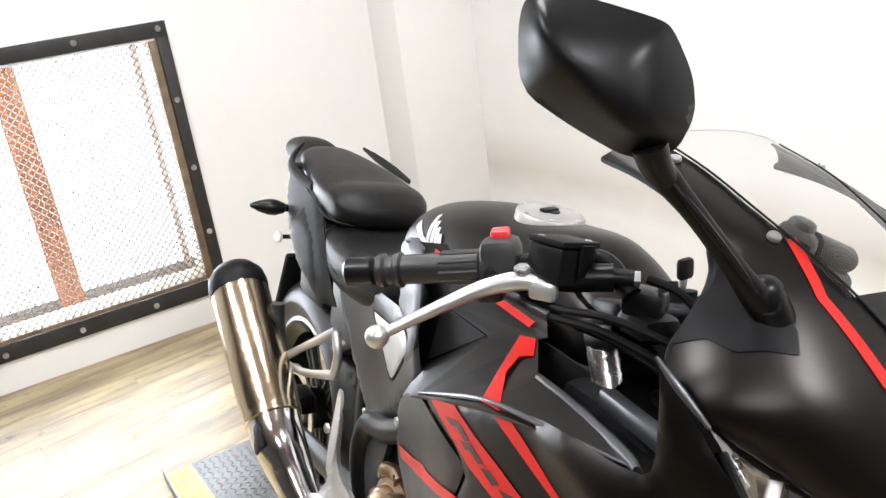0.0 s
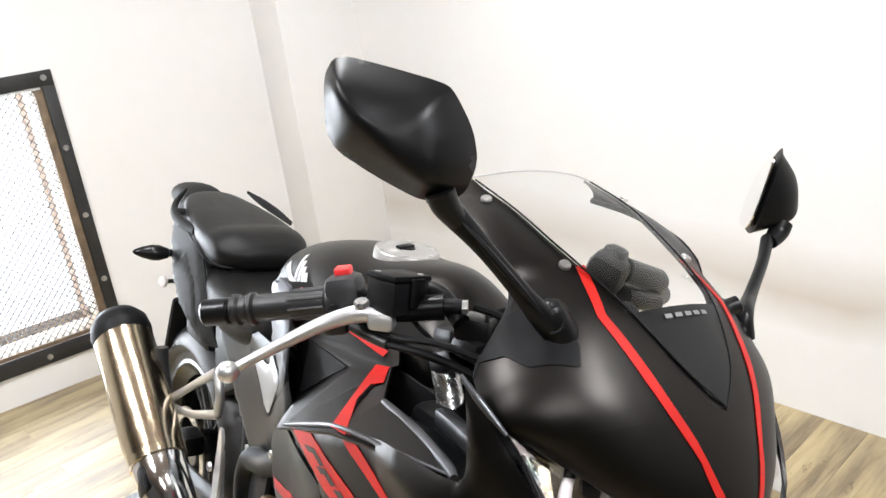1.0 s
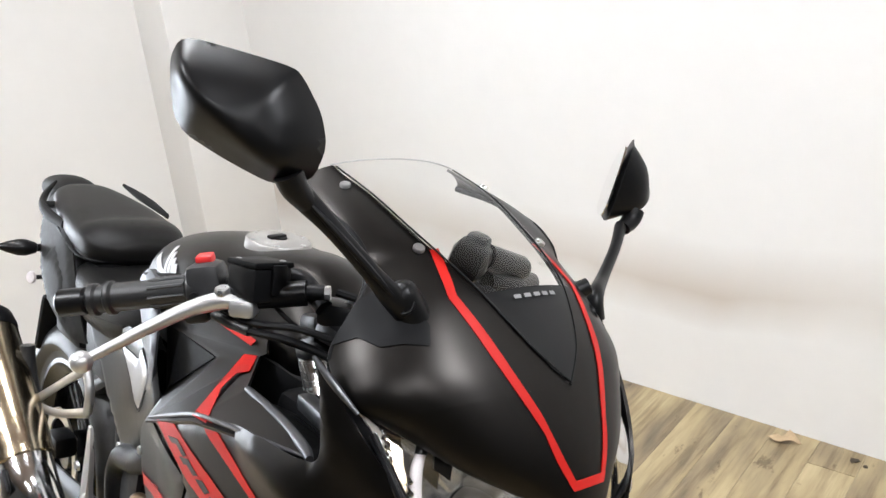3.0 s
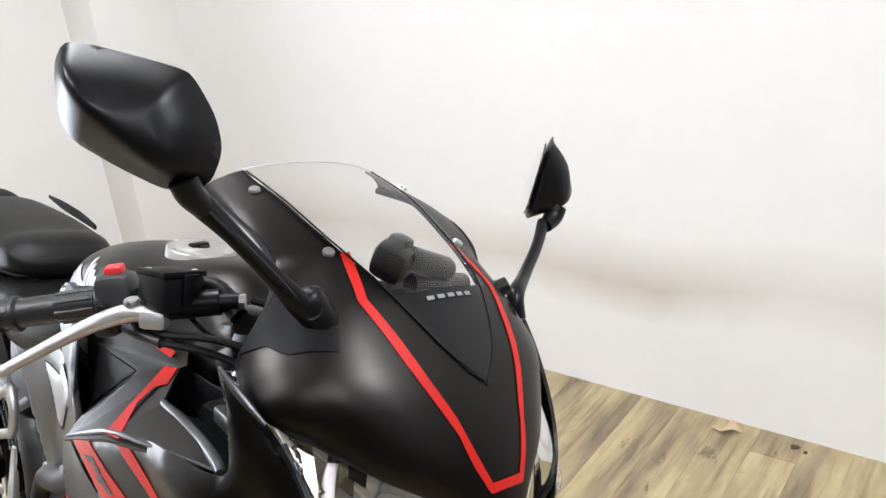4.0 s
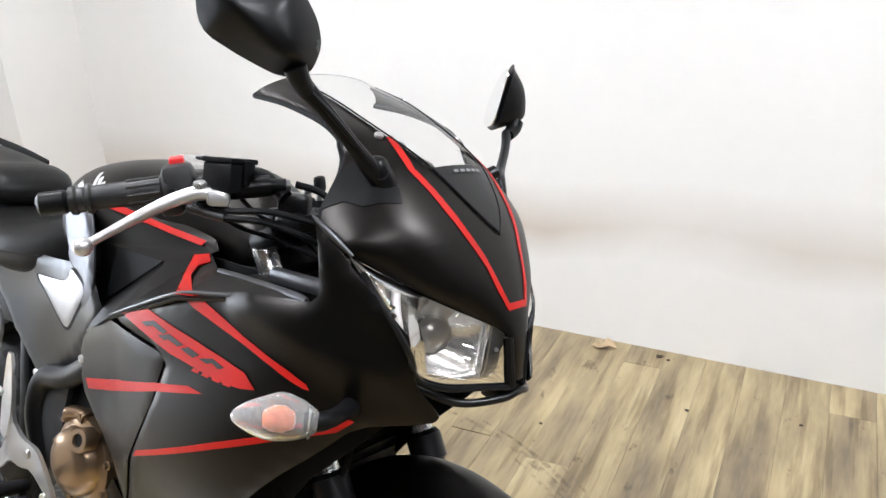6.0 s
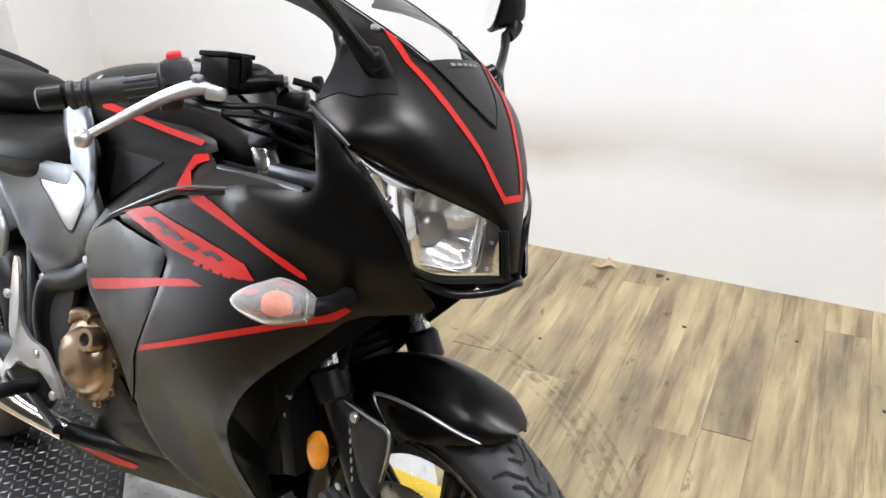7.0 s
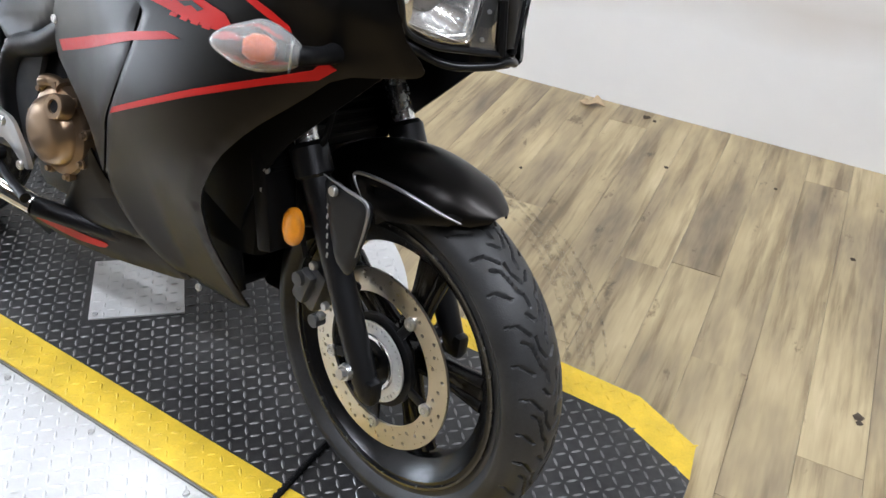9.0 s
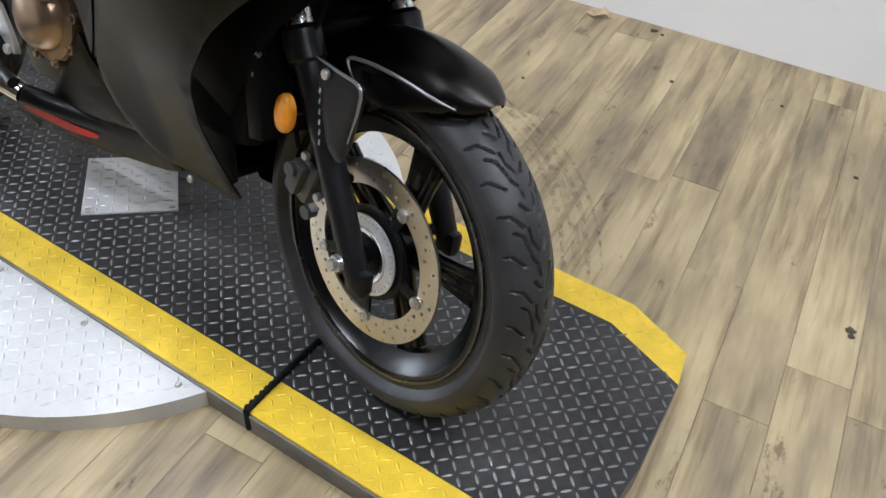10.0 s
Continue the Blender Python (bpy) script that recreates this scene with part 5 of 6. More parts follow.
BELLY_WIDTH = Width([(-0.958, 0.242, 0.125), (-0.884, 0.266, 0.120), (-0.804, 0.270, 0.114), (-0.732, 0.275, 0.108), (-0.608, 0.284, 0.098), (-0.492, 0.303, 0.087), (-0.432, 0.274, 0.082), (-0.410, 0.265, 0.080), (-0.478, 0.239, 0.070), (-0.611, 0.217, 0.082), (-0.723, 0.205, 0.091), (-0.864, 0.207, 0.102)], ease_by=.004)
SHOULDER = Width([(-.30, .905, .20), (-.5, .91, .168), (-.64, .92, .15), (-.78, .93, .135), (-.79, .80, .13), (-.65, .70, .168), (-.56, .755, .196), (-.385, .835, .203), (-.30, .857, .247), (-.251, .869, .250), (-.197, .884, .233), (-.15, .89, .218)])
SIDE_COVER = Width([(-1.1, .76, .115), (-.82, .76, .125), (-.7, .75, .15), (-.87, .53, .115), (-.98, .6, .105), (-.78, .62, .13)])
COVER_OUT = [(-1.12, .775), (-.95, .775), (-.82, .785), (-.74, .80), (-.67, .785), (-.635, .735), (-.66, .70), (-.715, .648), (-.78, .594), (-.855, .538), (-.915, .540), (-1.0, .60), (-1.07, .69)]
WINDOW_PLATE = [(-0.909, 0.741), (-0.856, 0.745), (-0.787, 0.754), (-0.762, 0.768), (-0.752, 0.786), (-0.731, 0.780), (-0.701, 0.772), (-0.694, 0.755), (-0.730, 0.715), (-0.765, 0.676), (-0.786, 0.673), (-0.828, 0.691)]

PLATE_MID = np.mean(WINDOW_PLATE, axis=0)
KNEE_GREY = material("pale_matte_grey_paint", (0.115, 0.118, 0.130), 0.4, 0.8, vary=0.06, scale=5)
CAGE = {"A": (-.533, .213, .766), "B": (-.337, .237, .849), "C": (-.114, .227, .888), "D": (-.327, .184, .876), "E": (-.435, .113, .869), "P": (-.645, .125, .846), "Q": (-.676, .126, .741), "R": (-.515, .127, .846),
        "S": (-.655, .172, .702), "T": (-.675, .131, .903), "U": (-.447, .112, .880), "V": (-.668, .113, .928), "W": (-.43, .094, .892)}
CAGE_FACES = ["ABE", "BDE", "BCD", "AER", "ARQ", "SAQ", "QRP", "PRE", "PEU", "PUT", "TUW", "TWV"]
mid = [sum(CAGE[k][i] for k in "PQR") / 3 for i in range(3)]

for s in (-1, 1):
    wide = SIDE if s < 0 else lambda p: SIDE(p) - 0.06
    fair = part("side_fairing", panel(FAIRING, wide, s, 0.004, 0.013, 0.0055, 0, 1), BLACK_PAINT, bike, "matte black side fairing with red stripes", 50)
    part("rear_panel", panel(REAR_PANEL, wide, s, 0.004, 0.014, 0.0015, -0.001, 0), BLACK_PAINT, fair)
    part("edge_strip", panel(EDGE_STRIP, wide, s, 0.006, 0.012, 0.003, -0.005, 1), GREY_PAINT, fair, "matte grey edging")
    part("lower_panel", panel(LOWER_PANEL, LOWER_WIDTH, s, 0.004, 0.014, 0.003, 0, 0), BLACK_PAINT, fair)
    part("belly_pan", panel(BELLY, BELLY_WIDTH, s, 0.004, 0.014, 0.004, 0, 1), BLACK_PAINT, fair, "black belly pan")
    part("shoulder_panel", cage(CAGE, CAGE_FACES, s), BLACK_PAINT, fair, "faceted matte black shoulder panel", 50)
    part("facet_panel", cage({k: (CAGE[k][0] * .94 + mid[0] * .06, CAGE[k][1] * .94 + mid[1] * .06 + .0025, CAGE[k][2] * .94 + mid[2] * .06 + .001) for k in "PQR"}, ["PQR"], s, 0.002, 0), BLACK_PLASTIC, fair)
    part("duct_lip", tube([(x, s * y, z) for x, y, z in ((-.327, .183, .876), (-.27, .190, .877), (-.2, .203, .881), (-.14, .220, .886), (-.116, .230, .888))], [.004, .006, .006, .006, .004], 10, 6), GREY_PAINT, fair, "grey duct lip")
    part("duct_floor", cage({"A": (-.327, .183, .872), "B": (-.116, .226, .884), "C": (-.125, .150, .850), "D": (-.30, .130, .845)}, ["ABCD"], s, 0.004, 0), BLACK_PLASTIC, fair)
    # Grey rod draws the highlight that the fairing's crease catches.
    part("crease_highlight", tube([(x, s * y, z) for x, y, z in ((-.533, .214, .7665), (-.44, .2255, .8075), (-.337, .2385, .8495), (-.25, .2365, .8665), (-.16, .231, .881), (-.116, .228, .888))], [.0015, .003, .003, .0025, .002, .001], 8, 5), GREY_PAINT, fair)
    part("duct_bar", obox((-.19, s * .165, .888), (.13, .020, .020), .005, (0, -4, s * 12)), GREY_PAINT, fair)
    # Grey rod over the cowl seam stands in for its bright rim highlight.
    part("cowl_seam_highlight", tube([(x, s * (y if s < 0 else y - .105), z) for x, y, z in ((-.109, .240, .994), (-.085, .233, .976), (-.060, .221, .954))], [.002, .004, .002], 10, 6), GREY_PAINT, fair)
    cover = part("side_cover", panel(COVER_OUT, SIDE_COVER, s, 0.004, 0.014, 0.006, 0, 1), COVER_GREY, bike, "matte grey side cover below the seat", 50)
    part("inset_plate", panel(WINDOW_PLATE, SIDE_COVER, s, 0.004, 0.010, 0.003, 0.005, 1), material("light_grey_plate", (0.46, 0.47, 0.49), 0.33, 0.5), cover, "pale grey inset plate")
    part("inset_gap", panel([(PLATE_MID[0] + (x - PLATE_MID[0]) * 1.09, PLATE_MID[1] + (z - PLATE_MID[1]) * 1.09) for x, z in WINDOW_PLATE], SIDE_COVER, s, 0.002, 0.010, 0.0, 0.0015, 1), BLACK_PLASTIC, cover)
    # red stripes
    red = lambda poly, w, off=0.0014, soft=0: part("red_stripe", panel(poly, w, s, 0.0008, 0.012, 0.0, off, soft), RED, fair, "red stripe")
    red([(-.346, .853), (-.308, .836), (-.206, .8135), (-.156, .799), (-.109, .782), (-.10, .781), (-.104, .788), (-.13, .80), (-.206, .823), (-.308, .856)], wide)
    slip = lambda name, rows, mat: part(name, cage({k: (x, y, z) for k, (x, y, z) in zip("ABCDEFGH", rows)}, ["ABGH", "BCFG", "CDEF"], s, 0.0008, 0), mat, fair, "red stripe")
    slip("red_stripe", [(-.343, .2425, .8480), (-.419, .165, .8575), (-.468, .112, .866), (-.436, .111, .8725), (-.385, .150, .8735), (-.402, .158, .8665), (-.377, .191, .8615), (-.306, .2435, .8535)], RED)
    slip("red_stripe", [(-.675, .136, .908), (-.61, .130, .901), (-.52, .121, .8895), (-.45, .1145, .882), (-.445, .110, .8905), (-.52, .1175, .8985), (-.61, .1285, .9115), (-.675, .134, .9205)], RED)
    slip("red_stripe", [(-.552, .193, .768), (-.551, .186, .774), (-.551, .176, .780), (-.553, .165, .787), (-.566, .160, .783), (-.566, .169, .776), (-.565, .179, .769), (-.566, .187, .763)], RED)
    red([(-.485, .784), (-.414, .809), (-.35, .80), (-.291, .793), (-.197, .779), (-.177, .762), (-.204, .757), (-.244, .755), (-.355, .761)], wide)
    for bar_shape in ([(-.428, .786), (-.393, .797), (-.36, .79), (-.37, .784), (-.396, .789), (-.412, .784)], [(-.382, .779), (-.354, .788), (-.322, .782), (-.334, .776), (-.356, .78), (-.366, .776)],
                      [(-.328, .775), (-.309, .782), (-.287, .778), (-.299, .77)], [(-.287, .773), (-.259, .78), (-.235, .775), (-.245, .77), (-.259, .774), (-.271, .77)]):
        part("decal_bar", panel(bar_shape, wide, s, 0.0006, 0.012, 0, 0.0024, 0), DECAL_DARK, fair)
    for k in range(4):
        x = -.30 + k * .022
        part("decal_bar", panel([(x, .752 + k * .0005), (x + .004, .757 + k * .0005), (x + .018, .7575 + k * .0005), (x + .015, .7525 + k * .0005)], wide, s, 0.0006, 0.012, 0, 0.002, 0), RED, fair)
    red([(-.653, .623), (-.642, .608), (-.536, .642), (-.382, .697), (-.272, .729), (-.304, .73), (-.383, .709), (-.534, .661)], wide)
    red([(-.451, .57), (-.439, .584), (-.234, .676), (-.123, .722), (-.073, .744), (-.062, .759), (-.048, .75), (-.067, .733), (-.123, .713), (-.235, .666)], wide)
    part("red_stripe", panel([(-0.848, 0.232), (-0.789, 0.239), (-0.701, 0.242), (-0.618, 0.250), (-0.634, 0.235), (-0.717, 0.222), (-0.825, 0.220)], BELLY_WIDTH, s, 0.0008, 0.012, 0, 0.002), RED, fair, "red stripe")
    for x, z in ((-.668, .652), (-.38, .269)):
        w = float(wide([(x, z)])[0])
        part("fairing_bolt", bolt((x, s * (w - 0.001), z), (0, s, 0), 0.007, 0.004), BOLT, fair)
    part("cover_bolt", bolt((-.905, s * 0.112, .548), (0, s, 0), 0.007, 0.004), BOLT, cover)
    part("knee_panel", panel([(-.795, .895), (-.755, .918), (-.70, .905), (-.662, .80), (-.668, .755), (-.705, .715), (-.745, .76), (-.785, .81)], SHOULDER, s, 0.004, 0.014, 0.006, 0.003, 1), KNEE_GREY, fair, "pale matte grey knee panel", 50)
    # turn signal
    d = Vector((-0.8, s * 0.6, 0)).normalized()
    c = Vector((-.074, -.308, .774)) if s < 0 else Vector((-.090, .225, .776))
    sig = part("turn_signal", tube([c - d * 0.030, c - d * 0.046 + Vector((0, -s * 0.006, 0)), Vector((-.045, s * (.235 if s < 0 else .17), .770)), Vector((-.06, s * (.19 if s < 0 else .14), .768))], [0.011, 0.011, 0.0105, 0.014], 16), BLACK_PLASTIC, bike, "clear turn signal with an amber bulb on a black stalk")
    part("lens", moved(loft([(-.048, .001, .005, .006, .006, 1.7, 0), (-.043, .001, .013, .014, .014, 1.7, 0), (-.026, .001, .021, .025, .022, 1.7, 0), (-.004, .001, .025, .031, .026, 1.7, 0), (.014, 0, .022, .026, .024, 1.7, 0), (.033, 0, .015, .018, .017, 1.7, 0), (.046, 0, .008, .009, .009, 1.8, 0), (.051, 0, .002, .002, .002, 2, 0)], 4, 24),
                       Matrix.Translation(c) @ Matrix(((d.x, -d.y * s, 0, 0), (d.y, d.x * s, 0, 0), (0, 0, 1, 0), (0, 0, 0, 1)))), SIGNAL_LENS, sig, "clear moulded lens")
    part("bulb", moved(lathe([(0, -0.020), (0.010, -0.018), (0.0165, -0.006), (0.0165, 0.008), (0.011, 0.017), (0, 0.019)], 20), aim(c - d * 0.002, d)), AMBER_BULB, sig, "orange bulb")
    part("reflector", moved(lathe([(0.0195, -0.036), (0.017, -0.038), (0.004, -0.040), (0, -0.040)], 24), aim(c, d) @ Matrix.Diagonal((0.72, 1, 1.1, 1))), REFLECTOR, sig)
    part("inner_fairing", panel([(-.02, .76), (-.06, .80), (-.2, .86), (-.5, .84), (-.66, .62), (-.55, .40), (-.45, .27), (-.29, .27), (-.29, .42), (-.20, .58), (-.10, .68)],
                                Width([(-.05, .77, .12), (-.3, .8, .15), (-.6, .6, .11), (-.4, .3, .06), (-.25, .5, .12)]), s, 0.004, 0.03, 0.0, 0), BLACK_PLASTIC, fair)
core = part("inner_shroud", join(obox((-0.40, 0, 0.62), (0.30, 0.20, 0.50), 0.03), obox((-0.26, 0, 0.80), (0.20, 0.26, 0.12), 0.02)), BLACK_PLASTIC, bike, "black radiator shroud")
part("belly_floor", obox((-0.50, 0, 0.285), (0.34, 0.13, 0.02), 0.008), BLACK_PLASTIC, core)
part("radiator", obox((-0.235, 0, 0.56), (0.03, 0.26, 0.28), 0.006, (0, -14, 0)), BLACK_PLASTIC, core)
for k in range(14):
    part("radiator_fin", obox((-0.216 - (k - 7) * 0.0, 0, 0.44 + k * 0.018), (0.006, 0.23, 0.006), 0.001, (0, -14, 0)), BLACK_PLASTIC, core)
for x, y, z in ((-0.246, -0.10, 0.60), (-0.22, -0.122, 0.548), (-0.22, -0.124, 0.519), (-0.246, -0.09, 0.42)):
    part("bolt", bolt((x, y, z), (0.5, -0.8, 0), 0.005), BOLT, core)

# ---- motorcycle: tank, seats, tail ----
TAIL_GREY = material("dark_grey_tail_paint", (0.020, 0.0195, 0.019), 0.55, 0.0, vary=0.1, scale=5, grain=0.03, grain_scale=1500, spec=0.06)
TANK_ROWS = [(-.915, .84, .05, .045, .06, 2.4, 0), (-.885, .852, .080, .068, .09, 2.5, 0), (-.82, .868, .108, .090, .12, 2.4, 0), (-.70, .882, .120, .100, .13, 2.6, 0), (-.58, .886, .112, .0985, .13, 3.0, 0),
                               (-.45, .895, .092, .100, .12, 2.1, 0), (-.37, .875, .088, .075, .10, 2.2, 0), (-.325, .85, .06, .05, .08, 2.2, 0)]
TANK_FINE = spline(TANK_ROWS, 6)


def tank_width(pts):
    """Half-width of the tank at (x, z) in the side view."""
    pts = np.atleast_2d(np.asarray(pts, float))
    xs = np.array([r[0] for r in TANK_FINE])
    x = np.clip(pts[:, 0], xs.min(), xs.max())
    zc, hw, hu, full = (np.interp(x, xs, [r[i] for r in TANK_FINE]) for i in (1, 2, 3, 5))
    up = np.clip((pts[:, 1] - zc) / hu, 0, 0.99)
    return hw * (1 - up ** full) ** (1 / full)


tank = part("fuel_tank", loft(TANK_ROWS, 6, 40), BLACK_PAINT, bike, "matte black fuel tank", 60)
cap_pose = aim((-.590, -.002, .9875), (0.09, -0.005, 1))
cap_ob = part("filler_cap", moved(lathe([(0, 0.0095), (0.030, 0.0095), (0.032, 0.008), (0.048, 0.0075), (0.050, 0.005), (0.051, -0.012), (0, -0.012)], 48), cap_pose), material("dull_cap_metal", (0.34, 0.33, 0.315), 0.45, 0.6), tank, "round brushed silver filler cap")
part("key_flap", moved(join(obox((0.004, 0.012, 0), (0.032, 0.005, 0.012), 0.002, (0, 20, 0)), lathe([(0.0, 0.0115), (0.012, 0.0115), (0.013, 0.009), (0, 0.009)], 20)), cap_pose), DARK_METAL, cap_ob)
for k in range(6):
    p = cap_pose @ Vector((0.043 * math.cos(k * 1.047), 0.007, 0.043 * math.sin(k * 1.047)))
    part("cap_bolt", bolt(p, (0.09, 0, 1), 0.004, 0.002), BOLT, cap_ob)
for s in (-1, 1):
    for k in range(4):
        x, z, h = -.742 + k * .016, .918 - k * .001, .036 - k * .005
        part("emblem_bar", panel([(x, z), (x + .011, z - .001), (x - .006, z + h), (x - .015, z + h - .004)], tank_width, s, 0.0012, 0.006, 0, 0.0022, 0), DECAL_GREY, tank)
    part("emblem_bar", panel([(-.805, .921), (-.76, .910), (-.682, .908), (-.69, .914), (-.755, .917), (-.80, .932)], tank_width, s, 0.0012, 0.006, 0, 0.0022, 0), DECAL_GREY, tank)
    part("red_stripe", panel([(-.925, .865), (-.90, .905), (-.878, .905), (-.895, .865)], tank_width, s, 0.0012, 0.008, 0, 0.002, 0), RED, tank, "red stripe")
seat = part("rider_seat", loft([(-1.21, .785, .095, .045, .06, 3.0, 0), (-1.17, .782, .118, .050, .06, 3.4, 0), (-1.06, .775, .132, .050, .06, 3.4, 0), (-.96, .775, .126, .055, .060, 3.2, 0), (-.88, .79, .108, .062, .070, 2.8, 0), (-.82, .80, .082, .080, .075, 2.4, 0)], 6, 44), SEAT_VINYL, bike, "black vinyl rider seat", 60)
pillion = part("pillion_seat", loft([(-1.110, .858, .045, .014, .018, 2.2, 0), (-1.122, .860, .078, .026, .030, 2.4, 0), (-1.150, .864, .099, .038, .045, 2.7, 0), (-1.185, .868, .106, .041, .05, 2.9, 0), (-1.23, .874, .106, .036, .05, 3.0, 0), (-1.32, .886, .099, .036, .05, 3.0, 0), (-1.42, .896, .083, .037, .05, 2.8, 0), (-1.49, .900, .066, .037, .05, 2.6, 0), (-1.535, .898, .045, .028, .04, 2.3, 0)], 6, 44), SEAT_VINYL, bike, "raised black vinyl pillion seat with a creased front", 60)
for s in (-1, 1):
    part("seat_seam", tube([(-1.15, s * .121, .772), (-1.04, s * .133, .765), (-.9, s * .116, .775)], 0.0018, 6), BLACK_PLASTIC, seat)
    part("pillion_piping", tube([(-1.128, s * .060, .836), (-1.145, s * .092, .838), (-1.185, s * .108, .843), (-1.25, s * .107, .853), (-1.36, s * .097, .872), (-1.45, s * .080, .884)], 0.0028, 8), BLACK_PLASTIC, pillion)
part("tail_hump", loft([(-1.50, .885, .058, .035, .03, 2.4, 0), (-1.55, .895, .055, .046, .03, 2.4, 0), (-1.62, .898, .046, .042, .03, 2.4, 0), (-1.70, .897, .034, .028, .02, 2.2, 0), (-1.73, .895, .015, .012, .01, 2, 0)], 5, 28), TAIL_GREY, bike, "matte grey tail hump")
TAIL = Width([(-1.06, .70, .139), (-1.12, .76, .136), (-1.2, .842, .115), (-1.38, .78, .124), (-1.33, .905, .088), (-1.60, .90, .045), (-1.5, .84, .09), (-1.25, .78, .136)])
for s in (-1, 1):
    tail = part("tail_panel", panel([(-1.045, .700), (-1.10, .690), (-1.25, .735), (-1.385, .782), (-1.56, .865), (-1.66, .905), (-1.60, .920), (-1.40, .910), (-1.31, .898), (-1.205, .842), (-1.145, .80), (-1.09, .75)], TAIL, s, 0.005, 0.014, 0.006, 0.0, 0), TAIL_GREY, bike, "matte dark grey tail panel", 50)
    part("panel_crease", panel([(-1.385, .784), (-1.30, .84), (-1.19, .80), (-1.10, .705), (-1.25, .742)], TAIL, s, 0.002, 0.012, 0.006, 0.003, 0), TAIL_GREY, tail)
    rail = [(-1.30, .099, .880), (-1.38, .106, .886), (-1.435, .104, .898), (-1.465, .090, .918), (-1.480, .064, .944)] if s < 0 else [(-1.27, .112, .900), (-1.36, .116, .908), (-1.44, .108, .920), (-1.50, .095, .934)]
    part("grab_rail", tube([(x, s * y, z) for x, y, z in rail], [0.010, 0.014, 0.015, 0.012, 0.005][:len(rail)] if s < 0 else [0.006, 0.010, 0.010, 0.004], 12, 6, flat=0.55), TAIL_GREY, tail, "dark grey grab rail")
    part("rail_link", tube([(-1.43, s * .10, .900), (-1.43, s * .07, .898)], 0.008, 10), TAIL_GREY, tail)
    stem = part("rear_turn_signal", tube([(-1.42, s * .03, .798), (-1.42, s * .08, .802), (-1.42, s * .125, .805)], 0.0085, 12), BLACK_PLASTIC, bike, "black rear turn signal on a stalk")
    part("lens", moved(lathe([(0, -.042), (.016, -.036), (.025, -.016), (.025, .0), (.017, .022), (.007, .038), (0, .042)], 20), aim((-1.42, s * .157, .807), (-0.1, s, 0.06)) @ Matrix.Diagonal((.8, 1.0, .72, 1))), GLOSS_BLACK, stem)
mudflap = part("plate_holder", join(obox((-1.43, 0, .70), (0.06, 0.10, 0.22), 0.02, (0, 22, 0)), obox((-1.52, 0, .60), (0.02, 0.17, 0.16), 0.01, (0, 22, 0)), obox((-1.30, -.06, .68), (.16, .06, .12), .02)), BLACK_PLASTIC, bike, "black rear mudguard and plate holder")
part("side_marker", moved(lathe([(0, .006), (.012, .005), (.014, 0), (0, 0)], 24), aim((-1.44, -.122, .732), (0.5, -1, .1))), TAIL_WHITE, mudflap, "round pale side reflector")
part("marker_stalk", rod((-1.44, -.122, .732), (-1.42, -.05, .735), .005), BLACK_PLASTIC, mudflap)
part("tail_light", obox((-1.52, 0, .86), (.04, .09, .045), .012, (0, 30, 0)), material("red_tail_lens", (.35, .01, .01), .2), bike, "dark red tail light")

# ---- motorcycle: handlebar and controls ----
bar = tagged(new("handlebar"), "black clip-on handlebar with switches and a brake lever")
bar.parent = bike
END, INNER = Vector((-.504, -.343, .945)), Vector((-.352, -.176, .997))
along = (INNER - END).normalized()
at = lambda t: END.lerp(INNER, t)
part("bar_tube", tube([at(0.5), at(1.0), at(1.25), Vector((-.27, -.125, .985))], 0.011, 14), DARK_METAL, bar)
part("bar_end", tube([END, END + along * .004, END + along * .034, END + along * .038], [0.012, 0.0165, 0.0165, 0.013], 24, straight=True), GLOSS_BLACK, bar, "black bar-end weight")
part("end_ring", tube([END + along * .038, END + along * .042, END + along * .048, END + along * .052], [0.014, 0.0195, 0.0195, 0.016], 24, straight=True), GRIP_RUBBER, bar)
grip = part("grip", rod(END + along * .052, END + along * .165, 0.0168, 0.0172, 28), GRIP_RUBBER, bar, "black rubber grip")
part("grip_flange", tube([END + along * .060, END + along * .063, END + along * .068, END + along * .071], [0.017, 0.0205, 0.0205, 0.017], 24, straight=True), GRIP_RUBBER, grip)
part("grip_collar", tube([END + along * .158, END + along * .162, END + along * .172, END + along * .175], [0.017, 0.022, 0.023, 0.018], 24, straight=True), GRIP_RUBBER, grip)
for k in range(9):
    a = 2 * math.pi * k / 9
    u = along.orthogonal().normalized()
    v = along.cross(u)
    off = (u * math.cos(a) + v * math.sin(a)) * 0.0172
    part("grip_rib", rod(END + along * .115 + off, END + along * .158 + off, 0.0022, seg=6), GRIP_RUBBER, grip)
yaw_b, pit_b = math.degrees(math.atan2(along.y, along.x)), -math.degrees(math.asin(along.z))
sw_c = END + along * .182
sw = part("switch_box", join(obox(sw_c + Vector((0, 0, .004)), (.044, .046, .056), .012, (0, pit_b, yaw_b)), obox(sw_c + Vector((.004, -.012, -.026)), (.032, .032, .026), .008, (0, pit_b, yaw_b))), SWITCH_BLACK, bar, "black switch box")
part("kill_switch", obox(sw_c + Vector((-.004, -.004, .034)), (.020, .018, .012), .003, (8, pit_b, yaw_b)), SWITCH_RED, sw, "red engine stop switch")
part("start_button", moved(lathe([(0, .005), (.006, .005), (.0065, 0), (0, 0)], 16), aim(sw_c + Vector((.014, -.022, -.006)), (.65, -.75, 0))), GLOSS_BLACK, sw)
mc_c = Vector((-.326, -.186, 1.012)) + along * .007 - Vector((0, 0, .003))
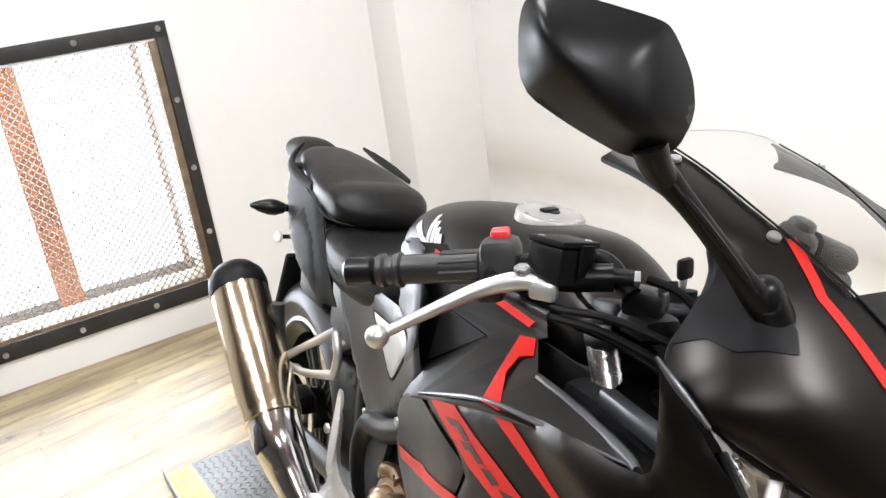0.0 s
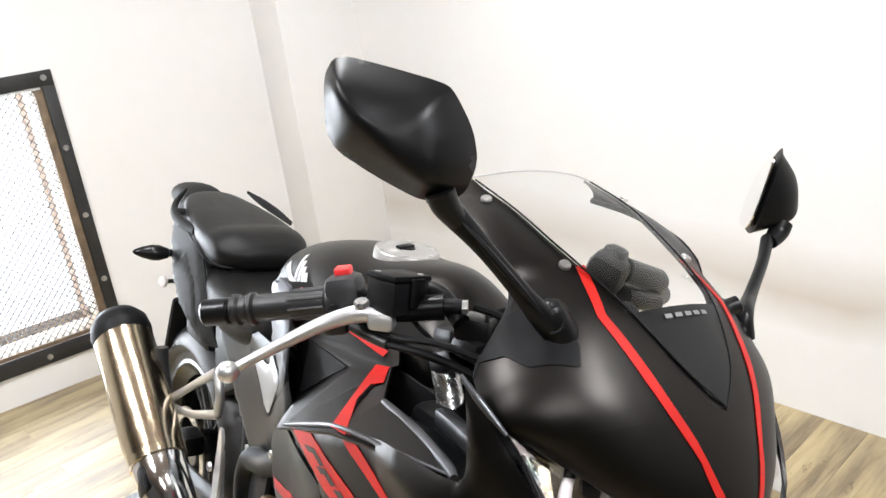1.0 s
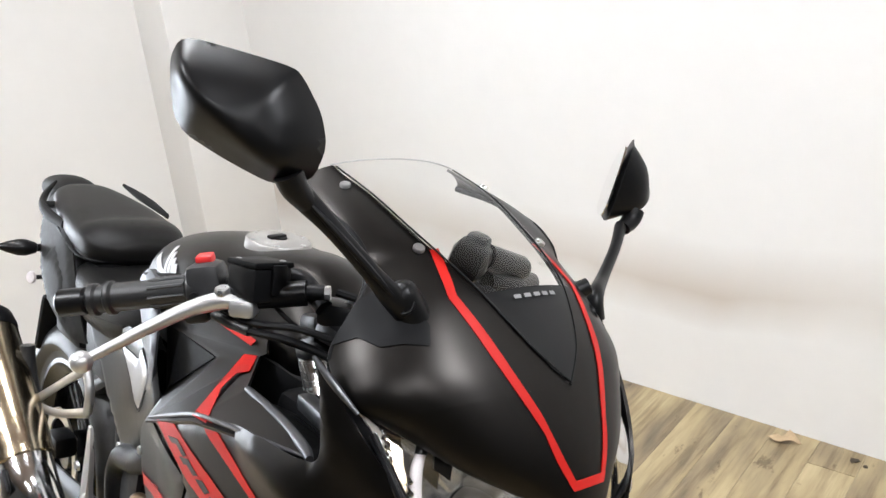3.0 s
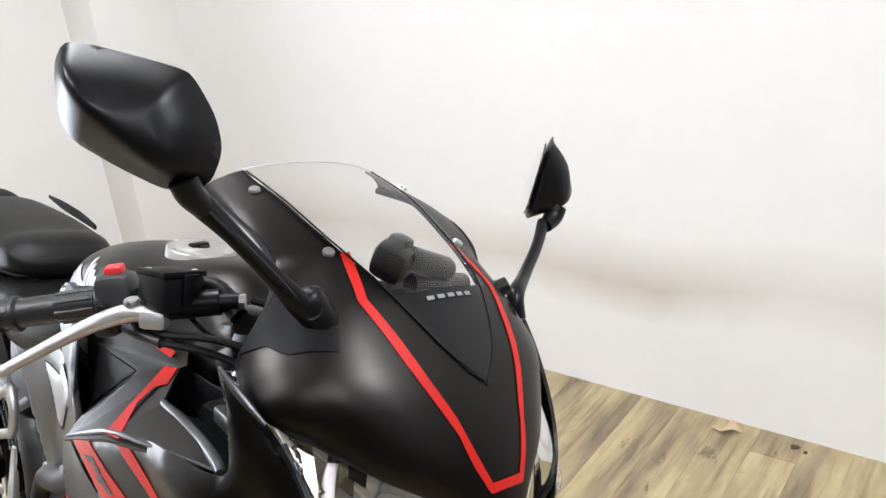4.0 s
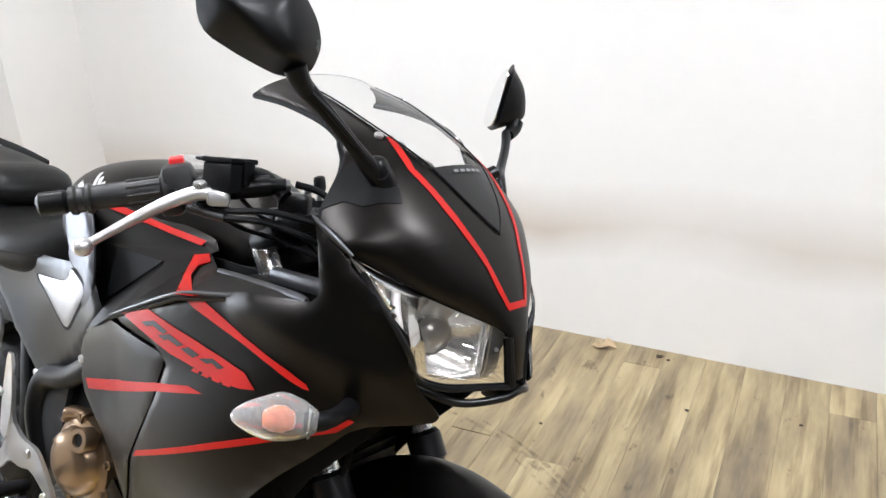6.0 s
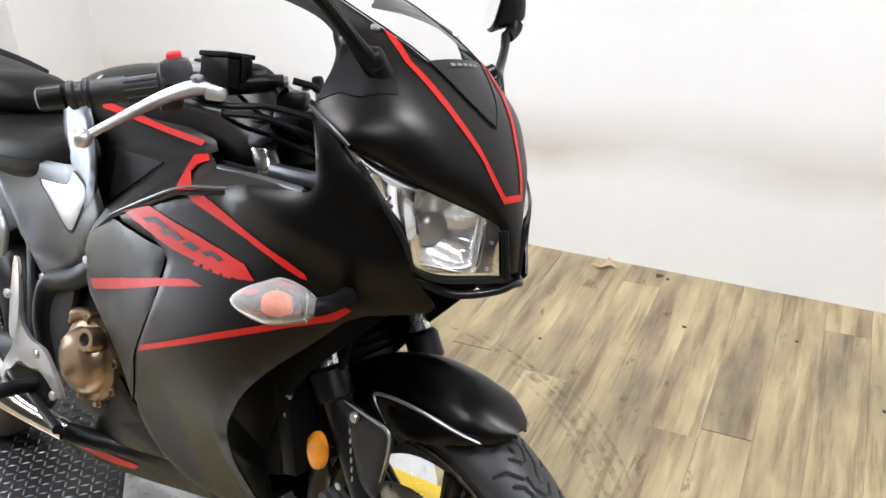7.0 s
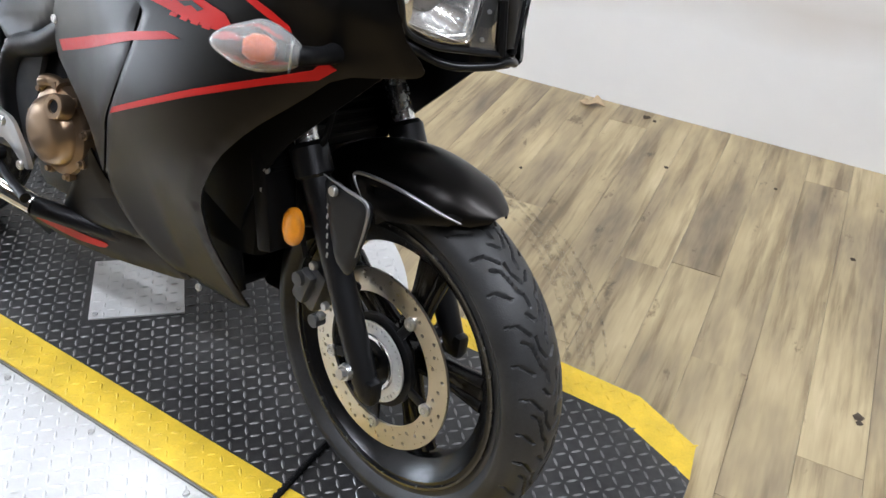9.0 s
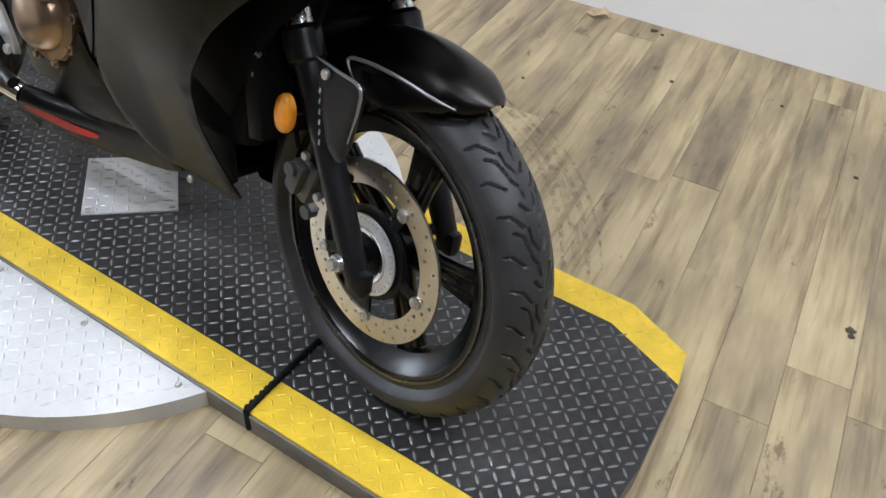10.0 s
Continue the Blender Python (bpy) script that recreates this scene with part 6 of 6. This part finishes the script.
mc = part("brake_reservoir", obox(mc_c - Vector((0, 0, .004)), (.048, .054, .040), .004, (-4, -4, 10)), GLOSS_BLACK, bar, "square black brake fluid reservoir")
part("lid", join(obox(mc_c + Vector((0, 0, .019)), (.0505, .0565, .007), .002, (-4, -4, 10)), obox(mc_c + Vector((.026, .010, .004)), (.005, .020, .034), .002, (-4, -4, 10))), BLACK_PLASTIC, mc)
part("lid_screw", bolt(mc_c + Vector((-.012, -.021, .020)), (0, 0, 1), .004, .003), BOLT, mc)
part("lid_screw", bolt(mc_c + Vector((.012, .021, .020)), (0, 0, 1), .004, .003), BOLT, mc)
part("cylinder", tube([(-.345, -.215, .985), (-.315, -.178, .992), (-.285, -.14, 1.0)], .015, 16), GLOSS_BLACK, mc)
banjo = part("banjo", rod((-.287, -.142, 1.0), (-.272, -.124, 1.002), .0095), DARK_METAL, mc)
part("banjo_bolt", rod((-.273, -.125, 1.002), (-.268, -.119, 1.003), .0085, seg=6), BOLT, banjo)
lever = part("brake_lever", tube([(-.318, -.205, .984), (-.334, -.222, .984), (-.352, -.250, .972), (-.364, -.285, .953), (-.374, -.320, .933), (-.382, -.354, .914)], [.007, .0105, .0092, .0078, .0064, .0056], 14, 6, flat=.75), ALUMINIUM, bar, "bare aluminium brake lever with a ball end")
ball_bm = bmesh.new()
bmesh.ops.create_uvsphere(ball_bm, u_segments=20, v_segments=12, radius=.0125)
part("ball_end", moved(ball_bm, Matrix.Translation((-.382, -.354, .914))), ALUMINIUM, lever)
part("pivot_bolt", bolt((-.334, -.219, .993), (.1, -.3, 1), .009, .007), BOLT, lever)
part("lever_perch", obox((-.318, -.20, .980), (.03, .03, .022), .006, (0, 0, yaw_b)), ALUMINIUM, mc, "bare aluminium lever perch")
for pts, r in (([(-.355, -.215, .962), (-.31, -.20, .955), (-.25, -.17, .955), (-.20, -.12, .93), (-.20, -.05, .88)], .0045),
               ([(-.35, -.21, .968), (-.30, -.195, .965), (-.245, -.165, .97), (-.19, -.11, .95), (-.185, -.03, .90)], .0045),
               ([(-.265, -.112, 1.004), (-.235, -.09, .995), (-.205, -.07, .96), (-.20, -.05, .90), (-.21, -.03, .84)], .005),
               ([(-.36, -.19, .965), (-.33, -.15, .935), (-.29, -.11, .92), (-.24, -.08, .90)], .0035),
               ([(-.33, -.17, .99), (-.30, -.14, .955), (-.27, -.10, .935), (-.22, -.06, .88)], .003)):
    part("cable", tube(pts, r, 8, 6), BLACK_PLASTIC, bar)
part("cable_sleeve", tube([(-.357, -.216, .962), (-.335, -.209, .958), (-.305, -.198, .955)], .0065, 10), GRIP_RUBBER, bar)
# clamp, fork tops, key
part("top_clamp", join(obox((-.295, 0, .948), (.07, .23, .022), .008, (0, -14, -18)), obox((-.27, -.095, .952), (.055, .055, .03), .014), obox((-.31, .09, .952), (.055, .055, .03), .014)), DARK_METAL, bar, "black fork clamp")
for y, x in ((-.095, -.272), (.09, -.312)):
    part("fork_cap", rod((x, y, .95), (x - .012, y, .985), .017, seg=24), CHROME, bar)
part("bar_clamp", join(obox((-.275, -.10, .975), (.045, .04, .03), .008, (0, 0, 35)), rod((-.29, -.115, .99), (-.29, -.115, 1.0), .005)), GLOSS_BLACK, bar)
part("clamp_bolt", bolt((-.26, -.092, .992), (0, -.2, 1), .006, .006), BOLT, bar)
key = part("ignition_lock", rod((-.315, 0, .93), (-.322, 0, .968), .017, seg=24), BLACK_PLASTIC, bar)
part("key_blade", obox((-.323, 0, .974), (.004, .010, .014), .001), BOLT, key)
part("key_bow", obox((-.324, 0, .993), (.012, .030, .026), .006, (0, -10, 20)), BLACK_PLASTIC, key, "black key head")
# left half of the bar
L_END, L_IN = Vector((-.40, .365, .95)), Vector((-.335, .16, .985))
part("grip", rod(L_END, L_END.lerp(L_IN, .62), .0168, seg=24), GRIP_RUBBER, bar, "black rubber grip")
part("switch_box", obox(L_END.lerp(L_IN, .75), (.05, .05, .05), .012, (0, 0, 70)), BLACK_PLASTIC, bar)
housing = part("switch_housing", join(obox(Vector((-0.260, 0.086, 1.035)), (.05, .045, .05), .014, (10, 20, 30)), obox(Vector((-0.260, 0.097, 1.057)), (.03, .03, .024), .008, (0, 15, 20))), GLOSS_BLACK, bar, "black switch housing")
part("switch_barrel", tube([Vector((-0.250, 0.106, 1.040)), Vector((-0.250, 0.106, 1.040)).lerp(Vector((-0.250, 0.179, 1.019)), .9), Vector((-0.250, 0.179, 1.019))], [.017, .017, .014], 18, straight=True), GLOSS_BLACK, housing)
part("switch_barrel", tube([Vector((-0.240, 0.102, 1.008)), Vector((-0.240, 0.102, 1.008)).lerp(Vector((-0.240, 0.166, 0.996)), .9), Vector((-0.240, 0.166, 0.996))], [.013, .014, .011], 18, straight=True), GLOSS_BLACK, housing)
part("bar_tube", rod(L_END.lerp(L_IN, .6), Vector((-.31, .11, .985)), .011), DARK_METAL, bar)
# dash behind the screen
dash = part("instrument_panel", join(obox((-.175, COWL_Y, .985), (.05, .17, .075), .016, (0, -38, 0)), obox((-.195, COWL_Y, 1.005), (.02, .13, .045), .01, (0, -38, 0))), BLACK_PLASTIC, bike, "black instrument cluster behind the screen")
part("bracket", join(obox((-.15, COWL_Y, .95), (.10, .20, .05), .015), tube([(-.12, -.14, .99), (-.14, -.06, 1.0), (-.14, .03, 1.0), (-.12, .10, .99)], .012, 10)), BLACK_PLASTIC, dash)

# ---- motorcycle: engine, frame, exhaust, rear wheel ----
engine = part("engine", join(obox((-.66, 0, .42), (.34, .24, .24), .04), obox((-.53, 0, .56), (.17, .18, .26), .03, (0, 18, 0)), obox((-.75, 0, .53), (.18, .22, .14), .03)), DARK_METAL, bike, "dark grey single-cylinder engine")
cover_bm = moved(lathe([(0, .040), (.030, .040), (.046, .036), (.056, .026), (.060, .010), (.074, .004), (.077, -.006), (.077, -.03), (0, -.03)], 40), aim((-.705, -.135, .448), (0, -1, 0)) @ Matrix.Diagonal((1.0, 1, 1.06, 1)))
clutch = part("clutch_cover", cover_bm, BRONZE, engine, "bronze painted clutch cover")
part("oil_cap", moved(lathe([(0, .006), (.010, .006), (.012, .016), (.020, .016), (.022, .012), (.022, -.01), (0, -.01)], 24), aim((-.665, -.160, .505), (0.1, -1, .25))), BRONZE, engine)
part("oil_hole", moved(lathe([(0, .0), (.013, .0), (.013, -.008), (0, -.008)], 24), aim((-.6645, -.1715, .508), (0.1, -1, .25))), DARK_METAL, engine)
for k in range(9):
    a = 2 * math.pi * k / 9 + .2
    part("cover_boss", moved(lathe([(0, .010), (.005, .010), (.006, .004), (.009, .003), (.0095, -.02), (0, -.02)], 12), aim((-.705 + .077 * math.cos(a), -.137, .448 + .082 * math.sin(a)), (0, -1, 0))), BRONZE, engine)
part("casting", tube([(-.76, -.125, .50), (-.745, -.14, .525), (-.72, -.135, .53), (-.70, -.135, .525)], .012, 10), BRONZE, engine)
for z in (.50, .53, .56, .59, .62, .65):
    part("cooling_fin", obox((-.52 - (z - .5) * -.25, 0, z), (.18, .20, .006), .002, (0, 18, 0)), DARK_METAL, engine)
for s in (-1, 1):
    part("frame_tube", tube([(-.25, s * .05, .86), (-.42, s * .12, .78), (-.60, s * .145, .68), (-.745, s * .138, .592), (-.845, s * .128, .555), (-.885, s * .118, .47), (-.86, s * .11, .37)], [.02, .021, .021, .021, .022, .024, .024], 14, 6), DARK_METAL, bike, "dark steel frame tube")
    part("pivot_plate", panel([(-.76, .578), (-.87, .545), (-.935, .50), (-.935, .44), (-.88, .35), (-.82, .34), (-.80, .42), (-.79, .50)], Width([(-.76, .578, .135), (-.93, .47, .12), (-.85, .35, .12)]), s, .012, .02, .004, 0), material("frame_grey", (.05, .051, .054), .45, .4), bike)
hanger = part("footpeg_hanger", panel([(-.900, .56), (-.885, .555), (-.872, .48), (-.84, .455), (-.80, .452), (-.775, .44), (-.735, .395), (-.725, .375), (-.735, .372), (-.80, .408), (-.835, .40), (-.87, .405), (-.905, .37), (-.93, .375), (-.89, .43), (-.90, .49)],
                                     Width([(-.9, .56, .175), (-.73, .38, .185), (-.9, .38, .185), (-.8, .45, .18)]), -1, .010, .014, .003, 0), ALUMINIUM, bike, "bare aluminium footpeg hanger")
part("footpeg", tube([(-.80, -.185, .38), (-.80, -.23, .385), (-.80, -.265, .385)], [.012, .014, .012], 12), BLACK_PLASTIC, hanger)
part("brake_pedal", tube([(-.80, -.195, .365), (-.74, -.205, .352), (-.68, -.215, .345)], [.009, .008, .010], 10), DARK_METAL, hanger)
for x, z in ((-.885, .535), (-.79, .445), (-.735, .382)):
    part("bolt", bolt((x, -.189, z), (0, -1, 0), .009, .006), BOLT, hanger)
part("heel_guard", panel([(-.905, .60), (-.885, .60), (-.87, .50), (-.875, .44), (-.905, .45), (-.915, .52)], Width([(-.9, .6, .165), (-.88, .45, .18), (-.91, .5, .17)]), -1, .004, .014, .002, .006), ALUMINIUM, hanger)
pill = part("pillion_hanger", join(tube([(-1.02, -.135, .66), (-1.10, -.165, .60), (-1.175, -.185, .545)], [.010, .008, .010], 10, flat=.6), tube([(-1.01, -.135, .575), (-1.09, -.165, .55), (-1.175, -.185, .54)], [.010, .008, .010], 10, flat=.6), tube([(-1.02, -.135, .66), (-1.0, -.135, .62), (-1.01, -.135, .575)], .009, 10)), ALUMINIUM, bike, "silver pillion footpeg hanger")
part("pillion_peg", tube([(-1.18, -.185, .56), (-1.20, -.19, .61), (-1.205, -.19, .655)], [.014, .016, .014], 12), GRIP_RUBBER, pill, "folded black rubber footpeg")
part("exhaust_bolt", bolt((-1.185, -.197, .535), (0, -1, 0), .012, .01), BOLT, pill)
# exhaust
J, T_ = Vector((-1.06, -.232, .475)), Vector((-1.325, -.250, .685))
ax = (T_ - J).normalized()
muf = part("muffler", tube([J, J + ax * .004, J + ax * .05, J + ax * .28, J + ax * .295], [.050, .055, .059, .060, .058], 36, straight=True), STAINLESS, bike, "polished stainless muffler")
part("end_cap", tube([J + ax * .285, J + ax * .30, J + ax * .325, J + ax * .345, J + ax * .35], [.0605, .062, .058, .043, .03], 36, straight=True), BLACK_PLASTIC, muf, "black end cap")
part("band", tube([J - ax * .006, J - ax * .004, J + ax * .012, J + ax * .014], [.050, .0565, .0565, .050], 36, straight=True), STAINLESS, muf)
part("header_cone", tube([J + ax * .0, J - ax * .05, Vector((-.985, -.215, .40)), Vector((-.92, -.195, .34)), Vector((-.86, -.18, .31)), Vector((-.76, -.15, .285))], [.052, .050, .043, .032, .022, .019], 28, 8), CHROME, muf, "polished exhaust cone")
part("heat_guard", obox(J - ax * .045 + Vector((.01, -.045, .012)), (.05, .010, .045), .006, (0, 38, 0)), DARK_METAL, muf)
part("header_pipe", tube([(-.76, -.15, .285), (-.66, -.09, .27), (-.48, -.05, .29), (-.40, -.03, .38), (-.43, 0, .50)], .019, 20, 6), DARK_METAL, muf)
# rear wheel and swingarm
REAR = Matrix.Translation((-1.385, 0, .316))
rear = part("rear_wheel", moved(rim(.218, .055), REAR), RIM_BLACK, bike, "black cast alloy rear wheel")
part("tyre", moved(tyre(.316, .072, .222, 240), REAR), RUBBER, rear, "black road tyre")
for k in range(5):
    part("spoke", moved(spoke(2 * math.pi * k / 5 + .2, .2, .016), REAR), RIM_BLACK, rear)
part("hub", moved(lathe([(0, -.06), (.035, -.06), (.05, -.03), (.05, .03), (.035, .06), (0, .06)], 28), REAR), RIM_BLACK, rear)
part("brake_disc", moved(disc(.11, .085, 30), REAR @ Matrix.Translation((0, -.065, 0))), DISC_STEEL, rear)
for s in (-1, 1):
    part("swingarm", tube([(-.86, s * .10, .37), (-1.05, s * .115, .36), (-1.25, s * .118, .335), (-1.42, s * .115, .315)], [.03, .028, .026, .024], 12, flat=.6), material("swingarm_grey", (.035, .036, .038), .45, .4), bike, "dark grey swingarm")
part("rear_caliper", obox((-1.27, -.10, .40), (.07, .05, .05), .012), DARK_METAL, bike)
part("chain_guard", obox((-1.15, .10, .44), (.34, .03, .05), .01, (0, 6, 0)), BLACK_PLASTIC, bike)
part("rear_mudguard", join(obox((-1.10, 0, .60), (.22, .15, .03), .012, (0, -30, 0)), obox((-1.02, 0, .50), (.04, .15, .26), .012)), BLACK_PLASTIC, bike, "black inner mudguard")
part("battery_box", obox((-1.0, 0, .68), (.36, .19, .16), .03), BLACK_PLASTIC, bike)
part("under_tail", obox((-1.28, 0, .81), (.34, .18, .10), .03, (0, 10, 0)), BLACK_PLASTIC, bike)
part("side_stand", tube([(-.86, .12, .32), (-.84, .20, .16), (-.825, .272, .056)], [.012, .011, .011], 10), DARK_METAL, bike)
part("stand_foot", obox((-.825, .272, .055), (.06, .04, .008), .003, (15.5, 0, 0)), DARK_METAL, bike)

# ---- floor planks ----
PLANK_W, PLANK_L = 0.122, 1.22
PLANK_TURN = Matrix.Rotation(radians(5.3), 4, "Z")
PLANK_MESH = {}


def plank_of(length):
    """One mesh for each length of plank, shared by all alike."""
    key = round(length, 2)
    if key not in PLANK_MESH:
        bm = block((-PLANK_W / 2 + 0.0003, -key / 2 + 0.0003, -0.008), (PLANK_W / 2 - 0.0003, key / 2 - 0.0003, 0.0), 0.0005, 1)
        me = bpy.data.meshes.new("plank")
        bm.to_mesh(me)
        bm.free()
        me.materials.append(OAK)
        PLANK_MESH[key] = me
    return PLANK_MESH[key]


floor_ob = bpy.data.objects["floor"]
x = X0 - 0.1
shuffle = random.Random(9)
while x < X1 + 0.1:
    low_y, high_y = Y0 - 0.08 - x * 0.0924, Y1 + 0.07 - x * 0.037
    y = low_y
    length = PLANK_L * (0.2 + 0.8 * shuffle.random())
    while y < high_y:
        length = min(length, high_y - y + 0.005)
        if length > 0.02:
            o = new("plank", plank_of(length))
            o.parent = floor_ob
            o.matrix_world = Matrix.Translation(PLANK_TURN @ Vector((x, y + length / 2, FLOOR_Z))) @ PLANK_TURN
        y += length
        length = PLANK_L
    x += PLANK_W

# scuffs that the turning ramp left on the floor: thin worn arcs
def scuff(r, a0, a1, wide):
    bm = bmesh.new()
    rows = []
    for k in range(41):
        a = radians(a0 + (a1 - a0) * k / 40)
        w = wide * (0.35 + 0.65 * math.sin(math.pi * k / 40))
        rows.append([bm.verts.new((TABLE[0] + q * math.cos(a), TABLE[1] + q * math.sin(a), FLOOR_Z + 0.0007)) for q in (r - w, r + w)])
    for p, q in zip(rows, rows[1:]):
        bm.faces.new((p[0], p[1], q[1], q[0]))
    return bm


SCUFF = bpy.data.materials.new("rubber_scuff")
SCUFF.use_nodes = True
nodes, links = SCUFF.node_tree.nodes, SCUFF.node_tree.links
nodes["Principled BSDF"].inputs["Base Color"].default_value = (0.12, 0.10, 0.085, 1)
nodes["Principled BSDF"].inputs["Roughness"].default_value = 0.6
blot = nodes.new("ShaderNodeTexNoise")
blot.inputs["Scale"].default_value, blot.inputs["Detail"].default_value = 28, 6
fade = nodes.new("ShaderNodeMapRange")
fade.inputs["From Min"].default_value, fade.inputs["From Max"].default_value = 0.42, 0.75
fade.inputs["To Max"].default_value = 0.5
links.new(blot.outputs["Fac"], fade.inputs["Value"])
links.new(fade.outputs[0], nodes["Principled BSDF"].inputs["Alpha"])
for r, a0, a1, w in ((0.975, 10, 85, 0.012), (1.0, 14, 78, 0.008), (0.945, 22, 66, 0.007), (1.03, 24, 60, 0.005)):
    ob = part("scuff_mark", scuff(r, a0, a1, w), SCUFF, floor_ob, "curved dark rubber scuff")
